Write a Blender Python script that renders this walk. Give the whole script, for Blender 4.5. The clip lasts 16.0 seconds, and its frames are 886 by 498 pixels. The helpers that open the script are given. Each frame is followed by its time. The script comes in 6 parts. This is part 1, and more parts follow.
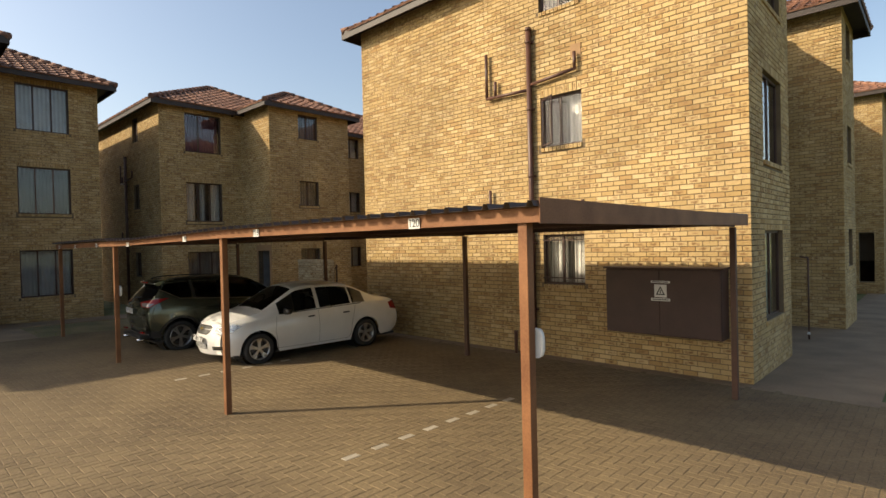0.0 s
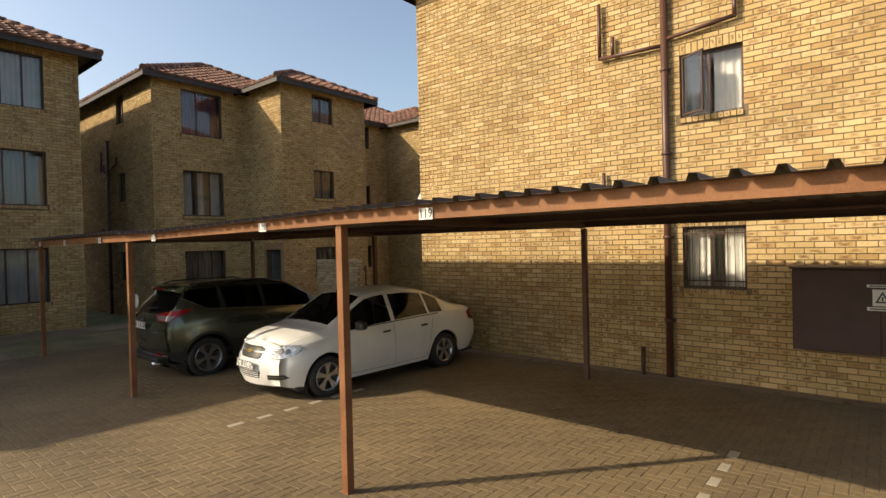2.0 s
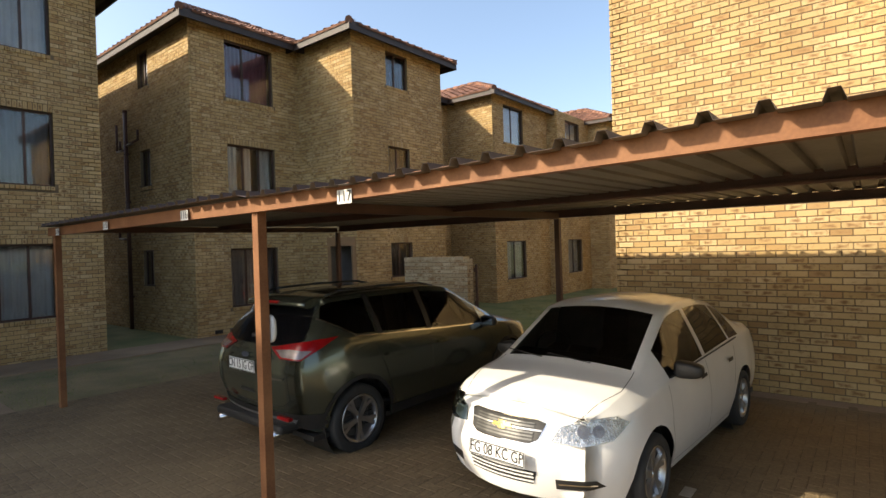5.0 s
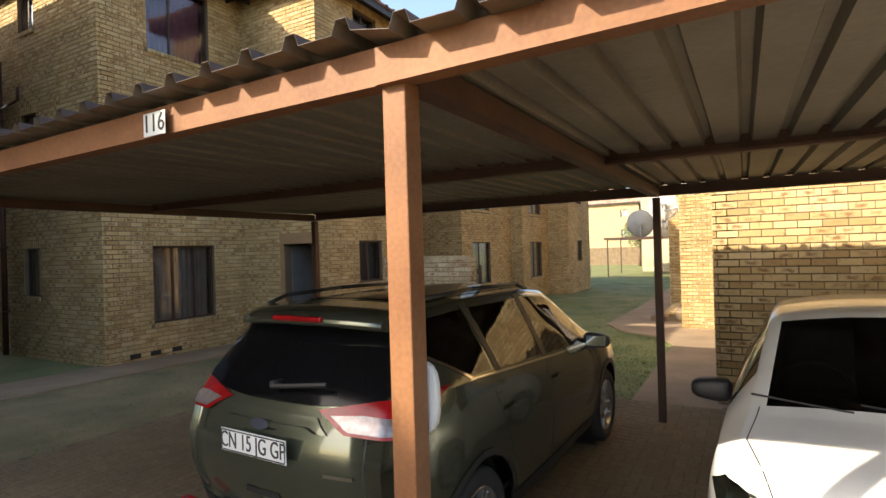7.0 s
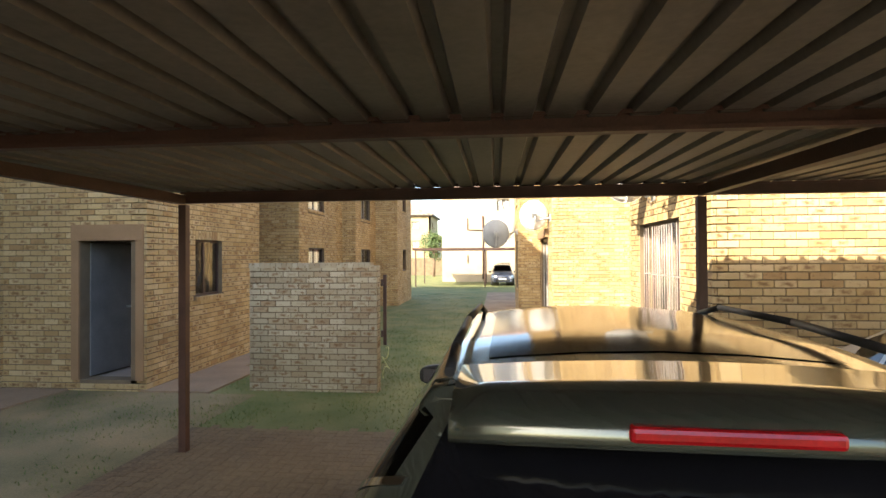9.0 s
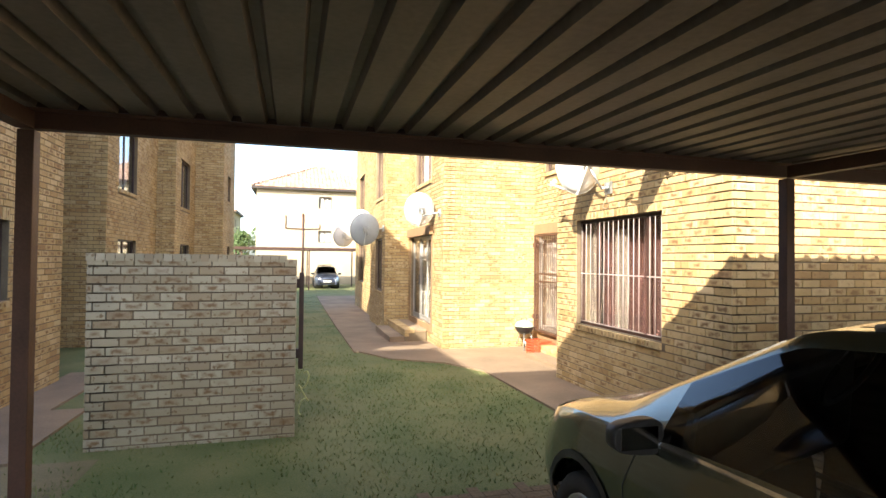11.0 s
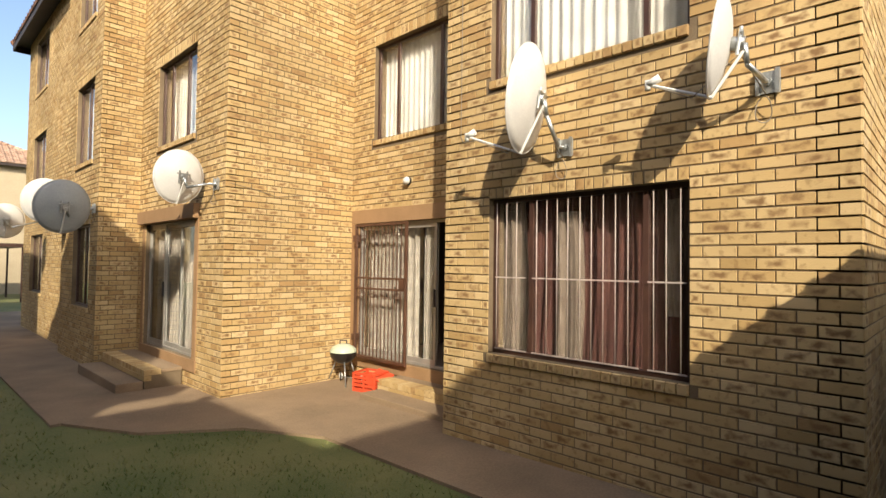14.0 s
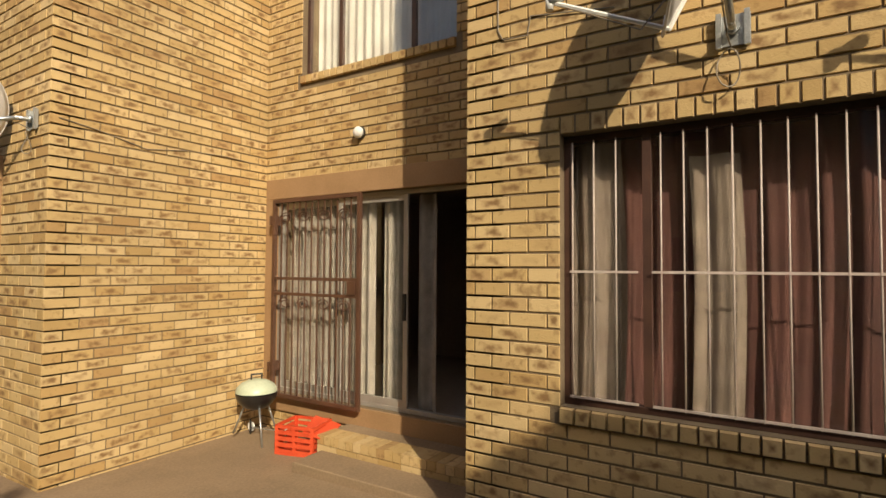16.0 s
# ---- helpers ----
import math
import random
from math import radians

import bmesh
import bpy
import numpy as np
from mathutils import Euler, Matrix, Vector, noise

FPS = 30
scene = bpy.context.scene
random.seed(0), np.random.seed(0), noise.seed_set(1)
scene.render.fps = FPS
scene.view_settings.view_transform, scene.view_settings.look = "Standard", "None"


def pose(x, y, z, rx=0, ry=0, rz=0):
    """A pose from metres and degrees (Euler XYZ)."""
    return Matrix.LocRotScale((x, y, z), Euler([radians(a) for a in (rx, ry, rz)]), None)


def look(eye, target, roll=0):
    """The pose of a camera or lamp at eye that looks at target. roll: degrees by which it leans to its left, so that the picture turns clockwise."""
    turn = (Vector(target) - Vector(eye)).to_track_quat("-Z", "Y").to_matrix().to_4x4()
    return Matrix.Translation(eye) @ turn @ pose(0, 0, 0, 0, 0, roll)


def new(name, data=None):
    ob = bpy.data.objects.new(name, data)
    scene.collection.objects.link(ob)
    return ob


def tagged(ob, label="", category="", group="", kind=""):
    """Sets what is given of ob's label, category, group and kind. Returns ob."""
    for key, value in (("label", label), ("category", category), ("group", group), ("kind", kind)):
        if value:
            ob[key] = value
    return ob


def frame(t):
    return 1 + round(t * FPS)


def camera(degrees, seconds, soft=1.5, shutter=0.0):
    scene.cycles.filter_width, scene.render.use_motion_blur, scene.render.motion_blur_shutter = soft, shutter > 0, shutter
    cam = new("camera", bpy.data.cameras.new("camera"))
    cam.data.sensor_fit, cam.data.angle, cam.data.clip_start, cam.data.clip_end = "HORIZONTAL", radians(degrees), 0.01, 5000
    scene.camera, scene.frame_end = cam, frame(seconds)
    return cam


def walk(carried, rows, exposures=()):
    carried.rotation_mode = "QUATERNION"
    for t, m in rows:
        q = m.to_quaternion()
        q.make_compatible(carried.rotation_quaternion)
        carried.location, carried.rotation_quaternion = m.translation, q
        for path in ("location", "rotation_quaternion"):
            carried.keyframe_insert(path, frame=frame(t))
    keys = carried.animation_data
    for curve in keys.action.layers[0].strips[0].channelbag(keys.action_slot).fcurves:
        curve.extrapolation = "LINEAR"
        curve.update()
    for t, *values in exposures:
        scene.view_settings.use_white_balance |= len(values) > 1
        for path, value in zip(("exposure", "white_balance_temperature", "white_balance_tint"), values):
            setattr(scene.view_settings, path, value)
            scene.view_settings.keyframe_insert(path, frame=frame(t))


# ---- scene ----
from mathutils.bvhtree import BVHTree

cam = camera(79.3, 16.0)
METRES, EYE, TILT, LEAN, TURN = 23.4, 2.22, 0.0, 0.0, 42.9
ROWS = [
    (0.0, 0.0, 0.0, 0.0, -0.02, -0.65, 1.38),
    (0.5, -0.0244, 0.0264, -0.0008, -0.94, -0.62, 1.34),
    (1.0, -0.0488, 0.0512, -0.0014, -1.88, -0.6, 1.4),
    (1.5, -0.0741, 0.0765, -0.001, -2.6, -0.67, 1.41),
    (2.0, -0.099, 0.1033, -0.002, -3.34, -0.66, 1.41),
    (2.5, -0.1242, 0.1312, -0.0032, -3.79, -0.62, 1.46),
    (3.0, -0.148, 0.1587, -0.0041, -4.04, -0.59, 1.52),
    (3.5, -0.1734, 0.1869, -0.0058, -3.98, -0.53, 1.6),
    (4.0, -0.1958, 0.2159, -0.0064, -3.99, -0.46, 1.74),
    (6.5, -0.2741, 0.3627, -0.0147, -9.44, -0.01, 1.93),
    (7.0, -0.288, 0.3888, -0.016, -13.54, 0.14, 1.72),
    (7.5, -0.3032, 0.4157, -0.0153, -17.94, 0.16, 1.45),
    (8.0, -0.3173, 0.4436, -0.0151, -24.66, 0.12, 1.08),
    (10.5, -0.343, 0.5858, -0.0212, -53.4, 0.96, -0.41),
    (11.0, -0.339, 0.6103, -0.0218, -58.58, 1.11, -0.61),
    (11.5, -0.33, 0.6365, -0.0222, -63.01, 1.22, -0.67),
    (12.0, -0.3164, 0.6596, -0.0231, -69.12, 1.35, -0.71),
    (12.5, -0.2988, 0.6803, -0.0235, -72.89, 1.39, -0.62),
    (13.0, -0.2785, 0.6987, -0.0235, -78.03, 1.49, -0.64),
    (13.5, -0.255, 0.7153, -0.0236, -83.14, 1.62, -0.69),
    (14.0, -0.2307, 0.7301, -0.025, -88.81, 1.76, -0.79),
    (14.5, -0.2047, 0.7409, -0.025, -92.67, 1.88, -0.69),
    (15.0, -0.1773, 0.7508, -0.0259, -95.37, 1.91, -0.6),
    (15.5, -0.1502, 0.7592, -0.0269, -97.95, 1.96, -0.46),
    (16.0, -0.1239, 0.7673, -0.029, -100.96, 2.06, -0.33),
]
walk(cam, [(t, pose(0, 0, EYE, TILT, LEAN, TURN) @ pose(METRES * x, METRES * y, METRES * z, 90 + pitch, roll, yaw)) for t, x, y, z, yaw, pitch, roll in ROWS],
     [(0.0, 0.36, 7000, 10), (4.0, 0.62, 6800, 10), (5.0, 0.9, 6600, 10), (6.5, 1.3, 6500, 10), (7.5, 1.6, 6400, 10), (8.5, 2.0, 6300, 10), (10.5, 2.05, 5950, 10), (12.0, 1.5, 5900, 10), (13.5, 0.82, 6200, 10), (16.0, 0.22, 6900, 10)])

# ---- light ----
SUN_AZ, SUN_EL = 230.0, 32.0   # where the sun stands: degrees from +x, and above the horizon
world = bpy.data.worlds.new("world")
scene.world = world
world.use_nodes = True
wn = world.node_tree
sky = wn.nodes.new("ShaderNodeTexSky")
sky.sky_type, sky.sun_disc = "NISHITA", False
sky.sun_elevation, sky.sun_rotation = radians(SUN_EL), radians(90 - SUN_AZ)
sky.air_density, sky.dust_density, sky.ozone_density = 1.0, 2.4, 0.4
wn.nodes["Background"].inputs[1].default_value = 0.165
wn.links.new(sky.outputs[0], wn.nodes["Background"].inputs[0])
sun_way = Vector((math.cos(radians(SUN_AZ)) * math.cos(radians(SUN_EL)), math.sin(radians(SUN_AZ)) * math.cos(radians(SUN_EL)), math.sin(radians(SUN_EL))))
sun = new("sun", bpy.data.lights.new("sun", "SUN"))
sun.data.energy, sun.data.angle, sun.data.color = 4.5, radians(0.55), (1.0, 0.875, 0.675)
sun.matrix_world = look(sun_way * 60, (0, 0, 0))



# ---- materials ----
def material(name, dark, light, rough=0.8, scale=6.0, fine=60.0, bump=0.15, metal=0.0, per=0.0, detail=0.35, spec=0.5, coat=0.0):
    """A surface whose colour wanders between two colours at a coarse and a fine scale, with fine relief; per: how far each piece differs."""
    m = bpy.data.materials.new(name)
    m.use_nodes = True
    n, l = m.node_tree.nodes, m.node_tree.links
    b = n["Principled BSDF"]
    geo = n.new("ShaderNodeNewGeometry")
    big, small = n.new("ShaderNodeTexNoise"), n.new("ShaderNodeTexNoise")
    big.inputs["Scale"].default_value, small.inputs["Scale"].default_value = scale, fine
    big.inputs["Detail"].default_value, small.inputs["Detail"].default_value = 3.0, 2.0
    for t in (big, small):
        l.new(geo.outputs["Position"], t.inputs["Vector"])
    mix = n.new("ShaderNodeMix")
    mix.data_type = "FLOAT"
    mix.inputs[0].default_value = detail
    l.new(big.outputs[0], mix.inputs[2])
    l.new(small.outputs[0], mix.inputs[3])
    last = mix.outputs[0]
    if per:
        oi = n.new("ShaderNodeObjectInfo")
        add = n.new("ShaderNodeMath")
        add.operation = "ADD"
        l.new(geo.outputs["Random Per Island"], add.inputs[0])
        l.new(oi.outputs["Random"], add.inputs[1])
        frac = n.new("ShaderNodeMath")
        frac.operation = "FRACT"
        l.new(add.outputs[0], frac.inputs[0])
        piece = n.new("ShaderNodeMath")
        piece.operation = "MULTIPLY_ADD"
        piece.inputs[1].default_value, piece.inputs[2].default_value = per, -per / 2
        l.new(frac.outputs[0], piece.inputs[0])
        tot = n.new("ShaderNodeMath")
        l.new(last, tot.inputs[0])
        l.new(piece.outputs[0], tot.inputs[1])
        last = tot.outputs[0]
    ramp = n.new("ShaderNodeValToRGB")
    ramp.color_ramp.elements[0].position, ramp.color_ramp.elements[1].position = 0.3, 0.7
    ramp.color_ramp.elements[0].color, ramp.color_ramp.elements[1].color = (*dark, 1), (*light, 1)
    l.new(last, ramp.inputs[0])
    l.new(ramp.outputs[0], b.inputs["Base Color"])
    b.inputs["Roughness"].default_value, b.inputs["Metallic"].default_value = rough, metal
    b.inputs["Specular IOR Level"].default_value = spec
    b.inputs["Coat Weight"].default_value = coat
    b.inputs["Coat Roughness"].default_value = 0.05
    if bump:
        bp = n.new("ShaderNodeBump")
        bp.inputs["Strength"].default_value, bp.inputs["Distance"].default_value = bump, 0.01
        l.new(small.outputs[0], bp.inputs["Height"])
        l.new(bp.outputs[0], b.inputs["Normal"])
    return m


def brick_material(name, cols, spots=0.5, marks=0.9):
    """Face brick: each brick takes a colour of its own from cols (place, colour), with burnt spots and a rough skin."""
    m = bpy.data.materials.new(name)
    m.use_nodes = True
    n, l = m.node_tree.nodes, m.node_tree.links
    b = n["Principled BSDF"]
    geo, oi = n.new("ShaderNodeNewGeometry"), n.new("ShaderNodeObjectInfo")
    add, frac = n.new("ShaderNodeMath"), n.new("ShaderNodeMath")
    frac.operation = "FRACT"
    l.new(geo.outputs["Random Per Island"], add.inputs[0])
    l.new(oi.outputs["Random"], add.inputs[1])
    l.new(add.outputs[0], frac.inputs[0])
    ramp = n.new("ShaderNodeValToRGB")
    el = ramp.color_ramp.elements
    for i, (p, c) in enumerate(cols):
        e = el[i] if i < 2 else el.new(p)
        e.position, e.color = p, (*c, 1)
    l.new(frac.outputs[0], ramp.inputs[0])
    spot, skin, wash = n.new("ShaderNodeTexNoise"), n.new("ShaderNodeTexNoise"), n.new("ShaderNodeTexNoise")
    for t, s in ((spot, 19.0), (skin, 90.0), (wash, 0.9)):
        t.inputs["Scale"].default_value = s
        l.new(geo.outputs["Position"], t.inputs["Vector"])
    mask = n.new("ShaderNodeMapRange")
    mask.inputs[1].default_value, mask.inputs[2].default_value = 0.58, 0.7
    mask.inputs[4].default_value = spots
    l.new(spot.outputs[0], mask.inputs[0])
    mix = n.new("ShaderNodeMix")
    mix.data_type = "RGBA"
    l.new(mask.outputs[0], mix.inputs[0])
    l.new(ramp.outputs[0], mix.inputs[6])
    mix.inputs[7].default_value = (0.17, 0.095, 0.038, 1)
    w2 = n.new("ShaderNodeMapRange")
    w2.inputs[1].default_value, w2.inputs[2].default_value, w2.inputs[3].default_value, w2.inputs[4].default_value = 0.3, 0.7, 0.82, 1.12
    l.new(wash.outputs[0], w2.inputs[0])
    mul = n.new("ShaderNodeMix")
    mul.data_type, mul.blend_type = "RGBA", "MULTIPLY"
    mul.inputs[0].default_value = 1.0
    l.new(mix.outputs[2], mul.inputs[6])
    l.new(w2.outputs[0], mul.inputs[7])
    uv, sep = n.new("ShaderNodeUVMap"), n.new("ShaderNodeSeparateXYZ")
    uv.uv_map = "face"
    l.new(uv.outputs[0], sep.inputs[0])

    def calc(op, a, c, clamp=False):
        k = n.new("ShaderNodeMath")
        k.operation, k.use_clamp = op, clamp
        for slot, v in ((0, a), (1, c)):
            if isinstance(v, (int, float)):
                k.inputs[slot].default_value = v
            else:
                l.new(v, k.inputs[slot])
        return k.outputs[0]

    across = calc("ABSOLUTE", calc("SUBTRACT", sep.outputs[0], 0.5), 0)
    upright = calc("ABSOLUTE", calc("SUBTRACT", sep.outputs[1], 0.5), 0)
    far_out = calc("MAXIMUM", across, calc("MULTIPLY", upright, 0.85))
    reach = calc("ADD", 0.36, calc("MULTIPLY", calc("SUBTRACT", spot.outputs[0], 0.5), 0.7))
    heart = calc("MULTIPLY", calc("SUBTRACT", reach, far_out), 3.2, True)
    which = calc("FRACT", calc("MULTIPLY", frac.outputs[0], 7.31), 0)
    heart = calc("MULTIPLY", heart, calc("MULTIPLY", calc("SUBTRACT", which, 0.42), 4.0, True), True)
    burn = n.new("ShaderNodeMix")
    burn.data_type = "RGBA"
    l.new(calc("MULTIPLY", heart, marks), burn.inputs[0])
    l.new(mul.outputs[2], burn.inputs[6])
    burn.inputs[7].default_value = (0.2, 0.115, 0.05, 1)
    l.new(burn.outputs[2], b.inputs["Base Color"])
    b.inputs["Roughness"].default_value = 0.85
    b.inputs["Specular IOR Level"].default_value = 0.25
    bp = n.new("ShaderNodeBump")
    bp.inputs["Strength"].default_value, bp.inputs["Distance"].default_value = 0.35, 0.006
    l.new(skin.outputs[0], bp.inputs["Height"])
    l.new(bp.outputs[0], b.inputs["Normal"])
    return m


BRICK = brick_material("face_brick", [(0.0, (0.384, 0.258, 0.107)), (1.0, (0.443, 0.313, 0.141)), (0.12, (0.492, 0.356, 0.173)), (0.4, (0.443, 0.307, 0.134)), (0.62, (0.542, 0.404, 0.213)), (0.8, (0.414, 0.275, 0.114)), (0.9, (0.350, 0.220, 0.095)), (0.94, (0.492, 0.359, 0.178))], 0.4, 0.95)
BRICK_GREY = brick_material("grey_face_brick", [(0.0, (0.370, 0.306, 0.193)), (1.0, (0.430, 0.363, 0.238)), (0.3, (0.480, 0.411, 0.277)), (0.6, (0.410, 0.344, 0.218)), (0.85, (0.360, 0.286, 0.173)), (0.94, (0.320, 0.229, 0.129))], 0.8)
MORTAR = material("mortar", (0.12, 0.085, 0.05), (0.2, 0.15, 0.09), 0.95, 3, 80, 0.3)
# Tile for far roofs, with the bleaching of distance mixed into its colour.
TILE_HAZED = material("pale_roof_tile", (0.3, 0.19, 0.13), (0.46, 0.31, 0.22), 0.85, 2, 40, 0.2, per=0.5)
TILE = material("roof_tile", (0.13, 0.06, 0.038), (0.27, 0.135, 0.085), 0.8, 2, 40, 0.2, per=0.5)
FASCIA = material("dark_fascia", (0.02, 0.014, 0.011), (0.045, 0.03, 0.024), 0.6, 5, 60, 0.1)
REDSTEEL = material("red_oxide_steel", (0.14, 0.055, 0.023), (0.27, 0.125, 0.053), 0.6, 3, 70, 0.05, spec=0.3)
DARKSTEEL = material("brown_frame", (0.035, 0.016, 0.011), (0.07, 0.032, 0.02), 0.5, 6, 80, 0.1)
# Darker copy of the red steel: the shade under the roof is in its colour.
SHADESTEEL = material("weathered_brown_steel", (0.055, 0.024, 0.015), (0.11, 0.05, 0.031), 0.55, 4, 70, 0.15)
SHEET = material("weathered_roof_sheet", (0.13, 0.112, 0.088), (0.235, 0.205, 0.165), 0.55, 1.5, 30, 0.1, metal=0.2)
PAVER = material("paver", (0.092, 0.063, 0.032), (0.22, 0.158, 0.08), 0.92, 0.55, 38, 0.3, per=0.08, detail=0.45)
JOINT = material("paver_joint", (0.07, 0.049, 0.026), (0.17, 0.122, 0.064), 0.95, 0.55, 38, 0.2, detail=0.45)
CONCRETE = material("concrete", (0.155, 0.107, 0.064), (0.3, 0.213, 0.128), 0.9, 1.3, 50, 0.25)
GRASSY = material("grass", (0.055, 0.09, 0.018), (0.2, 0.185, 0.065), 0.9, 1.1, 70, 0.6)
PLASTER = material("brown_plaster", (0.25, 0.15, 0.07), (0.33, 0.2, 0.1), 0.85, 2.5, 60, 0.15)
CURTAIN = material("curtain", (0.36, 0.34, 0.31), (0.52, 0.5, 0.46), 0.9, 3, 90, 0.1)
INSIDE = material("room_paint", (0.25, 0.2, 0.16), (0.35, 0.3, 0.25), 0.9, 1, 20, 0.02)
WHITE = material("white_metal", (0.6, 0.6, 0.58), (0.75, 0.75, 0.72), 0.4, 4, 60, 0.05)


def glass_material(name, tint=(0.9, 0.92, 0.92), rough=0.02):
    m = bpy.data.materials.new(name)
    m.use_nodes = True
    n, l = m.node_tree.nodes, m.node_tree.links
    b = n["Principled BSDF"]
    b.inputs["Base Color"].default_value = (*tint, 1)
    b.inputs["Roughness"].default_value = rough
    b.inputs["Transmission Weight"].default_value = 1.0
    b.inputs["IOR"].default_value = 1.45
    return m


GLASS = glass_material("window_glass")


# ---- building blocks of the code ----
def ground_z(y):
    """The yard falls gently towards +y."""
    return -0.015 * (min(max(y, -6), 22) - 3.3)


def box(bm, x0, x1, y0, y1, z0, z1, m=None):
    vs = [bm.verts.new((x, y, z)) for z in (z0, z1) for x, y in ((x0, y0), (x1, y0), (x1, y1), (x0, y1))]
    if m is not None:
        for v in vs:
            v.co = m @ v.co
    for f in ((3, 2, 1, 0), (4, 5, 6, 7), (0, 1, 5, 4), (1, 2, 6, 5), (2, 3, 7, 6), (3, 0, 4, 7)):
        bm.faces.new([vs[i] for i in f])
    return vs


def tube(bm, p, q, r, n=10, r2=None, caps=True):
    p, q = Vector(p), Vector(q)
    r2 = r if r2 is None else r2
    rot = (q - p).to_track_quat("Z", "Y")
    a = [bm.verts.new(p + rot @ Vector((r * math.cos(2 * math.pi * i / n), r * math.sin(2 * math.pi * i / n), 0))) for i in range(n)]
    b = [bm.verts.new(q + rot @ Vector((r2 * math.cos(2 * math.pi * i / n), r2 * math.sin(2 * math.pi * i / n), 0))) for i in range(n)]
    for i in range(n):
        f = bm.faces.new((a[i], a[(i + 1) % n], b[(i + 1) % n], b[i]))
        f.smooth = n > 6
    if caps:
        bm.faces.new(a[::-1])
        bm.faces.new(b)


def pipe(bm, pts, r, n=8):
    for p, q in zip(pts, pts[1:]):
        tube(bm, p, q, r, n)
    for p in pts[1:-1]:
        bmesh.ops.create_uvsphere(bm, u_segments=n, v_segments=6, radius=r * 1.02, matrix=Matrix.Translation(p))


def part(name, bm, mat, parent=None, label="", bevel=0.0):
    me = bpy.data.meshes.new(name)
    bm.to_mesh(me)
    bm.free()
    for mm in (mat if isinstance(mat, (list, tuple)) else [mat]):
        me.materials.append(mm)
    ob = new(name, me)
    ob.parent = parent
    if label:
        tagged(ob, label)
    if bevel:
        md = ob.modifiers.new("edge", "BEVEL")
        md.width, md.segments, md.limit_method = bevel, 2, "ANGLE"
    return ob


def thing(name, label, category, at=(0, 0, 0), rz=0.0, group="", kind=""):
    ob = new(name)
    ob.matrix_world = pose(*at, 0, 0, rz)
    ob.empty_display_size = 0.1
    return tagged(ob, label, category, group, kind)


def boxes(name, items, mat, parent=None, label="", bevel=0.0):
    bm = bmesh.new()
    for it in items:
        box(bm, *it)
    return part(name, bm, mat, parent, label, bevel)


# ---- walls of brick ----
COURSE, BLEN, JOINTW, PROUD = 0.086, 0.232, 0.010, 0.009
BRICKS_LATER = []


def frame_of(p, q):
    """u runs along the wall from p to q, v is up, w points out of the wall (to the left of p to q)."""
    d = Vector((q[0] - p[0], q[1] - p[1], 0))
    length = d.length
    d.normalize()
    out = Vector((-d.y, d.x, 0))
    return Matrix(((d.x, out.x, 0, p[0]), (d.y, out.y, 0, p[1]), (0, 0, 1, 0), (0, 0, 0, 1))), length


def wall(name, p, q, z0, z1, holes=(), ext=(0.0, 0.0), mat=None, singles=0, thick=0.24, focus=None, brick=True, parent=None, lay0=0.0):
    """A wall from p to q (its outer face), with holes (u0, u1, v0, v1); the bricks are laid later."""
    m, length = frame_of(p, q)
    us = sorted({0.0, length, *[h[0] for h in holes], *[h[1] for h in holes]})
    vs = sorted({z0, z1, *[h[2] for h in holes], *[h[3] for h in holes]})
    bm = bmesh.new()
    grid = {}
    for j in range(len(vs)):
        for i in range(len(us)):
            for k, w in ((0, 0.0), (1, -thick)):
                grid[i, j, k] = bm.verts.new(m @ Vector((us[i], w, vs[j])))
    solid = lambda i, j: 0 <= i < len(us) - 1 and 0 <= j < len(vs) - 1 and not any(h[0] - 1e-4 < (us[i] + us[i + 1]) / 2 < h[1] + 1e-4 and h[2] - 1e-4 < (vs[j] + vs[j + 1]) / 2 < h[3] + 1e-4 for h in holes)
    g = grid
    for i in range(len(us) - 1):
        for j in range(len(vs) - 1):
            if not solid(i, j):
                continue
            bm.faces.new((g[i, j, 0], g[i + 1, j, 0], g[i + 1, j + 1, 0], g[i, j + 1, 0]))
            bm.faces.new((g[i, j + 1, 1], g[i + 1, j + 1, 1], g[i + 1, j, 1], g[i, j, 1]))
            if not solid(i - 1, j):
                bm.faces.new((g[i, j, 1], g[i, j, 0], g[i, j + 1, 0], g[i, j + 1, 1]))
            if not solid(i + 1, j):
                bm.faces.new((g[i + 1, j, 0], g[i + 1, j, 1], g[i + 1, j + 1, 1], g[i + 1, j + 1, 0]))
            if not solid(i, j - 1):
                bm.faces.new((g[i, j, 1], g[i + 1, j, 1], g[i + 1, j, 0], g[i, j, 0]))
            if not solid(i, j + 1):
                bm.faces.new((g[i, j + 1, 0], g[i + 1, j + 1, 0], g[i + 1, j + 1, 1], g[i, j + 1, 1]))
    bmesh.ops.reverse_faces(bm, faces=bm.faces)
    bm.normal_update()
    ob = part(name, bm, MORTAR, parent)
    tagged(ob, "", "", "", "structure")
    if brick:
        BRICKS_LATER.append((ob, m, length, z0, z1, list(holes), ext, mat or BRICK, singles, focus, lay0))
    return ob


def brick_verts(u0, u1, v0, v1, w):
    """Eight corners of a brick face standing proud by w, its front edges eased."""
    e = 0.004
    return [(u0, -0.004, v0), (u1, -0.004, v0), (u1, -0.004, v1), (u0, -0.004, v1), (u0 + e, w, v0 + e), (u1 - e, w, v0 + e), (u1 - e, w, v1 - e), (u0 + e, w, v1 - e)]


BRICK_UV = [(0, 0), (1, 0), (1, 1), (0, 1)] * 2


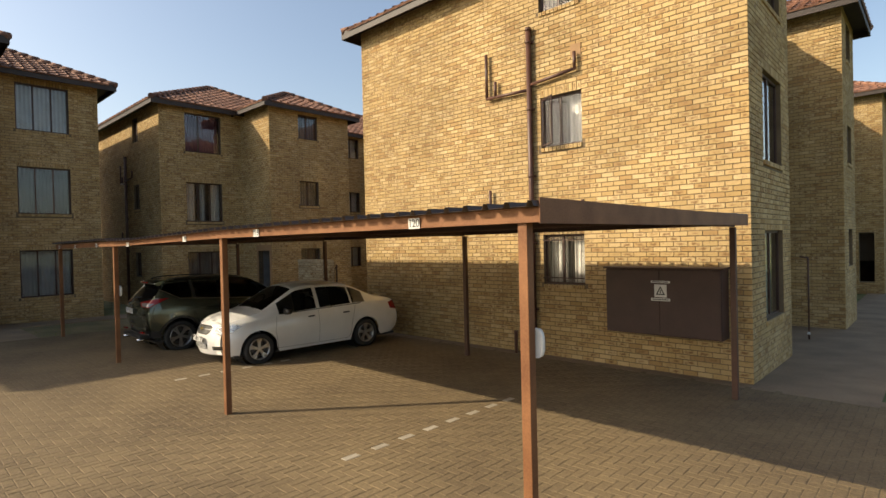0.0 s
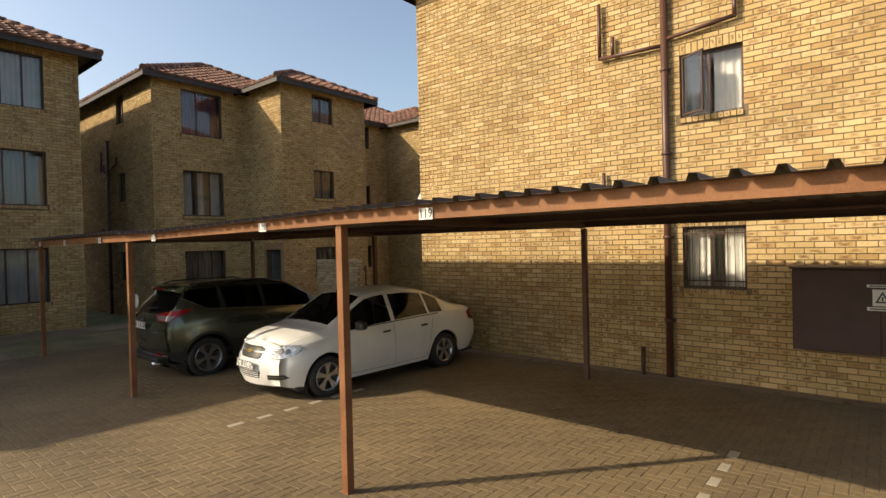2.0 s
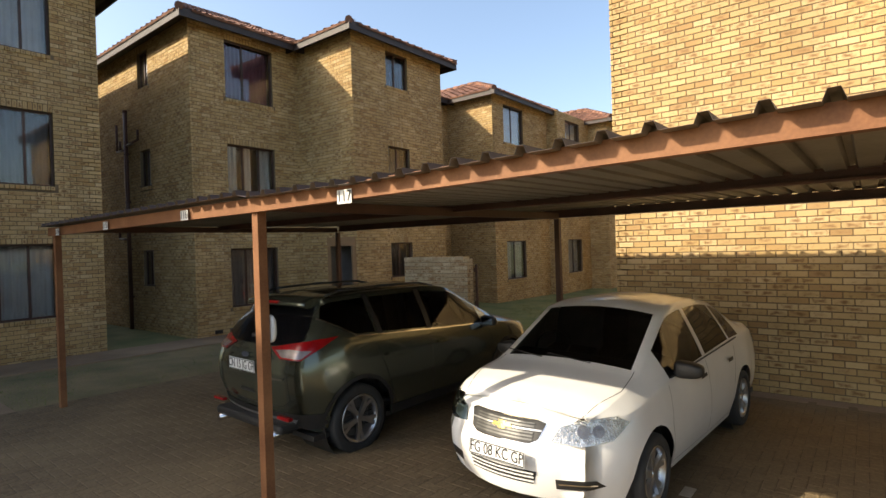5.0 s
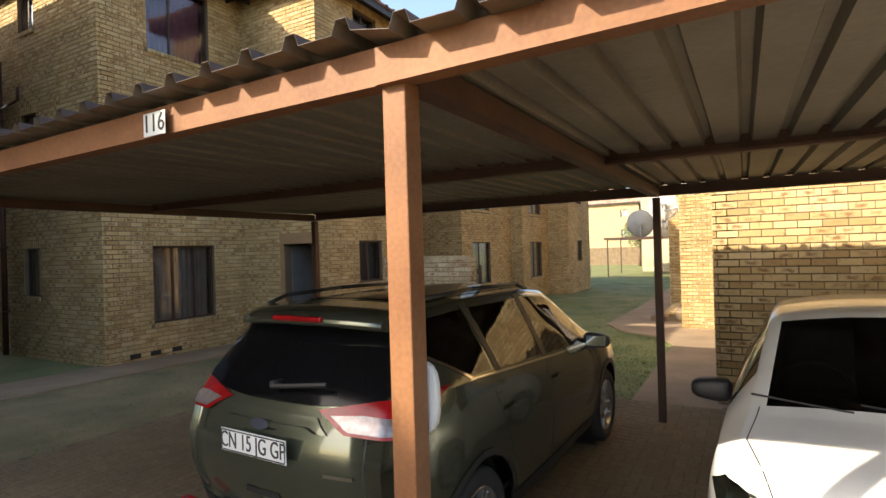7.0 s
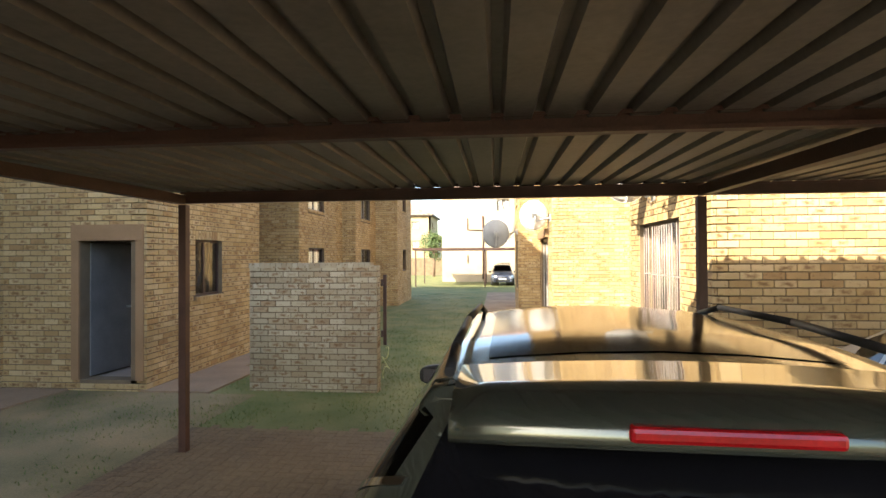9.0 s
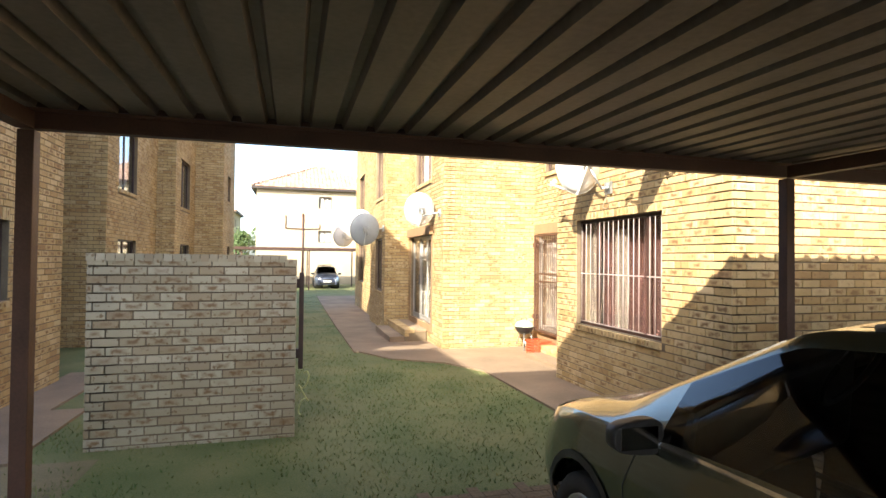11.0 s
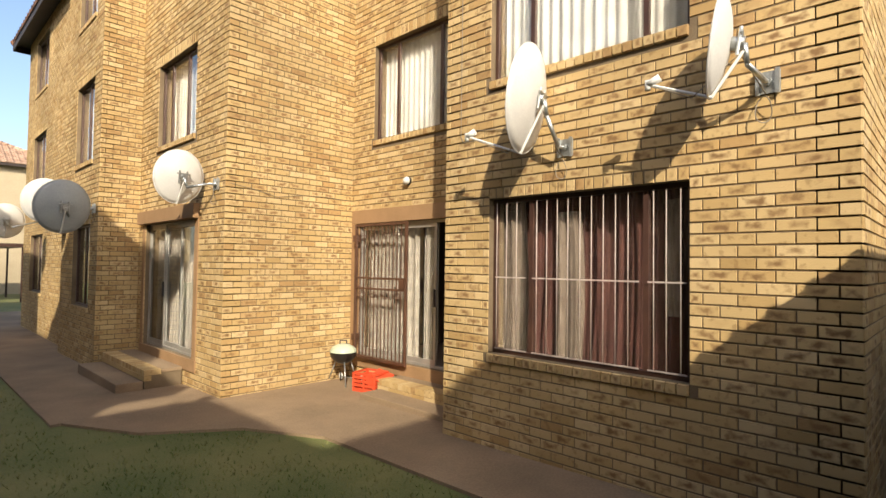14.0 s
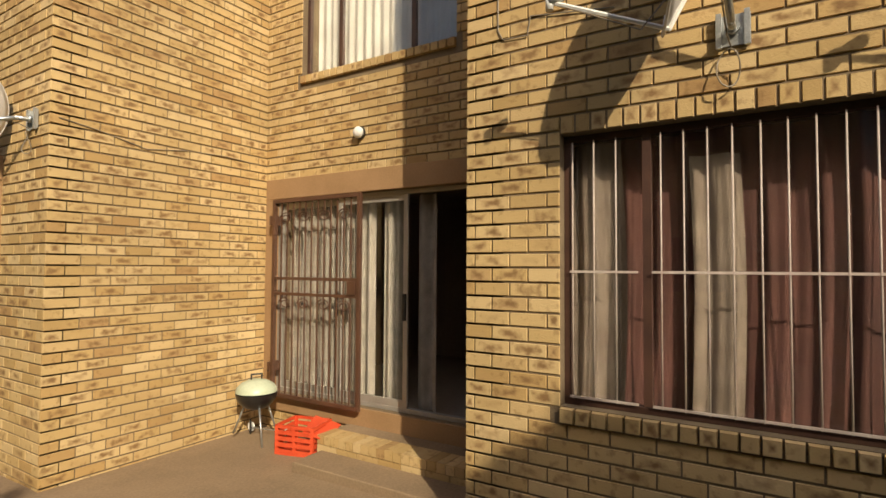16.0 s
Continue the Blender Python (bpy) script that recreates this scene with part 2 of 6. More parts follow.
def mark_faces(me):
    """Gives each brick face its own flat coordinates, 0 to 1."""
    layer = me.uv_layers.new(name="face")
    index = np.empty(len(me.loops), dtype=np.int32)
    me.loops.foreach_get("vertex_index", index)
    layer.data.foreach_set("uv", np.array(BRICK_UV, dtype=np.float32)[index % 8].ravel())


BRICK_FACES = [(7, 6, 5, 4), (4, 5, 1, 0), (5, 6, 2, 1), (6, 7, 3, 2), (7, 4, 0, 3)]
CUT = {}


def lay_bricks(ob, m, length, z0, z1, holes, ext, mat, singles, focus, lay0):
    rnd = random.Random(ob.name)
    spans = []
    rows = int((z1 - z0) / COURSE + 0.5)
    for r in range(rows):
        v0 = z0 + r * COURSE + JOINTW
        v1 = z0 + (r + 1) * COURSE
        vm = (v0 + v1) / 2
        cuts = [(h[0], h[1], h) for h in holes if h[2] - 0.03 < vm < h[3] + 0.03]
        solder = [h for h in holes if len(h) > 4 and h[4] == "s" and h[3] - 0.02 < vm < z0 + math.ceil((h[3] + 0.095 - z0) / COURSE) * COURSE]
        sill = [h for h in holes if len(h) > 4 and h[4] == "s" and h[2] - 0.1 < vm < h[2] + 0.03]
        blocked = sorted([(c[0], c[1]) for c in cuts] + [(h[0], h[1]) for h in solder] + [(h[0] - 0.06, h[1] + 0.06) for h in sill])
        u = -ext[0]
        segs = []
        for a, b in blocked:
            if a > u:
                segs.append((u, a))
            u = max(u, b)
        if u < length + ext[1]:
            segs.append((u, length + ext[1]))
        shift = (r % 2) * BLEN / 2 + lay0
        for a, b in segs:
            k = math.floor((a - shift) / BLEN)
            stops = [a]
            while shift + k * BLEN < b - 0.04:
                if shift + k * BLEN > a + 0.04:
                    stops.append(shift + k * BLEN)
                k += 1
            stops.append(b)
            if b - a < 0.02:
                continue
            for s0, s1 in zip(stops, stops[1:]):
                left = 0 if s0 <= a + 1e-6 else JOINTW * 0.32
                right = 0 if s1 >= b - 1e-6 else JOINTW * 0.32
                spans.append((s0 + left, s1 - right, v0, v1, PROUD + rnd.uniform(-0.002, 0.002)))
    for h in holes:
        if len(h) > 4 and h[4] == "s":
            n = max(1, round((h[1] - h[0]) / 0.086))
            wd = (h[1] - h[0]) / n
            top = z0 + math.ceil((h[3] + 0.095 - z0) / COURSE) * COURSE
            for i in range(n):
                spans.append((h[0] + i * wd + 0.005, h[0] + (i + 1) * wd - 0.005, h[3] + 0.002, top, PROUD + rnd.uniform(-0.002, 0.003)))
                spans.append((h[0] + i * wd + 0.004, h[0] + (i + 1) * wd - 0.004, h[2] - 0.085, h[2] - 0.003, 0.035))
    if focus:
        spans.sort(key=lambda s: (s[0] + s[1] - 2 * focus[0]) ** 2 + (s[2] + s[3] - 2 * focus[1]) ** 2)
    for s in spans[:singles]:
        key = (round(s[1] - s[0], 3), round(s[3] - s[2], 3), round(s[4], 3), mat.name)
        if key not in CUT:
            me = bpy.data.meshes.new("brick")
            hw, hh = (s[1] - s[0]) / 2, (s[3] - s[2]) / 2
            me.from_pydata(brick_verts(-hw, hw, -hh, hh, s[4]), [], BRICK_FACES)
            mark_faces(me)
            me.materials.append(mat)
            CUT[key] = me
        b = new("brick", CUT[key])
        b.parent = ob
        b.matrix_basis = m @ Matrix.Translation(((s[0] + s[1]) / 2, 0, (s[2] + s[3]) / 2))
    verts, faces = [], []
    for s in spans[singles:]:
        n0 = len(verts)
        verts += [m @ Vector(c) for c in brick_verts(*s)]
        faces += [tuple(n0 + i for i in f) for f in BRICK_FACES]
    if verts:
        me = bpy.data.meshes.new("brickwork")
        me.from_pydata(verts, [], faces)
        mark_faces(me)
        me.materials.append(mat)
        b = new("brickwork", me)
        b.parent = ob
        tagged(b, kind="stuff")


# ---- windows ----
def window(name, p, q, hole, splits=(0.0, 1.0), label="", open_leaf=None, curtain=None, deep=0.09, room=True, glass=None, frame_mat=None):
    """A steel-framed window in a wall's hole, with mullions at the splits, panes, a curtain behind and a dark room."""
    m, _ = frame_of(p, q)
    u0, u1, v0, v1 = hole[:4]
    w = thing(name, label or "brown steel-framed window set in a yellow face brick wall", "window", group="windows of the brick houses")
    w.matrix_world = m @ Matrix.Translation((u0, -deep, v0))
    W, H = u1 - u0, v1 - v0
    fm = frame_mat or DARKSTEEL
    f = 0.04
    boxes("window_frame", [(0, W, -0.03, 0.02, 0, f), (0, W, -0.03, 0.02, H - f, H), (0, f, -0.03, 0.02, f, H - f), (W - f, W, -0.03, 0.02, f, H - f)], fm, w, "", 0.004)
    for s in splits[1:-1]:
        boxes("mullion", [(s * W - 0.022, s * W + 0.022, -0.028, 0.018, f, H - f)], fm, w)
    for a, b in zip(splits, splits[1:]):
        bm = bmesh.new()
        a0, b0 = a * W + (f if a == 0 else 0.024), b * W - (f if b == 1 else 0.024)
        box(bm, a0, b0, -0.008, -0.002, f, H - f)
        g = part("pane", bm, glass or GLASS, w)
        g.visible_shadow = False
    if curtain and curtain[1]:
        bm = bmesh.new()
        x, pts = 0.02, []
        rnd = random.Random(name + str(p) + str(hole))
        while x < W - 0.02:
            pts.append((x, -0.13 - 0.035 * (0.5 + 0.5 * math.sin(x * 55 + rnd.uniform(-0.6, 0.6)))))
            x += 0.02
        for c0, c1 in curtain[1]:
            col = [(bm.verts.new((x, y, -0.02)), bm.verts.new((x, y, H - 0.02))) for x, y in pts if c0 * W <= x <= c1 * W]
            for (a, b), (c, d) in zip(col, col[1:]):
                bm.faces.new((a, c, d, b)).smooth = True
        part("curtain", bm, curtain[0], w)
    if room:
        bm = bmesh.new()
        box(bm, -0.25, W + 0.25, -1.6, -0.17, -0.35, H + 0.2)
        bm.faces.ensure_lookup_table()
        bmesh.ops.delete(bm, geom=[bm.faces[4]], context="FACES_ONLY")
        part("room_lining", bm, INSIDE, w)
    return w


# ---- ground ----
def sheet(name, x0, x1, y0, y1, lift, mat, kind="structure", step=1.5):
    """A level-ish slab that follows the yard's fall."""
    bm = bmesh.new()
    ys = [y0] + [y for y in (-6.0, 22.0) if y0 < y < y1] + [y1]
    rows = [[bm.verts.new((x, y, ground_z(y) + lift)) for x in (x0, x1)] for y in ys]
    low = [[bm.verts.new((x, y, ground_z(y) - 0.12)) for x in (x0, x1)] for y in ys]
    for i in range(len(ys) - 1):
        bm.faces.new((rows[i][0], rows[i][1], rows[i + 1][1], rows[i + 1][0]))
        bm.faces.new((rows[i][0], rows[i + 1][0], low[i + 1][0], low[i][0]))
        bm.faces.new((rows[i + 1][1], rows[i][1], low[i][1], low[i + 1][1]))
    bm.faces.new((rows[0][1], rows[0][0], low[0][0], low[0][1]))
    bm.faces.new((rows[-1][0], rows[-1][1], low[-1][1], low[-1][0]))
    return tagged(part(name, bm, mat), kind=kind)


bm = bmesh.new()
for x0, x1 in ((-600, -40), (-40, 30), (30, 600)):
    for y0, y1 in ((-600, -6), (-6, 22), (22, 600)):
        vs = [bm.verts.new((x, y, ground_z(y) - 0.03)) for x, y in ((x0, y0), (x1, y0), (x1, y1), (x0, y1))]
        bm.faces.new(vs)
bmesh.ops.remove_doubles(bm, verts=bm.verts, dist=0.001)
tagged(part("ground", bm, GRASSY), kind="structure")
pavement = sheet("pavement", -17.2, 12, -14, 9.0, -0.0038, JOINT)
sheet("pavement_south", -40, -17.2, -14, 3.0, -0.006, CONCRETE)
path_main = sheet("path_main", -12.4, -11.0, 9.0, 13.6, 0.0, CONCRETE)
PATIO_Y, PATIO_X = (9.0, 13.6, 14.5, 15.1, 16.1), (-12.4, -12.4, -12.85, -13.7, -14.2)
bm = bmesh.new()
rim = [(x, y) for x, y in zip(PATIO_X[1:], PATIO_Y[1:])] + [(-10.2, 16.1), (-10.2, 13.6)]
upper = [bm.verts.new((x, y, ground_z(y))) for x, y in rim]
lower = [bm.verts.new((x, y, ground_z(y) - 0.12)) for x, y in rim]
bm.faces.new(upper[::-1])
for i in range(len(rim)):
    k = (i + 1) % len(rim)
    bm.faces.new((upper[i], upper[k], lower[k], lower[i]))
tagged(part("path_patio", bm, CONCRETE), kind="structure")
sheet("path_beyond", -14.3, -12.2, 16.1, 34, 0.0, CONCRETE)
sheet("path_across", -21.3, -20.1, 3.0, 10.6, 0.0, CONCRETE)
sheet("path_side", -18.95, -17.9, 10.6, 12.5, 0.0, CONCRETE)
sheet("path_far_side", -18.95, -18.3, 12.5, 15, 0.0, CONCRETE)
sheet("verge_dry", -20.1, -17.2, 3.0, 10.6, -0.027, material("dry_grass_soil", (0.075, 0.08, 0.03), (0.27, 0.2, 0.1), 0.95, 1.1, 60, 0.5))
sheet("path_gable", -11.0, 0.5, 9.0, 9.35, 0.0, CONCRETE)
sheet("path_east", -2.2, -0.6, 9.35, 40, 0.0, CONCRETE)
sheet("path_east_recess", -4.0, -2.2, 12.2, 16.7, 0.0, CONCRETE)

PURPLE = material("purple_curtain", (0.1, 0.03, 0.045), (0.16, 0.05, 0.075), 0.85, 3, 60, 0.05)
# Near-black sheet that stands in for the darkness of an unlit room.
DARK_ROOM = material("dark_cloth", (0.02, 0.02, 0.024), (0.045, 0.045, 0.05), 0.9, 4, 90, 0.1)
BROWN_CLOTH = material("brown_curtain", (0.15, 0.115, 0.095), (0.25, 0.2, 0.165), 0.9, 3, 60, 0.05)
GREY_CLOTH = material("grey_curtain", (0.1, 0.105, 0.11), (0.16, 0.165, 0.17), 0.9, 3, 60, 0.05)

# ---- walls of the houses ----
TOP = 7.95
ROWS_BIG = ((0.78, 2.3), (3.48, 5.0), (6.18, 7.68))
ROWS_SMALL = ((1.35, 2.33), (4.07, 5.07), (6.77, 7.75))
LINED = (CURTAIN, ((0.0, 0.4), (0.55, 1.0)))
FULL = (CURTAIN, ((0.0, 1.0),))


def side(name, face, at, a, b, holes=(), z0=-0.35, z1=TOP, ext=(0, 0), mat=None, singles=0, focus=None, panes=None, curtains=None, brick=True, dz=0.0, labels=None, thick=0.24):
    """A wall that faces N, E, S or W in the plane x or y = at, from a to b; holes (c0, c1, z0, z1[, 's']) in the place's own coordinates."""
    if face == "S":
        p, q, conv = (b, at), (a, at), lambda c0, c1: (b - c1, b - c0)
    elif face == "N":
        p, q, conv = (a, at), (b, at), lambda c0, c1: (c0 - a, c1 - a)
    elif face == "W":
        p, q, conv = (at, a), (at, b), lambda c0, c1: (c0 - a, c1 - a)
    else:
        p, q, conv = (at, b), (at, a), lambda c0, c1: (b - c1, b - c0)
    hs = []
    for h in holes:
        u0, u1 = conv(h[0], h[1])
        hs.append((u0, u1, h[2] + dz, h[3] + dz, *h[4:]))
    if face in "SE":
        ext = ext[::-1]
    f = None
    if focus:
        u, _ = conv(focus[0], focus[0])
        f = (u, focus[1])
    ob = wall(name, p, q, z0 + dz, z1 + dz, hs, ext, mat, singles, thick, f, brick)
    for i, h in enumerate(hs):
        if panes and panes[i % len(panes)]:
            cur = (curtains[i % len(curtains)] if curtains else FULL) or (CURTAIN, ())
            window("window", p, q, h, panes[i % len(panes)], labels[i % len(labels)] if labels else "", curtain=cur, room=True)
    return ob


THREE = (0.0, 0.33, 0.67, 1.0)
TWO = (0.0, 0.55, 1.0)
big = lambda c0, c1: [(c0, c1, z0, z1, "s") for z0, z1 in ROWS_BIG]
small = lambda c0, c1: [(c0, c1, z0, z1, "s") for z0, z1 in ROWS_SMALL]

# the main house
GX0, GX1, GY = -11.45, -2.13, 9.27
side("wall_gable", "S", GY, GX0, GX1, small(-5.84, -4.94), ext=(0.011, 0.011), singles=300, focus=(-9.5, 1.0), panes=[TWO], curtains=[LINED, (CURTAIN, ((0.0, 0.5),)), None])
side("wall_bay_west", "W", GX0, GY, 12.8, big(10.29, 12.21), ext=(0, 0.011), singles=300, focus=(11.2, 1.6), panes=[(0.0, 0.19, 0.765, 1.0)], curtains=[None, FULL, FULL])
side("wall_bay_return", "N", 12.8, GX0, -10.35, ext=(0, 0))
side("wall_recess", "W", -10.35, 12.8, 16.0, [(13.0, 15.86, 0.2, 2.28), (13.54, 15.46, 3.58, 5.08, "s"), (13.54, 15.46, 6.28, 7.7, "s")], singles=250, focus=(14.5, 2.2), panes=[None, (0.0, 0.27, 0.75, 1.0), (0.0, 0.27, 0.75, 1.0)], curtains=[None, FULL, FULL])
side("wall_return_south", "S", 16.0, -12.45, -10.35, ext=(0.011, 0), singles=300, focus=(-11.4, 1.6))
side("wall_second_recess", "W", -12.45, 16.0, 19.6, [(17.0, 19.2, 0.2, 2.28), (17.1, 18.75, 3.58, 4.98, "s"), (17.1, 18.75, 6.28, 7.7, "s")], singles=100, focus=(16.8, 1.6), panes=[None, (0.0, 0.33, 0.75, 1.0), (0.0, 0.33, 0.75, 1.0)])
side("wall_second_return", "S", 19.6, -13.1, -12.45, ext=(0.011, 0), singles=60, focus=(-12.9, 1.6))
side("wall_second_bay", "W", -13.1, 19.6, 22.4, [(20.1, 21.4, z0, z1, "s") for z0, z1 in ROWS_BIG], panes=[(0.0, 0.5, 1.0)])
side("wall_third_bay", "W", -12.9, 22.4, 28.5, [(25.7, 27.4, z0, z1, "s") for z0, z1 in ROWS_BIG], panes=[(0.0, 0.5, 1.0)])
side("wall_third_end", "N", 28.5, -12.9, -4.0, brick=False)
side("wall_bay_east", "E", GX1, GY, 12.2, big(10.15, 11.55), ext=(0, 0), panes=[(0.0, 0.5, 1.0)])
side("wall_bay_east_return", "N", 12.2, -4.0, GX1, brick=False)
side("wall_east_recess", "E", -4.0, 12.2, 16.7, brick=False)
side("wall_stair_south", "S", 16.7, -4.0, -1.75, ext=(0, 0.011))
side("wall_stair_east", "E", -1.75, 16.7, 19.1, small(17.5, 18.4), panes=[TWO])
side("wall_stair_back", "N", 19.1, -4.0, -1.75, brick=False)
side("wall_east_beyond", "E", -4.0, 19.1, 28.5, brick=False)
side("wall_east_block", "S", 28, -8, -1.65, [(-2.45, -1.95, 0.2, 2.2)], ext=(0, 0.011))
side("wall_east_block_side", "E", -1.65, 28, 34, small(30, 30.9), panes=[TWO])
side("wall_east_block_end", "N", 34, -8, -1.65, brick=False)
side("wall_east_block_west", "W", -8, 28, 34, brick=False)

# the house across the grass
BZ = -0.2
side("wall_across_south", "S", 7.47, -30.5, -21.2, [(-24.1, -23.45, z0, z1, "s") for z0, z1 in ROWS_SMALL], dz=BZ, ext=(0, 0.011), panes=[TWO], curtains=[FULL])
side("wall_across_bay", "E", -21.2, 7.47, 10.65, big(8.4, 9.8), dz=BZ, singles=60, focus=(8, 1), panes=[THREE, THREE, (0.0, 0.62, 1.0)], curtains=[(BROWN_CLOTH, ((0.0, 1.0),)), (CURTAIN, ((0.0, 0.3), (0.42, 0.58), (0.72, 1.0))), (PURPLE, ((0.0, 1.0),))])
side("wall_across_door", "S", 10.65, -21.2, -18.9, [(-19.95, -19.05, 0.22, 2.28)], dz=BZ, ext=(0, 0.011), singles=60, focus=(-20, 1.2))
# The ground window's sheet is added for its dark room, not a curtain.
side("wall_across_stair", "E", -18.9, 10.65, 14.4, small(11.93, 12.83), dz=BZ, singles=250, focus=(13.0, 1.2), panes=[TWO], curtains=[(DARK_ROOM, ((0.0, 1.0),)), (BROWN_CLOTH, ((0.0, 1.0),)), (GREY_CLOTH, ((0.0, 1.0),))])
side("wall_across_stair_north", "N", 14.4, -21.6, -18.9, dz=BZ)
side("wall_across_recess", "E", -21.6, 14.4, 18.2, small(16.2, 17.1), dz=BZ, panes=[TWO])
side("wall_across_second_south", "S", 18.2, -21.6, -19.45, ext=(0, 0.011), dz=BZ)
side("wall_across_second", "E", -19.45, 18.2, 22.6, [(19.0, 20.5, z0, z1, "s") for z0, z1 in ROWS_BIG], dz=BZ, panes=[TWO], curtains=[LINED, FULL, FULL])
side("wall_across_third_south", "S", 22.6, -19.45, -18.95, ext=(0, 0.011), dz=BZ)
side("wall_across_third", "E", -18.95, 22.6, 25.9, [(23.4, 24.9, z0, z1, "s") for z0, z1 in ROWS_BIG], dz=BZ, panes=[TWO])
side("wall_across_fourth_south", "S", 25.9, -18.95, -18.0, ext=(0, 0.011), dz=BZ)
side("wall_across_fourth", "E", -18.0, 25.9, 29.6, small(27.2, 28.1), dz=BZ, panes=[TWO])
side("wall_across_end", "N", 29.6, -30.5, -18.0, brick=False, dz=BZ)
side("wall_across_west", "W", -30.5, 7.47, 29.6, brick=False, dz=BZ)

# the house beside the yard
side("wall_yard_east", "E", -21.5, 2.4, 5.58, big(3.3, 4.73), ext=(0, 0.011), panes=[THREE], curtains=[FULL, (GREY_CLOTH, ((0.0, 1.0),)), FULL])
side("wall_yard_north", "N", 5.58, -31, -21.5, brick=False)
side("wall_yard_west", "W", -31, -8, 5.58, brick=False)
# Unseen stair block, moved and raised so that its shadow edges fall right.
side("wall_yard_return", "N", 2.4, -21.5, -19.66, z1=TOP + 0.35, brick=False)
side("wall_yard_stair", "E", -19.66, -8, 2.4, z1=TOP + 0.35, brick=False)
side("wall_yard_south", "S", -8, -31, -19.66, brick=False)


# ---- roofs ----
def hip_roof(name, x0, x1, y0, y1, z, over=0.38, pitch=26.0, tile=None):
    """A hipped roof over a rectangle: a thin deck, a dark fascia, rows of tiles and ridge caps."""
    x0, x1, y0, y1 = x0 - over, x1 + over, y0 - over, y1 + over
    w, d = x1 - x0, y1 - y0
    t = math.tan(radians(pitch))
    half = min(w, d) / 2
    h = half * t
    if w >= d:
        r0, r1 = Vector((x0 + half, (y0 + y1) / 2, z + h)), Vector((x1 - half, (y0 + y1) / 2, z + h))
    else:
        r0, r1 = Vector(((x0 + x1) / 2, y0 + half, z + h)), Vector(((x0 + x1) / 2, y1 - half, z + h))
    c = [Vector(v) for v in ((x0, y0, z), (x1, y0, z), (x1, y1, z), (x0, y1, z))]
    faces = ([(c[0], c[1], r1, r0), (c[1], c[2], r1), (c[2], c[3], r0, r1), (c[3], c[0], r0)] if w >= d else [(c[0], c[1], r0), (c[1], c[2], r1, r0), (c[2], c[3], r1), (c[3], c[0], r0, r1)])
    bm = bmesh.new()
    for f in faces:
        bm.faces.new([bm.verts.new(v) for v in f])
    bm.faces.new([bm.verts.new(v) for v in reversed(c)])
    roof = tagged(part(name, bm, FASCIA), kind="structure")
    bm = bmesh.new()
    for x, y, u, v in ((x0, y0, x1, y0 + 0.03), (x0, y1 - 0.03, x1, y1), (x0, y0 + 0.03, x0 + 0.03, y1 - 0.03), (x1 - 0.03, y0 + 0.03, x1, y1 - 0.03)):
        box(bm, x, u, y, v, z - 0.17, z + 0.03)
    tagged(part("fascia", bm, FASCIA, roof), kind="structure")
    verts, polys = [], []
    rnd = random.Random(name)
    tw, tl = 0.30, 0.34
    for f in faces:
        a, b = f[0], f[1]
        along = (b - a).normalized()
        n = (b - a).cross(f[2] - a).normalized()
        up = n.cross(along)
        L = (b - a).length
        H = (f[2] - a).dot(up)
        ins = half * 1.0
        for r in range(int(H / tl) + 1):
            s0 = r * tl
            k = (s0 + tl * 0.4) / H
            lo, hi = ins * k, L - ins * k
            for i in range(int(L / tw) + 1):
                u0, u1 = i * tw, (i + 1) * tw
                if u0 < lo - 0.12 or u1 > hi + 0.12:
                    continue
                base = len(verts)
                for uu, hh in ((0.0, 0.02), (0.2, 0.052), (0.42, 0.02), (0.6, 0.008), (0.8, 0.02), (1.0, 0.02)):
                    for ss, dh in ((s0 - 0.03, 0.03), (min(s0 + tl, H), 0.0)):
                        verts.append(a + along * (u0 + uu * (tw - 0.004)) + up * ss + n * (hh + dh + rnd.uniform(0, 0.004)))
                for j in range(5):
                    q = base + 2 * j
                    polys.append((q, q + 2, q + 3, q + 1))
                verts += [a + along * u0 + up * (s0 - 0.03) - n * 0.0, a + along * (u1 - 0.004) + up * (s0 - 0.03)]
                polys.append((base, base + 12, base + 13, base + 10))
    me = bpy.data.meshes.new("roof_tiles")
    me.from_pydata(verts, [], polys)
    me.materials.append(tile or TILE)
    ob = new("roof_tiles", me)
    ob.parent = roof
    tagged(ob, kind="stuff")
    bm = bmesh.new()
    lines = [(r0, r1)] + ([(c[0], r0), (c[3], r0), (c[1], r1), (c[2], r1)] if w >= d else [(c[0], r0), (c[1], r0), (c[2], r1), (c[3], r1)])
    for p, q in lines:
        n = max(1, int((q - p).length / 0.38))
        for i in range(n):
            a, b = p.lerp(q, i / n), p.lerp(q, (i + 1) / n)
            tube(bm, a + Vector((0, 0, 0.05)), b + Vector((0, 0, 0.035)), 0.10, 8, 0.085)
    tagged(part("ridge_cap", bm, tile or TILE, roof), kind="stuff")
    return roof


hip_roof("roof_main", GX0, GX1, GY, 12.6, TOP)
hip_roof("roof_main_middle", -10.35, -4.0, 12.6, 16.2, TOP)
hip_roof("roof_main_stair", -6.0, -1.75, 16.7, 19.1, TOP)
hip_roof("roof_east_block", -8, -1.65, 28, 34, TOP)
hip_roof("roof_main_second", -13.1, -4, 16.0, 22.2, TOP)
hip_roof("roof_main_third", -12.9, -4, 22.6, 28.5, TOP)
hip_roof("roof_across", -30.5, -21.2, 7.47, 14.4, TOP + BZ)
hip_roof("roof_across_stair", -26, -18.9, 10.65, 14.4, TOP + BZ)
hip_roof("roof_across_second", -30.5, -21.6, 14.4, 25.9, TOP + BZ)
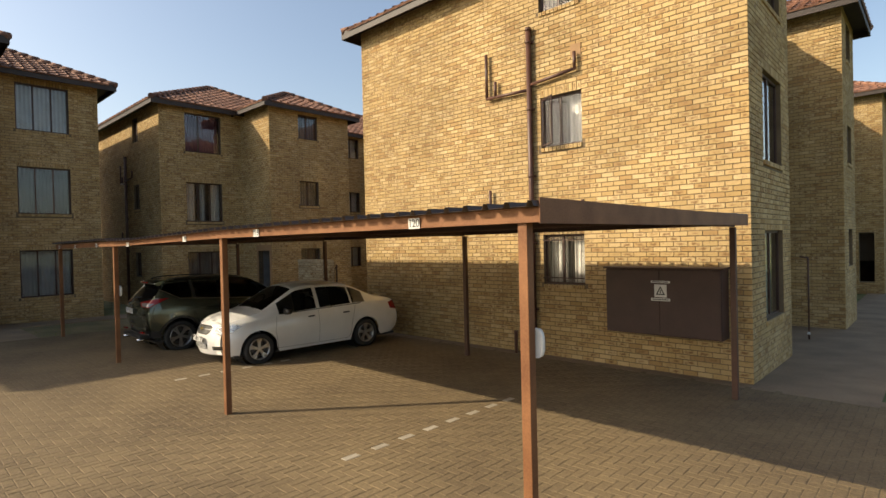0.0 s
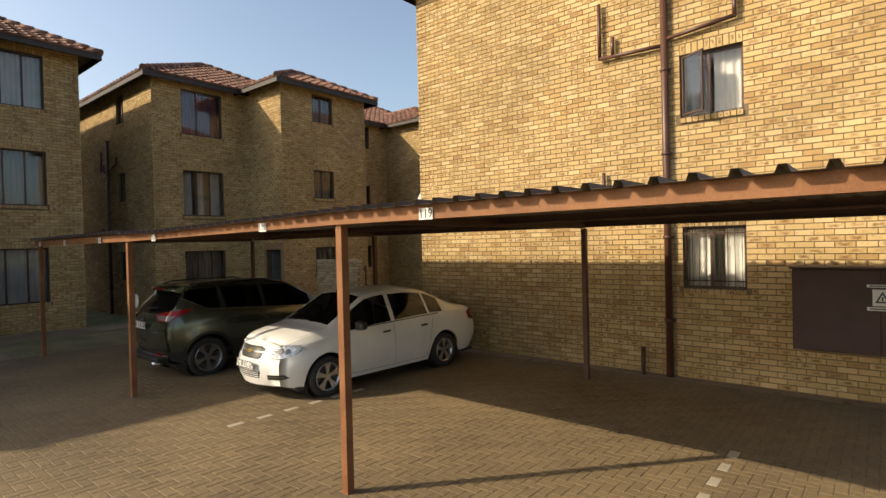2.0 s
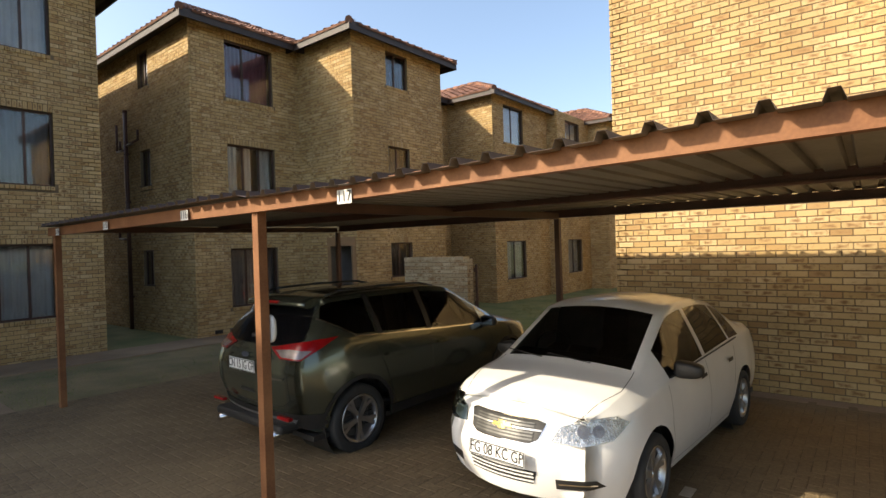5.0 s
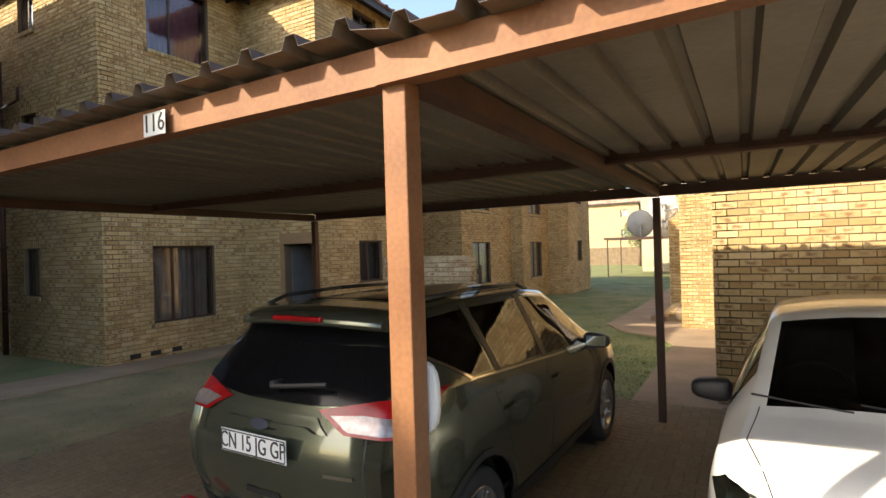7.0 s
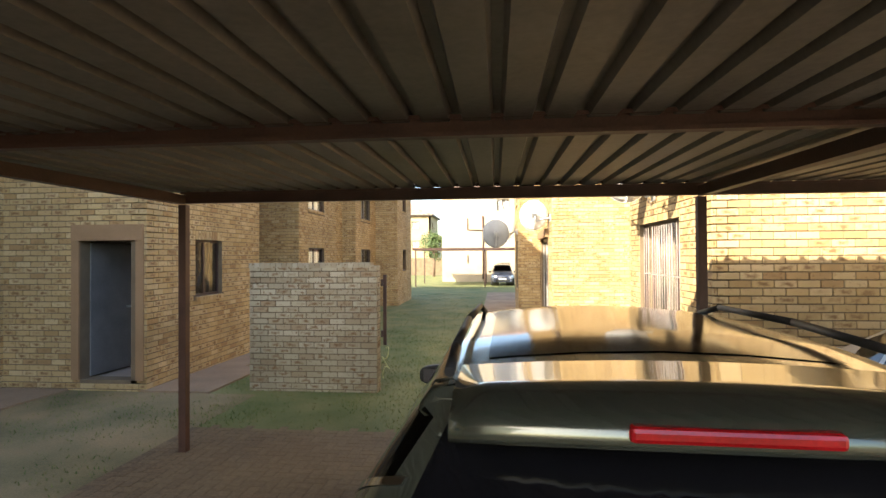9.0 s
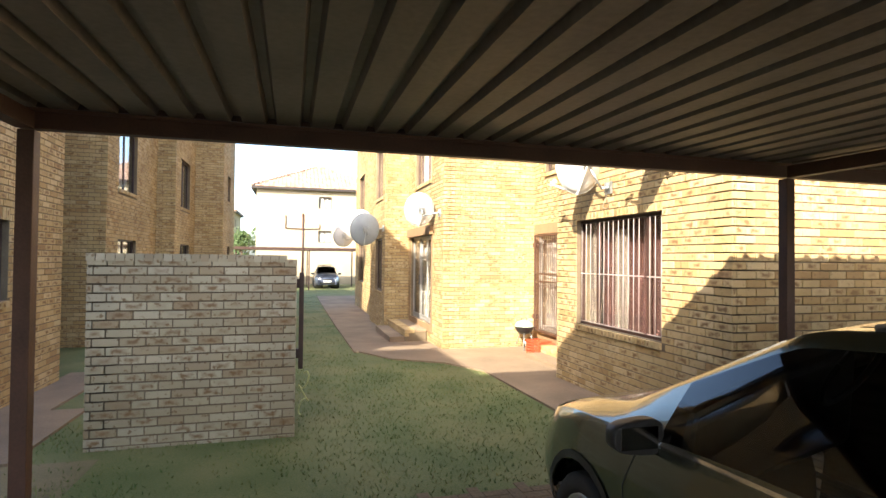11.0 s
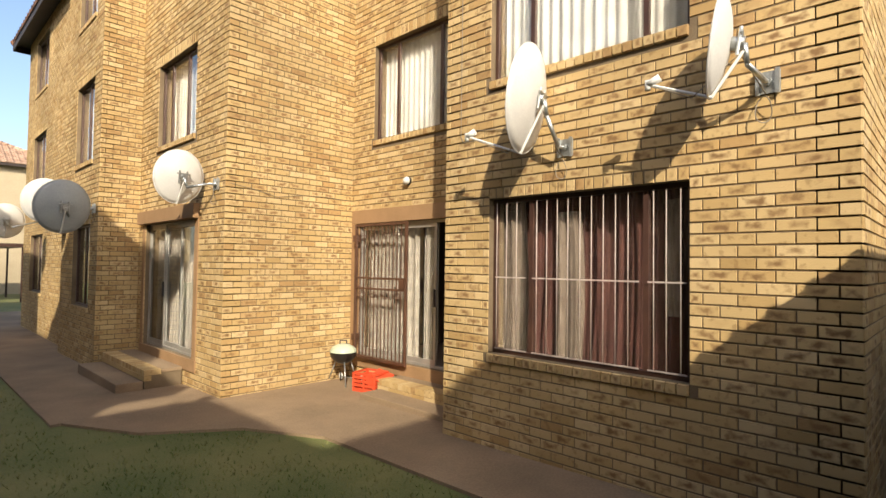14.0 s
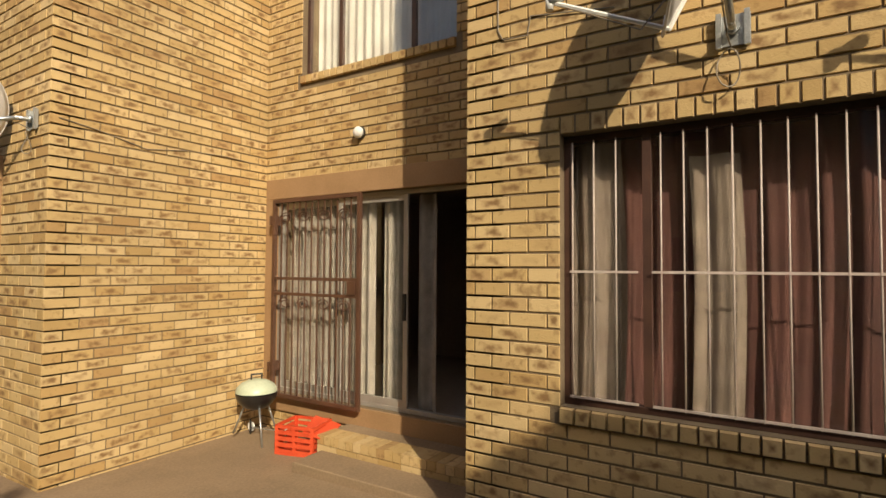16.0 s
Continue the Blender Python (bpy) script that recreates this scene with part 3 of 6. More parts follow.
hip_roof("roof_across_second_stair", -27, -19.45, 18.2, 22.6, TOP + BZ)
hip_roof("roof_across_third", -27, -18.0, 25.9, 29.6, TOP + BZ)
hip_roof("roof_yard", -31, -21.5, -3.0, 5.58, TOP, 0.48)
# Roof of the unseen block; the extra 0.35 m only places its eave shadow.
hip_roof("roof_yard_stair", -27, -19.66, -8, 2.4, TOP + 0.35, 0.48)

# ---- the shared carport ----
FRONT_Y, BACK_Y = 3.2, 8.25
POST_X = (-2.12, -7.0, -11.96, -16.9)
front = lambda x: 3.13 + (-2.07 - x) * 0.021
carport = thing("carport", "long low carport with red-brown steel posts and a ribbed sheet roof", "carport")
REAR_X = (-2.12, -7.06, -11.94, -16.84)


def sag(x):
    """How far the front beam rises or sinks along its length."""
    return float(np.interp(x, (-12.0, -11.95, -10.6, -7.0, -2.0), (-0.005, -0.03, -0.042, 0.018, 0.01)))


for x, u in zip(POST_X, REAR_X):
    for a, y, top in ((x, front(x), 2.343 + sag(x + 0.06)), (u, BACK_Y, 2.345)):
        # Rear posts and rafters take the steel with shade in its colour.
        boxes("post", [(a - 0.038, a + 0.038, y - 0.038, y + 0.038, ground_z(y) - 0.1, top)], SHADESTEEL if y == BACK_Y else REDSTEEL, carport, "", 0.004)
    rafter = boxes("rafter", [(x - 0.04, x + 0.04, front(x) + 0.04, BACK_Y - 0.04, 2.348, 2.435)], SHADESTEEL, carport)
    for v in rafter.data.vertices:
        if v.co.y < 5:
            v.co.z += sag(x + 0.06)
        else:
            v.co.x += u - x
slant = Matrix.Translation((-2.0, front(-2.0), 0)) @ Matrix.Rotation(math.atan(-0.021), 4, "Z")


def channel(name, x0, x1, y, z0, z1, m, out=-1, mat=None):
    """A C-shaped steel section that lies along x, its web on the out side."""
    bm = bmesh.new()
    t, w = 0.005, 0.065
    web = y + out * w
    lo, hi = min(web, web - out * t), max(web, web - out * t)
    box(bm, x0, x1, lo, hi, z0, z1, m)
    a, b = min(web, y), max(web, y)
    for za, zb in ((z0, z0 + t), (z1 - t, z1)):
        box(bm, x0, x1, a + (t if out < 0 else 0), b - (t if out > 0 else 0), za, zb, m)
    for za, zb in ((z0 + t, z0 + 0.02), (z1 - 0.02, z1 - t)):
        box(bm, x0, x1, (b - t) if out < 0 else a, b if out < 0 else a + t, za, zb, m)
    return part(name, bm, mat or REDSTEEL, carport)


for x0, x1, y, z0, z1 in ((-5.0, 0.05, 0.0, 2.335, 2.438), (-10.0, -5.002, 0.0, 2.335, 2.438), (-15.1, -9.98, 0.012, 2.312, 2.418)):
    beam = channel("front_beam", x0, x1, y, z0, z1, slant)
    inner = [v.co.x for v in beam.data.vertices]
    lo, hi = min(inner), max(inner)
    for v in beam.data.vertices:
        v.co.z += sag(lo + 0.06 if v.co.x < (lo + hi) / 2 else min(hi, -12.02) if x1 < -9 else hi)
channel("rear_beam", -16.9, -1.95, BACK_Y + 0.033, 2.365, 2.475, Matrix(), 1, SHADESTEEL)
channel("purlin", -16.95, -1.95, 5.68, 2.375, 2.475, Matrix(), 1, SHADESTEEL)
bm = bmesh.new()
for (ya, za), (yb, zb) in (((front(-1.95) - 0.08, 2.30), (8.3, 2.36)),):
    v = [bm.verts.new(p) for x in (-1.95, -1.944) for p in ((x, ya, 2.335), (x, yb, 2.36), (x, yb, 2.5), (x, ya, 2.51))]
    for f in ((0, 1, 2, 3), (7, 6, 5, 4), (0, 4, 5, 1), (1, 5, 6, 2), (2, 6, 7, 3), (3, 7, 4, 0)):
        bm.faces.new([v[i] for i in f])
part("end_flashing", bm, REDSTEEL, carport)


DARK_TOP = material("dark_roof_paint", (0.03, 0.018, 0.014), (0.07, 0.042, 0.032), 0.6, 3, 50, 0.15)


def roof_sheet(x0, x1, z):
    bm = bmesh.new()
    pitch, x, pts = 0.19, x0, []
    while x < x1 - 0.001:
        for dx, h in ((0.0, 0), (0.125, 0), (0.14, 0.038), (0.175, 0.038)):
            pts.append((x + dx, h))
        x += pitch
    pts.append((x1, 0.0))
    ends = (lambda px: front(px) - 0.145, lambda px: 8.38)
    rise = (sag, lambda px: 0.0)
    top = [[bm.verts.new((px, e(px), pz + z + dz + up(px) + 0.0015)) for px, pz in pts] for e, dz, up in zip(ends, (-0.04, 0.0), rise)]
    low = [[bm.verts.new((px, e(px), pz + z + dz + up(px))) for px, pz in pts] for e, dz, up in zip(ends, (-0.04, 0.0), rise)]
    for i in range(len(pts) - 1):
        bm.faces.new((top[0][i], top[0][i + 1], top[1][i + 1], top[1][i])).material_index = 1
        bm.faces.new((low[0][i + 1], low[0][i], low[1][i], low[1][i + 1]))
        bm.faces.new((low[0][i], low[0][i + 1], top[0][i + 1], top[0][i])).material_index = 1
        bm.faces.new((low[1][i + 1], low[1][i], top[1][i], top[1][i + 1]))
    part("roof_sheet", bm, [SHEET, DARK_TOP], carport)


# Added strip that stops daylight from showing through the hollow ribs.
boxes("closure_strip", [(-17.1, -2.0, 8.3, 8.32, 2.482, 2.513)], DARKSTEEL, carport)
for i in range(20):
    roof_sheet(-17.15 + i * 0.76, -17.15 + (i + 1) * 0.76, 2.479 + 0.001 * (i % 2))

# ---- screen wall on the grass ----
side("wall_screen", "S", 10.85, -17.4, -15.5, z0=-0.2, z1=1.66, mat=BRICK_GREY, singles=300, ext=(0.011, 0.011))
side("wall_screen_back", "N", 11.07, -17.4, -15.5, z0=-0.2, z1=1.66, brick=False, thick=0.02)
side("wall_screen_end", "E", -15.5, 10.85, 11.07, z0=-0.2, z1=1.66, mat=BRICK_GREY)
side("wall_screen_west", "W", -17.4, 10.85, 11.07, z0=-0.2, z1=1.66, mat=BRICK_GREY)

# the far house
far_y = 47.0
side("wall_far", "S", far_y, -18.2, -8.5, [(-14.2 + 0.5, -13.2 + 0.5, z0, z1) for z0, z1 in ((0.2, 1.2), (2.9, 3.8), (5.5, 6.4))], z0=-1, z1=7.0, panes=[TWO], brick=False)
side("wall_far_west", "W", -18.2, far_y + 0.242, far_y + 12, z0=-1, z1=7.0, brick=False)
hip_roof("roof_far", -18.2, -8.5, far_y, far_y + 9, 7.0, tile=TILE_HAZED)
# ---- cars ----
def paint(name, col, metal=0.0, rough=0.35, flake=0.0):
    m = material(name, tuple(c * 0.88 for c in col), tuple(min(1, c * 1.08) for c in col), rough, 2.0, 300.0, 0.02, metal=metal, coat=0.8)
    return m


def clear(name, tint, rough=0.02):
    return glass_material(name, tint, rough)


WHITE_PAINT = paint("white_car_paint", (0.74, 0.73, 0.7))
GREEN_PAINT = paint("olive_metallic_paint", (0.108, 0.118, 0.086), 0.75, 0.24)
BLUE_PAINT = paint("dark_blue_car_paint", (0.05, 0.06, 0.09), 0.4, 0.35)
CAR_GLASS = clear("dark_car_glass", (0.16, 0.17, 0.17))
LENS = clear("lamp_lens", (0.92, 0.93, 0.93), 0.03)
CLEAR_LENS = material("clear_lamp_lens", (0.2, 0.17, 0.165), (0.34, 0.3, 0.29), 0.2, 18, 60, 0.05, metal=0.5)
RED_LENS = material("red_lamp_lens", (0.16, 0.003, 0.004), (0.3, 0.006, 0.008), 0.12, 8, 90, 0.03, spec=0.3, coat=0.3)
CHROME = material("chrome", (0.62, 0.62, 0.62), (0.75, 0.75, 0.75), 0.12, 5, 60, 0.0, metal=1.0)
DARK_MIRROR = material("mirror_glass", (0.2, 0.2, 0.21), (0.26, 0.26, 0.27), 0.05, 5, 60, 0.0, metal=1.0)
GREY_LENS = material("clear_grey_lens", (0.14, 0.13, 0.13), (0.34, 0.32, 0.3), 0.2, 30, 90, 0.1, metal=0.5)
ALLOY = material("alloy", (0.42, 0.42, 0.42), (0.55, 0.55, 0.55), 0.3, 5, 60, 0.02, metal=0.9)
RUBBER = material("rubber", (0.018, 0.018, 0.018), (0.035, 0.034, 0.032), 0.85, 8, 90, 0.2)
TRIM = material("black_plastic", (0.012, 0.012, 0.012), (0.026, 0.025, 0.024), 0.5, 8, 120, 0.1)
SEAT = material("seat_cloth", (0.03, 0.03, 0.03), (0.06, 0.058, 0.055), 0.95, 8, 90, 0.1)
PLATE = material("plate_white", (0.62, 0.62, 0.6), (0.72, 0.72, 0.7), 0.4, 8, 90, 0.02)
PLATE_INK = material("plate_ink", (0.012, 0.012, 0.014), (0.02, 0.02, 0.022), 0.5, 8, 90, 0.0)
GOLD = material("gold_badge", (0.5, 0.36, 0.1), (0.62, 0.46, 0.16), 0.25, 8, 90, 0.0, metal=0.8)
BLUE_BADGE = material("dark_blue_badge", (0.02, 0.022, 0.035), (0.045, 0.05, 0.07), 0.3, 8, 90, 0.0, coat=0.5)


def curve(keys):
    """A smooth line through (place, value) keys."""
    xs, ys = zip(*keys)
    fine = np.linspace(xs[0], xs[-1], 400)
    v = np.interp(fine, xs, ys)
    k = 7
    pad = np.concatenate([np.full(k, v[0]), v, np.full(k, v[-1])])
    sm = np.convolve(pad, np.ones(2 * k + 1) / (2 * k + 1), "valid")
    return lambda x: float(np.interp(x, fine, sm))


def writing(name, text, size, mat, parent, m, extrude=0.0015, tall=1.0):
    cu = bpy.data.curves.new(name, "FONT")
    cu.body, cu.size, cu.extrude, cu.align_x, cu.align_y = text, size, extrude, "CENTER", "CENTER"
    tmp = bpy.data.objects.new(name, cu)
    scene.collection.objects.link(tmp)
    me = bpy.data.meshes.new_from_object(tmp.evaluated_get(bpy.context.evaluated_depsgraph_get()))
    bpy.data.objects.remove(tmp)
    me.materials.clear()
    me.materials.append(mat)
    ob = new(name, me)
    ob.parent = parent
    ob.matrix_basis = m @ Matrix.Diagonal((1, tall, 1, 1))
    return ob


def wheel(parent, x, y, r, out, spokes=5):
    """out: +1 or -1, the side the rim faces."""
    w = thing("wheel", "", "")
    w.parent = parent
    w.matrix_basis = Matrix.Translation((x, y, r)) @ pose(0, 0, 0, 0, 90 * out, 0)
    bm = bmesh.new()
    prof = [(r * 0.66, -0.1), (r * 0.7, 0.085), (r * 0.80, 0.1), (r * 0.93, 0.095), (r * 0.985, 0.075), (r, 0.03), (r, -0.06), (r * 0.97, -0.1), (r * 0.7, -0.11)]
    n = 36
    rings = [[bm.verts.new((a * math.cos(2 * math.pi * i / n), a * math.sin(2 * math.pi * i / n), z)) for a, z in prof] for i in range(n)]
    for i in range(n):
        for j in range(len(prof) - 1):
            bm.faces.new((rings[i][j], rings[(i + 1) % n][j], rings[(i + 1) % n][j + 1], rings[i][j + 1])).smooth = True
    part("tyre", bm, RUBBER, w)
    bm = bmesh.new()
    rr = r * 0.69
    prof = [(rr, 0.06), (rr, 0.088), (rr * 0.93, 0.085), (rr * 0.88, 0.02), (rr * 0.86, -0.08)]
    rings = [[bm.verts.new((a * math.cos(2 * math.pi * i / n), a * math.sin(2 * math.pi * i / n), z)) for a, z in prof] for i in range(n)]
    for i in range(n):
        for j in range(len(prof) - 1):
            bm.faces.new((rings[i][j], rings[(i + 1) % n][j], rings[(i + 1) % n][j + 1], rings[i][j + 1])).smooth = True
    tube(bm, (0, 0, 0.03), (0, 0, 0.078), rr * 0.2, 16, rr * 0.16)
    for k in range(spokes):
        for d in (-0.16, 0.16):
            a = 2 * math.pi * k / spokes
            m = Matrix.Rotation(a, 4, "Z")
            vs = []
            for rad, wdt, zz, off in ((rr * 0.12, 0.022, 0.07, 0.0), (rr * 0.55, 0.017, 0.068, d * 0.55), (rr * 0.93, 0.02, 0.075, d)):
                c = Vector((rad * math.cos(off), rad * math.sin(off), 0))
                t = Vector((-math.sin(off), math.cos(off), 0)) * wdt
                vs.append([bm.verts.new(m @ (c + t + Vector((0, 0, zz)))), bm.verts.new(m @ (c - t + Vector((0, 0, zz)))), bm.verts.new(m @ (c - t * 1.2 + Vector((0, 0, zz - 0.03)))), bm.verts.new(m @ (c + t * 1.2 + Vector((0, 0, zz - 0.03))))])
            for p, q in zip(vs, vs[1:]):
                for i in range(4):
                    bm.faces.new((p[i], p[(i + 1) % 4], q[(i + 1) % 4], q[i]))
    part("rim", bm, ALLOY, w)
    bm = bmesh.new()
    tube(bm, (0, 0, -0.06), (0, 0, -0.02), rr * 0.8, 20)
    part("brake_disc", bm, material("brake", (0.05, 0.045, 0.04), (0.12, 0.11, 0.1), 0.6) if "brake" not in bpy.data.materials else bpy.data.materials["brake"], w)
    return w


class Shell:
    """A car body: y runs from the rear (negative) to the front; the rings go from the sill up to the roof's middle."""

    def __init__(s, c):
        s.c = c
        s.top, s.belt, s.edge = curve(c["top"]), curve(c["belt"]), curve(c["edge"])
        s.low, s.hw, s.rw = curve(c["low"]), curve(c["width"]), curve(c["roof_width"])
        L0, L1 = c["rear"], c["front"]
        ys = set(np.linspace(L0, L1, 46).round(4)) | set(c["cuts"])
        for wy in c["wheels"]:
            ys |= set((wy + c["arch"] * np.sin(np.linspace(-math.pi / 2, math.pi / 2, 15))).round(4))
        ys = sorted(ys)
        s.ys = [ys[0]]
        for v in ys[1:]:
            if v - s.ys[-1] > 0.012 or v in c["cuts"]:
                s.ys.append(v)

    def bottom(s, y):
        z = s.low(y)
        for wy in s.c["wheels"]:
            d = abs(y - wy)
            if d < s.c["arch"]:
                z = max(z, s.c["radius"] + math.sqrt(s.c["arch"] ** 2 - d * d) - 0.0)
        return z

    def ring(s, y):
        zb, zt, ze = s.belt(y), s.top(y), s.edge(y)
        z0, w, rw = s.bottom(y), s.hw(y), s.rw(y)
        zb = min(zb, ze)
        mid = s.low(y) + (zb - s.low(y)) * 0.42
        rows = []
        for k in range(6):
            f = k / 5
            z = z0 + (zb - z0) * f
            h = (z - s.low(y)) / max(0.01, zb - s.low(y))
            x = w * (1 - 0.085 * max(0, (0.45 - h) / 0.45) ** 2 - 0.06 * max(0, (h - 0.55) / 0.45) ** 2)
            rows.append((x, z))
        bx = rows[-1][0]
        tall = ze - zb
        for f in (0.06, 0.35, 0.65, 0.9, 1.0):
            x = bx + (rw - bx) * (f ** 1.12)
            rows.append((x, zb + tall * f))
        ex, ez = rows[-1]
        for f in (0.1, 0.35, 0.65, 1.0):
            rows.append((ex * (1 - f), ez + (zt - ez) * math.sin(f * math.pi / 2) ** 0.9))
        return rows

    def lean(s, y, z):
        """How far the nose and the tail lean in with height."""
        c = s.c
        f = max(0.0, (y - (c["front"] - 0.5)) / 0.5)
        r = max(0.0, ((c["rear"] + 0.45) - y) / 0.45)
        fz = max(0.0, z - c["nose_z"]) * c["nose_lean"] + max(0, c["nose_z"] - 0.18 - z) * 0.35
        rz = max(0.0, z - c["tail_z"]) * c["tail_lean"] + max(0, c["tail_z"] - 0.25 - z) * 0.3
        return -f * fz + r * rz

    def build(s, root, paintmat, glassmat):
        c = s.c
        bm = bmesh.new()
        grid = []
        for y in s.ys:
            right = [bm.verts.new((x, y + s.lean(y, z), z)) for x, z in s.ring(y)]
            left = [right[-1] if i == len(right) - 1 else bm.verts.new((-v.co.x, v.co.y, v.co.z)) for i, v in enumerate(right)]
            grid.append((right, left))
        groups = {}
        n = len(grid[0][0])
        for i in range(len(s.ys) - 1):
            ym = (s.ys[i] + s.ys[i + 1]) / 2
            for side in (0, 1):
                for j in range(n - 1):
                    a, b, e, d = grid[i][side][j], grid[i + 1][side][j], grid[i + 1][side][j + 1], grid[i][side][j + 1]
                    vs = (a, b, e, d) if side == 0 else (d, e, b, a)
                    vs = tuple(dict.fromkeys(vs))
                    if len(vs) < 3:
                        continue
                    try:
                        f = bm.faces.new(vs)
                    except ValueError:
                        continue
                    f.smooth = True
                    key = "body"
                    if 6 <= j <= 8 and s.edge(ym) - s.belt(ym) > 0.06:
                        for nm, p, q in c["glass"]:
                            if p < ym < q:
                                key = nm + ("_r" if side == 0 else "_l")
                    if j >= 11:
                        for nm, p, q in c["screens"]:
                            if p < ym < q:
                                key = nm
                    groups.setdefault(key, []).append(f)
        for k, sign in ((0, -1), (-1, 1)):
            right, left = grid[k]
            cols = 8
            rows = []
            for i in range(n - 1):
                r, l = right[i], left[i]
                row = [r]
                for q in range(1, cols):
                    t = q / cols
                    p = r.co.lerp(l.co, t)
                    bulge = c["bulge"] * (1 - (2 * t - 1) ** 2)
                    row.append(bm.verts.new((p.x, p.y + sign * bulge * (0.4 if i > 8 else 1), p.z + (0.02 * (1 - (2 * t - 1) ** 2) if i >= 8 else 0))))
                row.append(l)
                rows.append(row)
            for i in range(n - 2):
                for q in range(cols):
                    vs = (rows[i][q], rows[i][q + 1], rows[i + 1][q + 1], rows[i + 1][q])
                    if sign > 0:
                        vs = vs[::-1]
                    f = bm.faces.new(vs)
                    f.smooth = True
                    groups["body"].append(f)
            f = bm.faces.new([*rows[-1], right[n - 1]])
            groups["body"].append(f)
        bm.normal_update()
        s.tree = BVHTree.FromBMesh(bm)
        names = {"body": ("body", paintmat), "windscreen": ("windscreen", glassmat), "rear_window": ("rear_window", glassmat)}
        for key, faces in groups.items():
            nm, mat = names.get(key, ("side_window", glassmat))
            keep = set(faces)
            b2 = bmesh.new()
            vm = {}
            for f in faces:
                vs = []
                for v in f.verts:
                    if v not in vm:
                        vm[v] = b2.verts.new(v.co)
                    vs.append(vm[v])
                g = b2.faces.new(vs)
                g.smooth = True
            part(nm, b2, mat, root)
        bm.free()

    def patch(s, name, poly, axis, mat, root, lift=0.004, label="", step=0.035, thick=0.0):
        """A piece that lies on the shell: poly in the plane seen along axis (front, rear, right, left, top or a slanting way)."""
        ways = {"front": (Vector((0, -1, 0)), Vector((-1, 0, 0)), Vector((0, 0, 1))), "rear": (Vector((0, 1, 0)), Vector((1, 0, 0)), Vector((0, 0, 1))),
                "right": (Vector((-1, 0, 0)), Vector((0, 1, 0)), Vector((0, 0, 1))), "left": (Vector((1, 0, 0)), Vector((0, 1, 0)), Vector((0, 0, 1))), "top": (Vector((0, 0, -1)), Vector((1, 0, 0)), Vector((0, 1, 0)))}
        if axis in ways:
            way, ua, va = ways[axis]
        else:
            way = Vector((*axis, 0)).normalized()
            ua, va = Vector((way.y, -way.x, 0)), Vector((0, 0, 1))
        bm = bmesh.new()
        f = bm.faces.new([bm.verts.new((a, b, 0)) for a, b in poly])
        bmesh.ops.triangulate(bm, faces=[f])
        for _ in range(6):
            long = [e for e in bm.edges if e.calc_length() > step]
            if not long:
                break
            bmesh.ops.subdivide_edges(bm, edges=long, cuts=1)
            bmesh.ops.triangulate(bm, faces=bm.faces[:])
        dead = []
        for v in bm.verts:
            o = ua * v.co.x + va * v.co.y - way * 4
            hit, nor, _, _ = s.tree.ray_cast(o, way)
            if hit is None:
                dead.append(v)
                continue
            if nor.dot(way) > 0:
                nor = -nor
            v.co = hit + nor * lift
        bmesh.ops.delete(bm, geom=dead, context="VERTS")
        for f in bm.faces:
            f.smooth = True
        ob = part(name, bm, mat, root, label)
        return ob

    def seam(s, root, pts, axis="right", w=0.006, name="door_seam"):
        for (a, b), (c2, d) in zip(pts, pts[1:]):
            v = Vector((c2 - a, d - b))
            if v.length < 1e-4:
                continue
            nrm = Vector((-v.y, v.x)).normalized() * w / 2
            s.patch(name, [(a - nrm.x, b - nrm.y), (c2 - nrm.x, d - nrm.y), (c2 + nrm.x, d + nrm.y), (a + nrm.x, b + nrm.y)], axis, TRIM, root, 0.0015, step=0.08)


def car_common(root, sh, c, mat):
    for wy in c["wheels"]:
        for sx in (1, -1):
            wheel(root, sx * (c["track"]), wy, c["radius"], sx, c.get("spokes", 5))
            bm = bmesh.new()
            tube(bm, (sx * (c["track"] - 0.45), wy, c["radius"]), (sx * (c["track"] + 0.03), wy, c["radius"]), c["arch"] - 0.004, 24, caps=False)
            part("wheel_arch", bm, TRIM, root)
    lo = c["low"][len(c["low"]) // 2][1]
    boxes("floor_pan", [(-c["half"] + 0.12, c["half"] - 0.12, c["rear"] + 0.15, c["front"] - 0.2, lo - 0.02, lo + 0.03)], TRIM, root)
    # the cabin: seats, dash, wheel
    for sx in (-0.36, 0.36):
        for y, in ((c["seat"],),):
            boxes("seat", [(sx - 0.24, sx + 0.24, y - 0.1, y + 0.42, 0.42, 0.58), (sx - 0.23, sx + 0.23, y - 0.22, y - 0.08, 0.5, 1.12 + c["lift"])], SEAT, root, "", 0.04)
            boxes("headrest", [(sx - 0.12, sx + 0.12, y - 0.26, y - 0.15, 1.16 + c["lift"], 1.3 + c["lift"])], SEAT, root, "", 0.03)
    boxes("rear_bench", [(-0.62, 0.62, c["seat"] - 0.95, c["seat"] - 0.55, 0.42, 0.6), (-0.62, 0.62, c["seat"] - 1.1, c["seat"] - 0.95, 0.5, 1.1 + c["lift"])], SEAT, root, "", 0.04)
    boxes("dashboard", [(-0.66, 0.66, c["dash"] - 0.1, c["dash"] + 0.3, 0.7, 0.93 + c["lift"])], TRIM, root, "", 0.04)
    bm = bmesh.new()
    ring = [Vector((0.36 + 0.18 * math.cos(a), c["dash"] - 0.22 - 0.07 * math.sin(a), 0.92 + c["lift"] + 0.16 * math.sin(a))) for a in np.linspace(0, 2 * math.pi, 17)]
    for p, q in zip(ring, ring[1:]):
        tube(bm, p, q, 0.014, 6)
    part("steering_wheel", bm, TRIM, root)


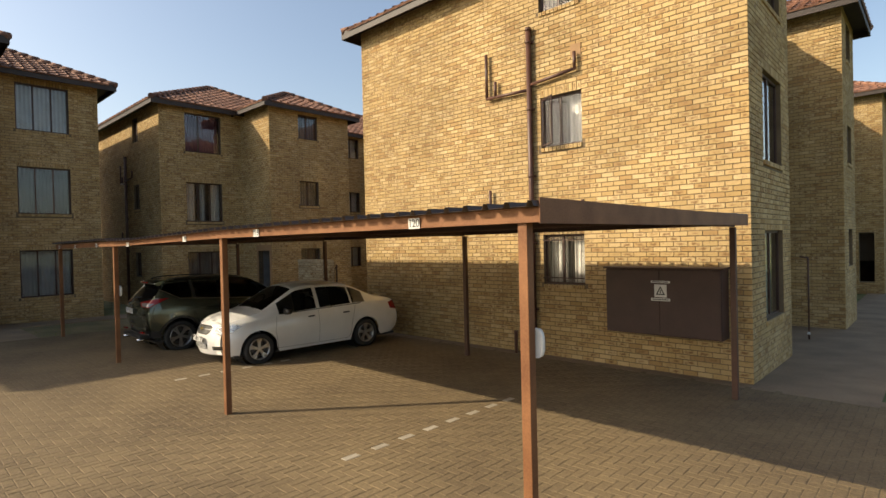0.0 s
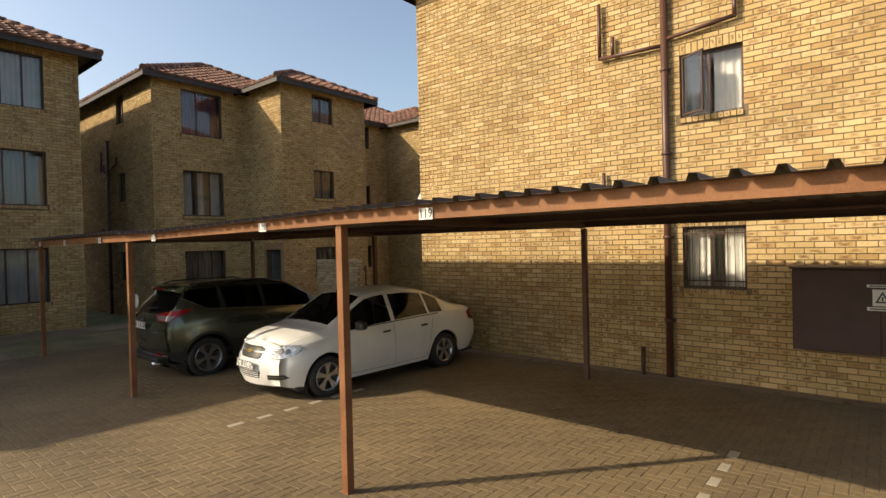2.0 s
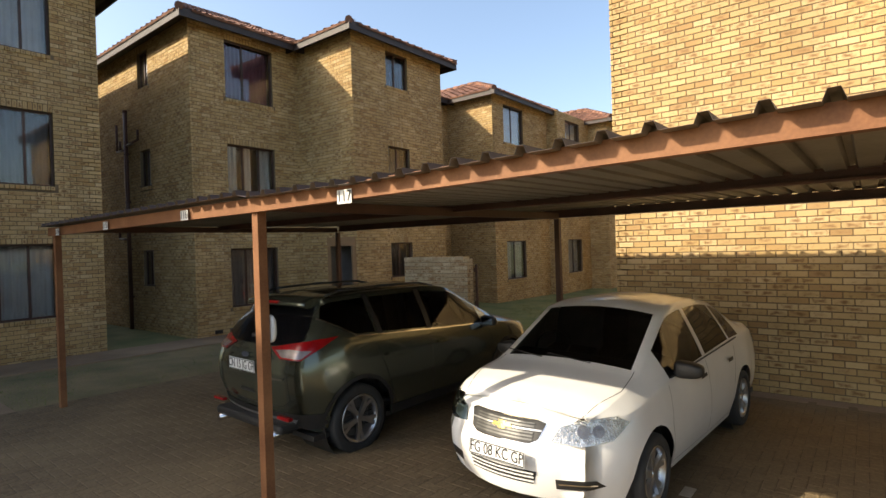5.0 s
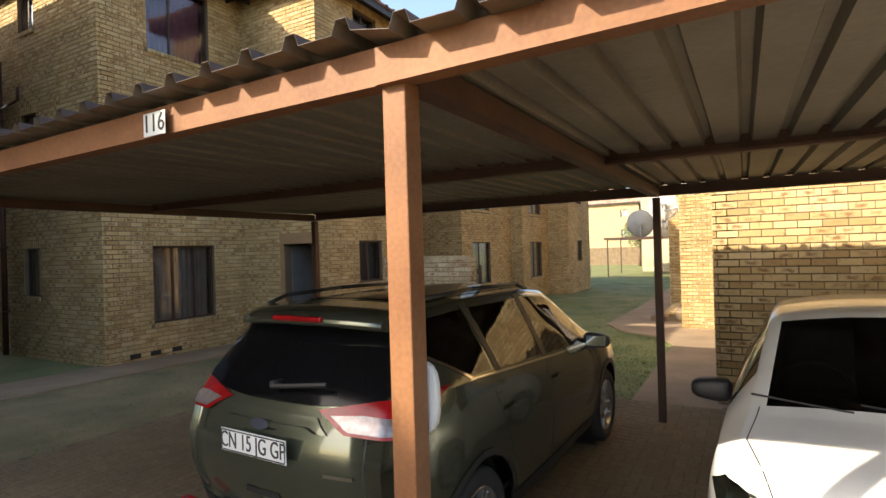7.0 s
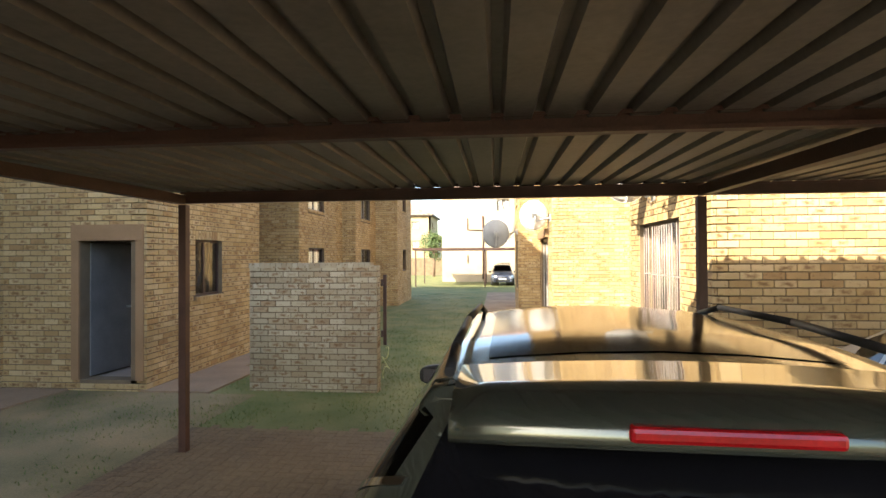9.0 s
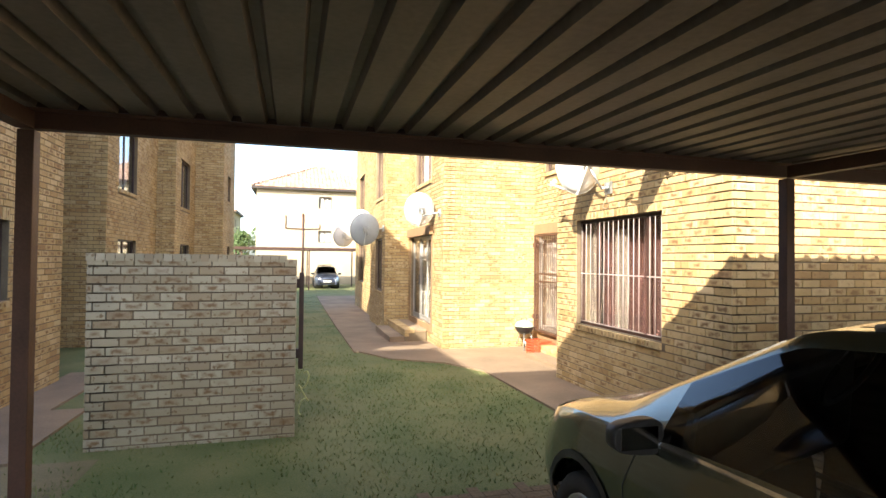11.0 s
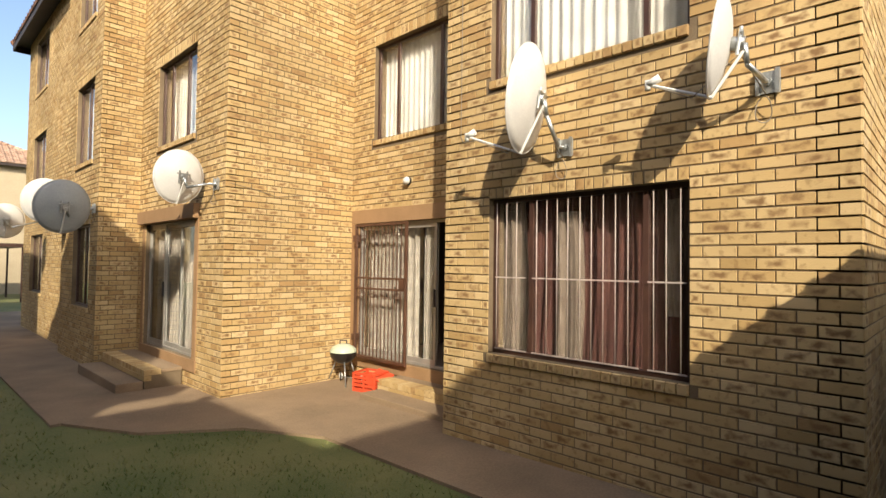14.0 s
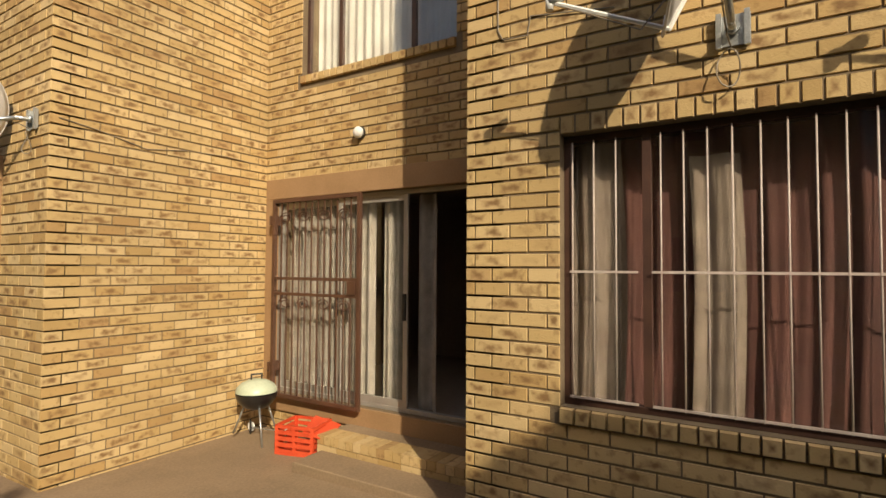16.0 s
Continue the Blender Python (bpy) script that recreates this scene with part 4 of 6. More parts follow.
def mirror(root, y, z, x, mat, capmat):
    for sx in (1, -1):
        cx, cz = sx * (x + 0.12), z + 0.02
        bm = bmesh.new()
        bmesh.ops.create_uvsphere(bm, u_segments=20, v_segments=14, radius=1)
        for v in bm.verts:
            q = [math.copysign(abs(t) ** 0.6, t) for t in v.co]
            v.co = (cx + q[0] * 0.115, y + max(-0.03, q[1] * 0.07), cz + q[2] * 0.068 * (1 - 0.18 * sx * q[0]))
        for f in bm.faces:
            f.smooth = True
        part("door_mirror", bm, capmat, root)
        boxes("mirror_stalk", [(sx * (x - 0.03) - 0.05, sx * (x - 0.03) + 0.05, y - 0.02, y + 0.03, z - 0.045, z - 0.005)], TRIM, root, "", 0.008)
        boxes("mirror_glass", [(cx - 0.085, cx + 0.085, y - 0.034, y - 0.029, cz - 0.045, cz + 0.045)], DARK_MIRROR, root, "", 0.002)


def plate(root, y, z, text, face, w=0.52, h=0.113, tilt=0.0):
    """face: +1 looks towards the car's front, -1 towards its rear."""
    m = Matrix.Translation((0, y, z)) @ pose(0, 0, 0, 90 + tilt, 0, 180 if face > 0 else 0)
    bm = bmesh.new()
    box(bm, -w / 2, w / 2, -h / 2, h / 2, 0, 0.008)
    p = part("number_plate", bm, PLATE, root, "", 0.003)
    p.matrix_basis = m
    writing("plate_text", text, h * 0.98, PLATE_INK, p, Matrix.Translation((0, 0, 0.0095)) @ Matrix.Diagonal((0.8 * w / 0.52, 1, 1, 1)))
    b = boxes("plate_rim", [(-w / 2 + 0.006, w / 2 - 0.006, h / 2 - 0.011, h / 2 - 0.004, 0.008, 0.0095), (-w / 2 + 0.006, w / 2 - 0.006, -h / 2 + 0.004, -h / 2 + 0.011, 0.008, 0.0095), (-w / 2 + 0.004, -w / 2 + 0.010, -h / 2 + 0.011, h / 2 - 0.011, 0.008, 0.0095), (w / 2 - 0.010, w / 2 - 0.004, -h / 2 + 0.011, h / 2 - 0.011, 0.008, 0.0095)], PLATE_INK, p)


def grille_bars(root, sh, poly, zs, axis, mat):
    xs = [p[0] for p in poly]
    for z in zs:
        sh.patch("grille_bar", [(min(xs) * 0.93, z - 0.006), (max(xs) * 0.93, z - 0.006), (max(xs) * 0.93, z + 0.006), (min(xs) * 0.93, z + 0.006)], axis, mat, root, 0.014)


def sedan():
    root = thing("sedan_car", "white four-door sedan parked on paving under the carport", "car")
    c = dict(front=1.84, rear=-2.31, wheels=(-1.31, 1.17), radius=0.3, arch=0.36, track=0.745, half=0.855, seat=0.0, dash=0.72, lift=-0.02, bulge=0.17,
             nose_z=0.56, nose_lean=0.42, tail_z=0.62, tail_lean=0.28,
             top=[(-2.31, 0.98), (-2.1, 1.06), (-1.85, 1.09), (-1.7, 1.11), (-1.05, 1.42), (-0.6, 1.49), (0.0, 1.5), (0.3, 1.46), (1.05, 1.02), (1.3, 0.985), (1.7, 0.915), (1.84, 0.84), (2.0, 0.72)],
             edge=[(-2.31, 0.95), (-2.1, 1.01), (-1.85, 1.04), (-1.7, 1.06), (-1.05, 1.36), (-0.6, 1.425), (0.0, 1.435), (0.3, 1.40), (1.05, 0.985), (1.3, 0.94), (1.7, 0.87), (1.84, 0.80), (2.0, 0.69)],
             belt=[(-2.31, 0.88), (-1.8, 0.98), (-1.0, 0.97), (0.0, 0.93), (0.9, 0.90), (1.3, 0.84), (1.7, 0.80), (2.0, 0.68)],
             low=[(-2.31, 0.34), (-2.15, 0.22), (-1.0, 0.19), (1.0, 0.19), (1.7, 0.2), (1.84, 0.25)],
             width=[(-2.31, 0.66), (-2.2, 0.745), (-2.0, 0.81), (-1.5, 0.85), (0, 0.855), (1.3, 0.85), (1.45, 0.835), (1.58, 0.80), (1.68, 0.755), (1.76, 0.70), (1.81, 0.64), (1.84, 0.57)],
             roof_width=[(-2.31, 0.6), (-2.1, 0.68), (-1.7, 0.64), (-1.0, 0.55), (0, 0.57), (0.3, 0.575), (1.05, 0.66), (1.3, 0.68), (1.7, 0.66), (2.0, 0.5)],
             cuts=(-1.66, -1.12, -0.98, -0.93, -0.17, -0.09, 0.35, 0.3, 0.98, 0.74), glass=[("q", -1.12 - 0.22, -0.98), ("r", -0.93, -0.17), ("f", -0.09, 0.74)], screens=[("windscreen", 0.34, 1.02), ("rear_window", -1.68, -1.05)])
    sh = Shell(c)
    sh.build(root, WHITE_PAINT, CAR_GLASS)
    car_common(root, sh, c, WHITE_PAINT)
    mirror(root, 0.60, 0.96, 0.78, WHITE_PAINT, TRIM)
    for sx in (1, -1):
        way = (-sx * 0.55, -1)
        d = Vector((*way, 0)).normalized()
        ua = Vector((d.y, -d.x, 0))
        def along(x, y, z):
            return (ua.x * x + ua.y * y, z)
        outline = [along(sx * 0.40, 1.93, 0.660), along(sx * 0.60, 1.87, 0.635), along(sx * 0.76, 1.71, 0.670), along(sx * 0.80, 1.53, 0.770), along(sx * 0.72, 1.57, 0.815), along(sx * 0.55, 1.75, 0.805), along(sx * 0.44, 1.87, 0.750)]
        sh.patch("headlamp_bowl", outline, way, (bpy.data.materials.get("lamp_bowl") or material("lamp_bowl", (0.4, 0.4, 0.38), (0.85, 0.85, 0.83), 0.22, 22, 60, 0.6, metal=0.9)), root, 0.002)
        cx, cz = sum(p[0] for p in outline) / len(outline), sum(p[1] for p in outline) / len(outline)
        for off, r in ((0.0, 0.045), (0.1, 0.04)):
            for q in (0,):
                uu = cx + (off - 0.05) * (1 if ua.x * sx > 0 else -1)
                circ = [(uu + r * math.cos(t), cz + r * math.sin(t)) for t in np.linspace(0, 2 * math.pi, 13)[:-1]]
                sh.patch("lamp_bulb_bowl", circ, way, GREY_LENS, root, 0.010)
        sh.patch("headlamp", [(cx + (p[0] - cx) * 1.04, cz + (p[1] - cz) * 1.05) for p in outline], way, LENS, root, 0.018)
        fog = [(sx * 0.42, 0.36), (sx * 0.66, 0.365), (sx * 0.70, 0.32), (sx * 0.62, 0.295), (sx * 0.42, 0.29)]
        fog = [(-a, b + 0.05) for a, b in fog]
        sh.patch("fog_opening", fog, "front", TRIM, root, 0.003)
        sh.patch("fog_bar", [(-sx * 0.44, 0.375), (-sx * 0.66, 0.38), (-sx * 0.66, 0.388), (-sx * 0.44, 0.386)], "front", CHROME, root, 0.012)
        side = "right" if sx > 0 else "left"
        tail = [(-2.3, 0.72), (-2.02, 0.78), (-1.98, 0.92), (-2.2, 0.94), (-2.3, 0.92)]
        sh.patch("tail_lamp", tail, side, RED_LENS, root, 0.006)
        for pts2 in ([(-0.13, 0.25), (-0.13, 0.92)], [(0.78, 0.26), (0.84, 0.6), (0.80, 0.88)], [(-0.13, 0.25), (0.78, 0.26)], [(-0.95, 0.62), (-0.9, 0.3), (-0.85, 0.25)], [(-0.95, 0.62), (-1.04, 0.93)], [(-0.85, 0.25), (-0.13, 0.25)]):
            sh.seam(root, pts2, side)
        for y in (-0.02, -0.86):
            sh.patch("door_handle", [(y - 0.01, 0.80), (y + 0.15, 0.795), (y + 0.15, 0.825), (y - 0.01, 0.83)], side, TRIM, root, 0.022)
        sh.patch("side_moulding", [(-0.8, 0.42), (0.74, 0.40), (0.74, 0.425), (-0.8, 0.445)], side, WHITE_PAINT, root, 0.010)
        sh.patch("window_sill_trim", [(-1.2, 0.967), (0.72, 0.918), (0.72, 0.933), (-1.2, 0.982)], side, TRIM, root, 0.003)
        sh.patch("b_pillar", [(-0.17, 0.975), (-0.09, 0.975), (-0.09, 1.38), (-0.17, 1.38)], side, WHITE_PAINT, root, 0.002)
    grille = [(-0.33, 0.765), (-0.27, 0.785), (0.27, 0.785), (0.33, 0.765), (0.29, 0.655), (0.23, 0.625), (-0.23, 0.625), (-0.29, 0.655)]
    sh.patch("grille", grille, "front", TRIM, root, 0.004)
    rim = [(a * 1.04, 0.705 + (b - 0.705) * 1.09) for a, b in grille]
    sh.patch("grille_surround", rim, "front", CHROME, root, 0.002)
    grille_bars(root, sh, [(-0.27, 0), (0.27, 0)], (0.65, 0.672, 0.694, 0.735, 0.757), "front", material("grille_slat", (0.07, 0.07, 0.07), (0.14, 0.14, 0.13), 0.35, 5, 60, 0.0, metal=0.6))
    sh.patch("grille_band", [(-0.31, 0.709), (0.31, 0.709), (0.31, 0.719), (-0.31, 0.719)], "front", ALLOY, root, 0.012)
    sh.patch("badge", [(-0.085, 0.700), (-0.03, 0.700), (-0.028, 0.688), (0.03, 0.688), (0.032, 0.705), (0.085, 0.705), (0.075, 0.730), (0.03, 0.730), (0.028, 0.742), (-0.03, 0.742), (-0.032, 0.726), (-0.078, 0.726)], "front", GOLD, root, 0.02)
    sh.patch("lower_intake", [(-0.30, 0.445), (0.30, 0.445), (0.27, 0.35), (-0.27, 0.35)], "front", TRIM, root, 0.003)
    grille_bars(root, sh, [(-0.3, 0), (0.3, 0)], (0.375, 0.405, 0.432), "front", WHITE_PAINT)
    plate(root, 2.035, 0.535, "FG 08 KC GP", 1, w=0.5, tilt=-5)
    for x0 in (-0.25, 0.22):
        bm = bmesh.new()
        tube(bm, (x0, 1.03, 1.035), (x0 + 0.44, 0.98, 1.065), 0.006, 6)
        part("wiper", bm, TRIM, root)
    sh.seam(root, [(-0.62, 1.02), (-0.66, 1.35), (-0.5, 1.85)], "top", name="bonnet_seam")
    sh.seam(root, [(0.62, 1.02), (0.66, 1.35), (0.5, 1.85)], "top", name="bonnet_seam")
    return root


def suv():
    root = thing("suv_car", "olive green metallic SUV parked on paving under the carport", "car")
    c = dict(front=2.21, rear=-2.0, wheels=(-1.33, 1.36), radius=0.345, arch=0.41, track=0.79, half=0.92, seat=0.1, dash=0.85, lift=0.2, bulge=0.09,
             nose_z=0.7, nose_lean=0.5, tail_z=1.0, tail_lean=0.78,
             top=[(-2.0, 1.50), (-1.93, 1.56), (-1.75, 1.595), (-1.0, 1.63), (0.0, 1.625), (0.35, 1.59), (1.2, 1.14), (1.5, 1.075), (1.9, 0.98), (2.12, 0.87), (2.22, 0.77)],
             edge=[(-2.0, 1.45), (-1.93, 1.52), (-1.75, 1.555), (-1.0, 1.585), (0.0, 1.575), (0.35, 1.54), (1.2, 1.09), (1.5, 1.025), (1.9, 0.93), (2.12, 0.83), (2.22, 0.74)],
             belt=[(-2.0, 1.25), (-1.9, 1.22), (-1.0, 1.16), (0.0, 1.08), (1.0, 1.02), (1.5, 0.98), (1.9, 0.9), (2.22, 0.74)],
             low=[(-2.0, 0.36), (-1.88, 0.30), (-1.0, 0.26), (1.0, 0.26), (2.05, 0.28), (2.22, 0.34)],
             width=[(-2.0, 0.70), (-1.94, 0.775), (-1.82, 0.86), (-1.5, 0.915), (0, 0.92), (1.4, 0.91), (1.8, 0.87), (2.05, 0.79), (2.22, 0.62)],
             roof_width=[(-2.0, 0.54), (-1.9, 0.57), (-1.7, 0.60), (-1.0, 0.62), (0.0, 0.625), (0.35, 0.62), (1.2, 0.72), (1.5, 0.73), (1.9, 0.68), (2.22, 0.55)],
             cuts=(-1.86, -1.2, -1.13, -0.98, -0.28, -0.2, 0.35, 0.3, 0.98, 1.16), glass=[("q", -1.86, -1.05), ("r", -0.98, -0.24), ("f", -0.18, 0.84)], screens=[("windscreen", 0.4, 1.16)])
    sh = Shell(c)
    sh.build(root, GREEN_PAINT, CAR_GLASS)
    car_common(root, sh, c, GREEN_PAINT)
    mirror(root, 0.82, 1.045, 0.83, GREEN_PAINT, TRIM)
    rw = [(-0.56, 1.49), (0.56, 1.49), (0.665, 1.28), (0.68, 1.21), (0.66, 1.165), (0.55, 1.15), (0.25, 1.135), (-0.25, 1.135), (-0.55, 1.15), (-0.66, 1.165), (-0.68, 1.21), (-0.665, 1.28)]
    sh.patch("rear_window", rw, "rear", material("dark_tinted_glass", (0.003, 0.003, 0.0035), (0.006, 0.006, 0.007), 0.1, 1, 10, 0, spec=0.2), root, 0.008, step=0.06)
    bm = bmesh.new()
    rings = []
    for u in np.linspace(-1, 1, 15):
        yb, dz, x = -1.80 + 0.07 * u * u, -0.022 * u * u, 0.545 * u
        rings.append([bm.verts.new((x, y, z + dz)) for y, z in ((-1.45, 1.47), (yb + 0.05, 1.50), (yb, 1.515), (yb - 0.004, 1.535), (yb + 0.006, 1.562), (yb + 0.04, 1.578), (-1.62, 1.60), (-1.42, 1.615))])
    for p, q in zip(rings, rings[1:]):
        for a in range(len(p)):
            f = bm.faces.new((p[a], q[a], q[(a + 1) % len(p)], p[(a + 1) % len(p)]))
            f.smooth = True
    bm.faces.new(rings[0])
    bm.faces.new(rings[-1][::-1])
    bmesh.ops.recalc_face_normals(bm, faces=bm.faces[:])
    part("spoiler", bm, GREEN_PAINT, root)
    boxes("brake_lamp", [(-0.19, 0.19, -1.812, -1.77, 1.530, 1.562)], RED_LENS, root, "", 0.01)
    for sx in (1, -1):
        side = "right" if sx > 0 else "left"
        way = (-sx * 0.75, 1)
        d = Vector((*way, 0)).normalized()
        ua = Vector((d.y, -d.x, 0))
        al = lambda x, y, z: (ua.x * x + ua.y * y, z)
        sh.patch("tail_lamp", [al(sx * 0.42, -2.1, 1.120), al(sx * 0.56, -2.06, 1.030), al(sx * 0.78, -1.98, 1.020), al(sx * 0.86, -1.8, 1.120), al(sx * 0.89, -1.62, 1.210), al(sx * 0.85, -1.8, 1.205), al(sx * 0.68, -2.03, 1.165)], way, RED_LENS, root, 0.010)
        sh.patch("reversing_lamp", [al(sx * 0.49, -2.08, 1.100), al(sx * 0.58, -2.05, 1.044), al(sx * 0.78, -1.97, 1.036), al(sx * 0.83, -1.88, 1.10), al(sx * 0.66, -2.03, 1.112)], way, CLEAR_LENS, root, 0.014)
        sh.patch("headlamp", [(-sx * 0.42, 0.80), (-sx * 0.72, 0.84), (-sx * 0.80, 0.92), (-sx * 0.66, 0.93), (-sx * 0.42, 0.87)], "front", ALLOY, root, 0.006)
        for pts2 in ([(-0.24, 0.36), (-0.24, 1.06)], [(0.92, 0.40), (0.98, 0.8), (0.90, 1.02)], [(-0.24, 0.36), (0.92, 0.38)], [(-0.98, 0.80), (-0.86, 0.45), (-0.8, 0.36)], [(-0.98, 0.80), (-1.1, 1.08)], [(-0.8, 0.36), (-0.24, 0.36)]):
            sh.seam(root, pts2, side)
        for y in (-0.14, -0.98):
            sh.patch("door_handle", [(y, 0.925), (y + 0.17, 0.92), (y + 0.17, 0.95), (y, 0.955)], side, GREEN_PAINT, root, 0.028)
        sh.patch("window_trim", [(-1.36, 1.182), (-1.0, 1.155), (0.0, 1.08), (0.9, 1.025), (0.9, 1.038), (0.0, 1.093), (-1.0, 1.168), (-1.36, 1.195)], side, CHROME, root, 0.006)
        sh.patch("sill_cladding", [(-0.9, 0.27), (0.93, 0.27), (0.93, 0.38), (-0.9, 0.38)], side, TRIM, root, 0.006)
        for wy in c["wheels"]:
            a0 = np.linspace(0, math.pi, 13)
            for t0, t1 in zip(a0, a0[1:]):
                q = [(wy + r * math.cos(t), 0.345 + r * math.sin(t)) for r, t in ((0.415, t0), (0.415, t1), (0.455, t1), (0.455, t0))]
                sh.patch("arch_cladding", q, side, TRIM, root, 0.008, step=0.1)
        sh.patch("door_pillar", [(-0.27, 1.10), (-0.19, 1.095), (-0.19, 1.56), (-0.27, 1.56)], side, TRIM, root, 0.003)
        sh.patch("rear_pillar", [(-1.04, 1.165), (-0.97, 1.16), (-1.01, 1.57), (-1.07, 1.57)], side, TRIM, root, 0.003)
        sh.patch("quarter_panel", [(-1.92, 1.15), (-1.30, 1.15), (-1.34, 1.2), (-1.66, 1.38), (-1.60, 1.49), (-1.45, 1.57), (-1.92, 1.58)], side, GREEN_PAINT, root, 0.004)
        sh.patch("window_trim", [(-1.34, 1.183), (-1.68, 1.374), (-1.67, 1.390), (-1.335, 1.201)], side, CHROME, root, 0.008)
        bm = bmesh.new()
        pts3 = [Vector((sx * 0.57, -1.5, 1.59)), Vector((sx * 0.57, -1.35, 1.63)), Vector((sx * 0.58, -0.8, 1.642)), Vector((sx * 0.58, -0.1, 1.628)), Vector((sx * 0.57, 0.15, 1.575))]
        pipe(bm, pts3, 0.014)
        part("roof_rail", bm, TRIM, root)
        boxes("rear_reflector", [(sx * 0.62 - 0.1, sx * 0.62 + 0.1, -2.07, -2.02, 0.47, 0.50)], RED_LENS, root, "", 0.005)
    sh.patch("bumper_cladding", [(-0.86, 0.34), (0.86, 0.34), (0.84, 0.50), (-0.84, 0.50)], "rear", TRIM, root, 0.006)
    sh.patch("skid_strip", [(-0.60, 0.385), (0.60, 0.385), (0.66, 0.45), (-0.66, 0.45)], "rear", ALLOY, root, 0.014)
    # Near-black glossy patch over the middle of the roof.
    sh.patch("roof_glass", [(-0.48, -1.30), (0.48, -1.30), (0.5, 0.28), (-0.5, 0.28)], "top", bpy.data.materials["dark_tinted_glass"], root, 0.003, step=0.1)
    sh.patch("spoiler_edge", [(-0.5, 1.505), (0.5, 1.505), (0.5, 1.515), (-0.5, 1.515)], "rear", GREEN_PAINT, root, 0.004)
    boxes("rear_diffuser", [(-0.62, 0.62, -2.10, -1.85, 0.33, 0.42)], TRIM, root, "", 0.03)
    sh.patch("number_plate_recess", [(-0.42, 1.02), (0.42, 1.02), (0.34, 1.09), (-0.34, 1.09)], "rear", GREEN_PAINT, root, 0.012)
    sh.patch("handle_strip", [(-0.36, 1.02), (0.36, 1.02), (0.3, 1.045), (-0.3, 1.045)], "rear", GREEN_PAINT, root, 0.03)
    sh.patch("boot_latch", [(-0.14, 0.66), (0.14, 0.66), (0.12, 0.70), (-0.12, 0.70)], "rear", TRIM, root, 0.004)
    sh.patch("badge", [(0.07 * math.cos(t), 1.03 + 0.026 * math.sin(t)) for t in np.linspace(0, 2 * math.pi, 21)[:-1]], "rear", BLUE_BADGE, root, 0.034)
    sh.patch("model_bar", [(0.42, 0.83), (0.58, 0.83), (0.58, 0.85), (0.42, 0.85)], "rear", CHROME, root, 0.006)
    sh.seam(root, [(-0.63, 1.14), (-0.64, 0.64), (-0.5, 0.56), (0.5, 0.56), (0.64, 0.64), (0.63, 1.14)], "rear", name="tailgate_seam")
    plate(root, -2.12, 0.94, "CN 15 JG GP", -1, w=0.49, h=0.12)
    bm = bmesh.new()
    tube(bm, (0.0, -1.99, 1.21), (0.36, -1.95, 1.245), 0.013, 6)
    tube(bm, (0.0, -1.90, 1.215), (0.0, -1.99, 1.22), 0.02, 10)
    part("rear_wiper", bm, TRIM, root)
    for sx in (-0.5, 0.5):
        bm = bmesh.new()
        tube(bm, (sx, -2.13, 0.31), (sx, -1.9, 0.31), 0.035, 14)
        part("exhaust", bm, CHROME, root)
    return root


white_car = sedan()
white_car.matrix_world = pose(-10.39, 6.34, ground_z(6.3) , 0, 0, 180 - 4)
olive_car = suv()
olive_car.matrix_world = pose(-13.27, 6.09, ground_z(6) - 0.02, 0, 0, -2)
# ---- paving ----
PAVER_LIGHT = material("light_paver", (0.27, 0.235, 0.175), (0.42, 0.37, 0.29), 0.85, 3, 45, 0.2)


def paver_verts(x0, x1, y0, y1, lift):
    g, e = 0.0025, 0.006
    x0, x1, y0, y1 = x0 + g, x1 - g, y0 + g, y1 - g
    za, zb = ground_z(y0), ground_z(y1)
    return [(x0, y0, za - 0.0045), (x1, y0, za - 0.0045), (x1, y1, zb - 0.0045), (x0, y1, zb - 0.0045),
            (x0 + e, y0 + e, za + lift), (x1 - e, y0 + e, za + lift), (x1 - e, y1 - e, zb + lift), (x0 + e, y1 - e, zb + lift)]


PAVER_FACES = [(4, 5, 6, 7), (0, 1, 5, 4), (1, 2, 6, 5), (2, 3, 7, 6), (3, 0, 4, 7)]


def lay_pavers():
    rnd = random.Random(5)
    laid, light = [], []
    x_first, y_first = -17.2, 0.2
    for r in range(88):
        y = y_first + r * 0.1
        for c in range(190):
            x = x_first + c * 0.1
            k = (c - r) % 4
            lift = rnd.uniform(-0.001, 0.001)
            if k == 0:
                laid.append(paver_verts(x, x + 0.2, y, y + 0.1, lift))
            elif k == 3:
                marks = (c == 76 and 3.25 < y < 5.6) or (c == 126 and 3.25 < y < 6.3)
                (light if marks else laid).append(paver_verts(x, x + 0.1, y, y + 0.2, lift))
    near = lambda v: (v[0][0] + 4.2) ** 2 + (v[0][1] - 2.3) ** 2
    laid.sort(key=near)
    for v in laid[:260]:
        c = Vector(v[0])
        me = bpy.data.meshes.new("paver")
        me.from_pydata([tuple(Vector(p) - c) for p in v], [], PAVER_FACES)
        me.materials.append(PAVER)
        ob = new("paver", me)
        ob.parent = pavement
        ob.location = c
    for v in light:
        c = Vector(v[0])
        me = bpy.data.meshes.new("marking_paver")
        me.from_pydata([tuple(Vector(p) - c) for p in v], [], PAVER_FACES)
        me.materials.append(PAVER_LIGHT)
        ob = new("marking_paver", me)
        ob.parent = pavement
        ob.location = c
    verts, faces = [], []
    for v in laid[260:]:
        n0 = len(verts)
        verts += v
        faces += [tuple(n0 + i for i in f) for f in PAVER_FACES]
    me = bpy.data.meshes.new("pavers")
    me.from_pydata(verts, [], faces)
    me.materials.append(PAVER)
    ob = new("pavers", me)
    ob.parent = pavement
    tagged(ob, kind="stuff")


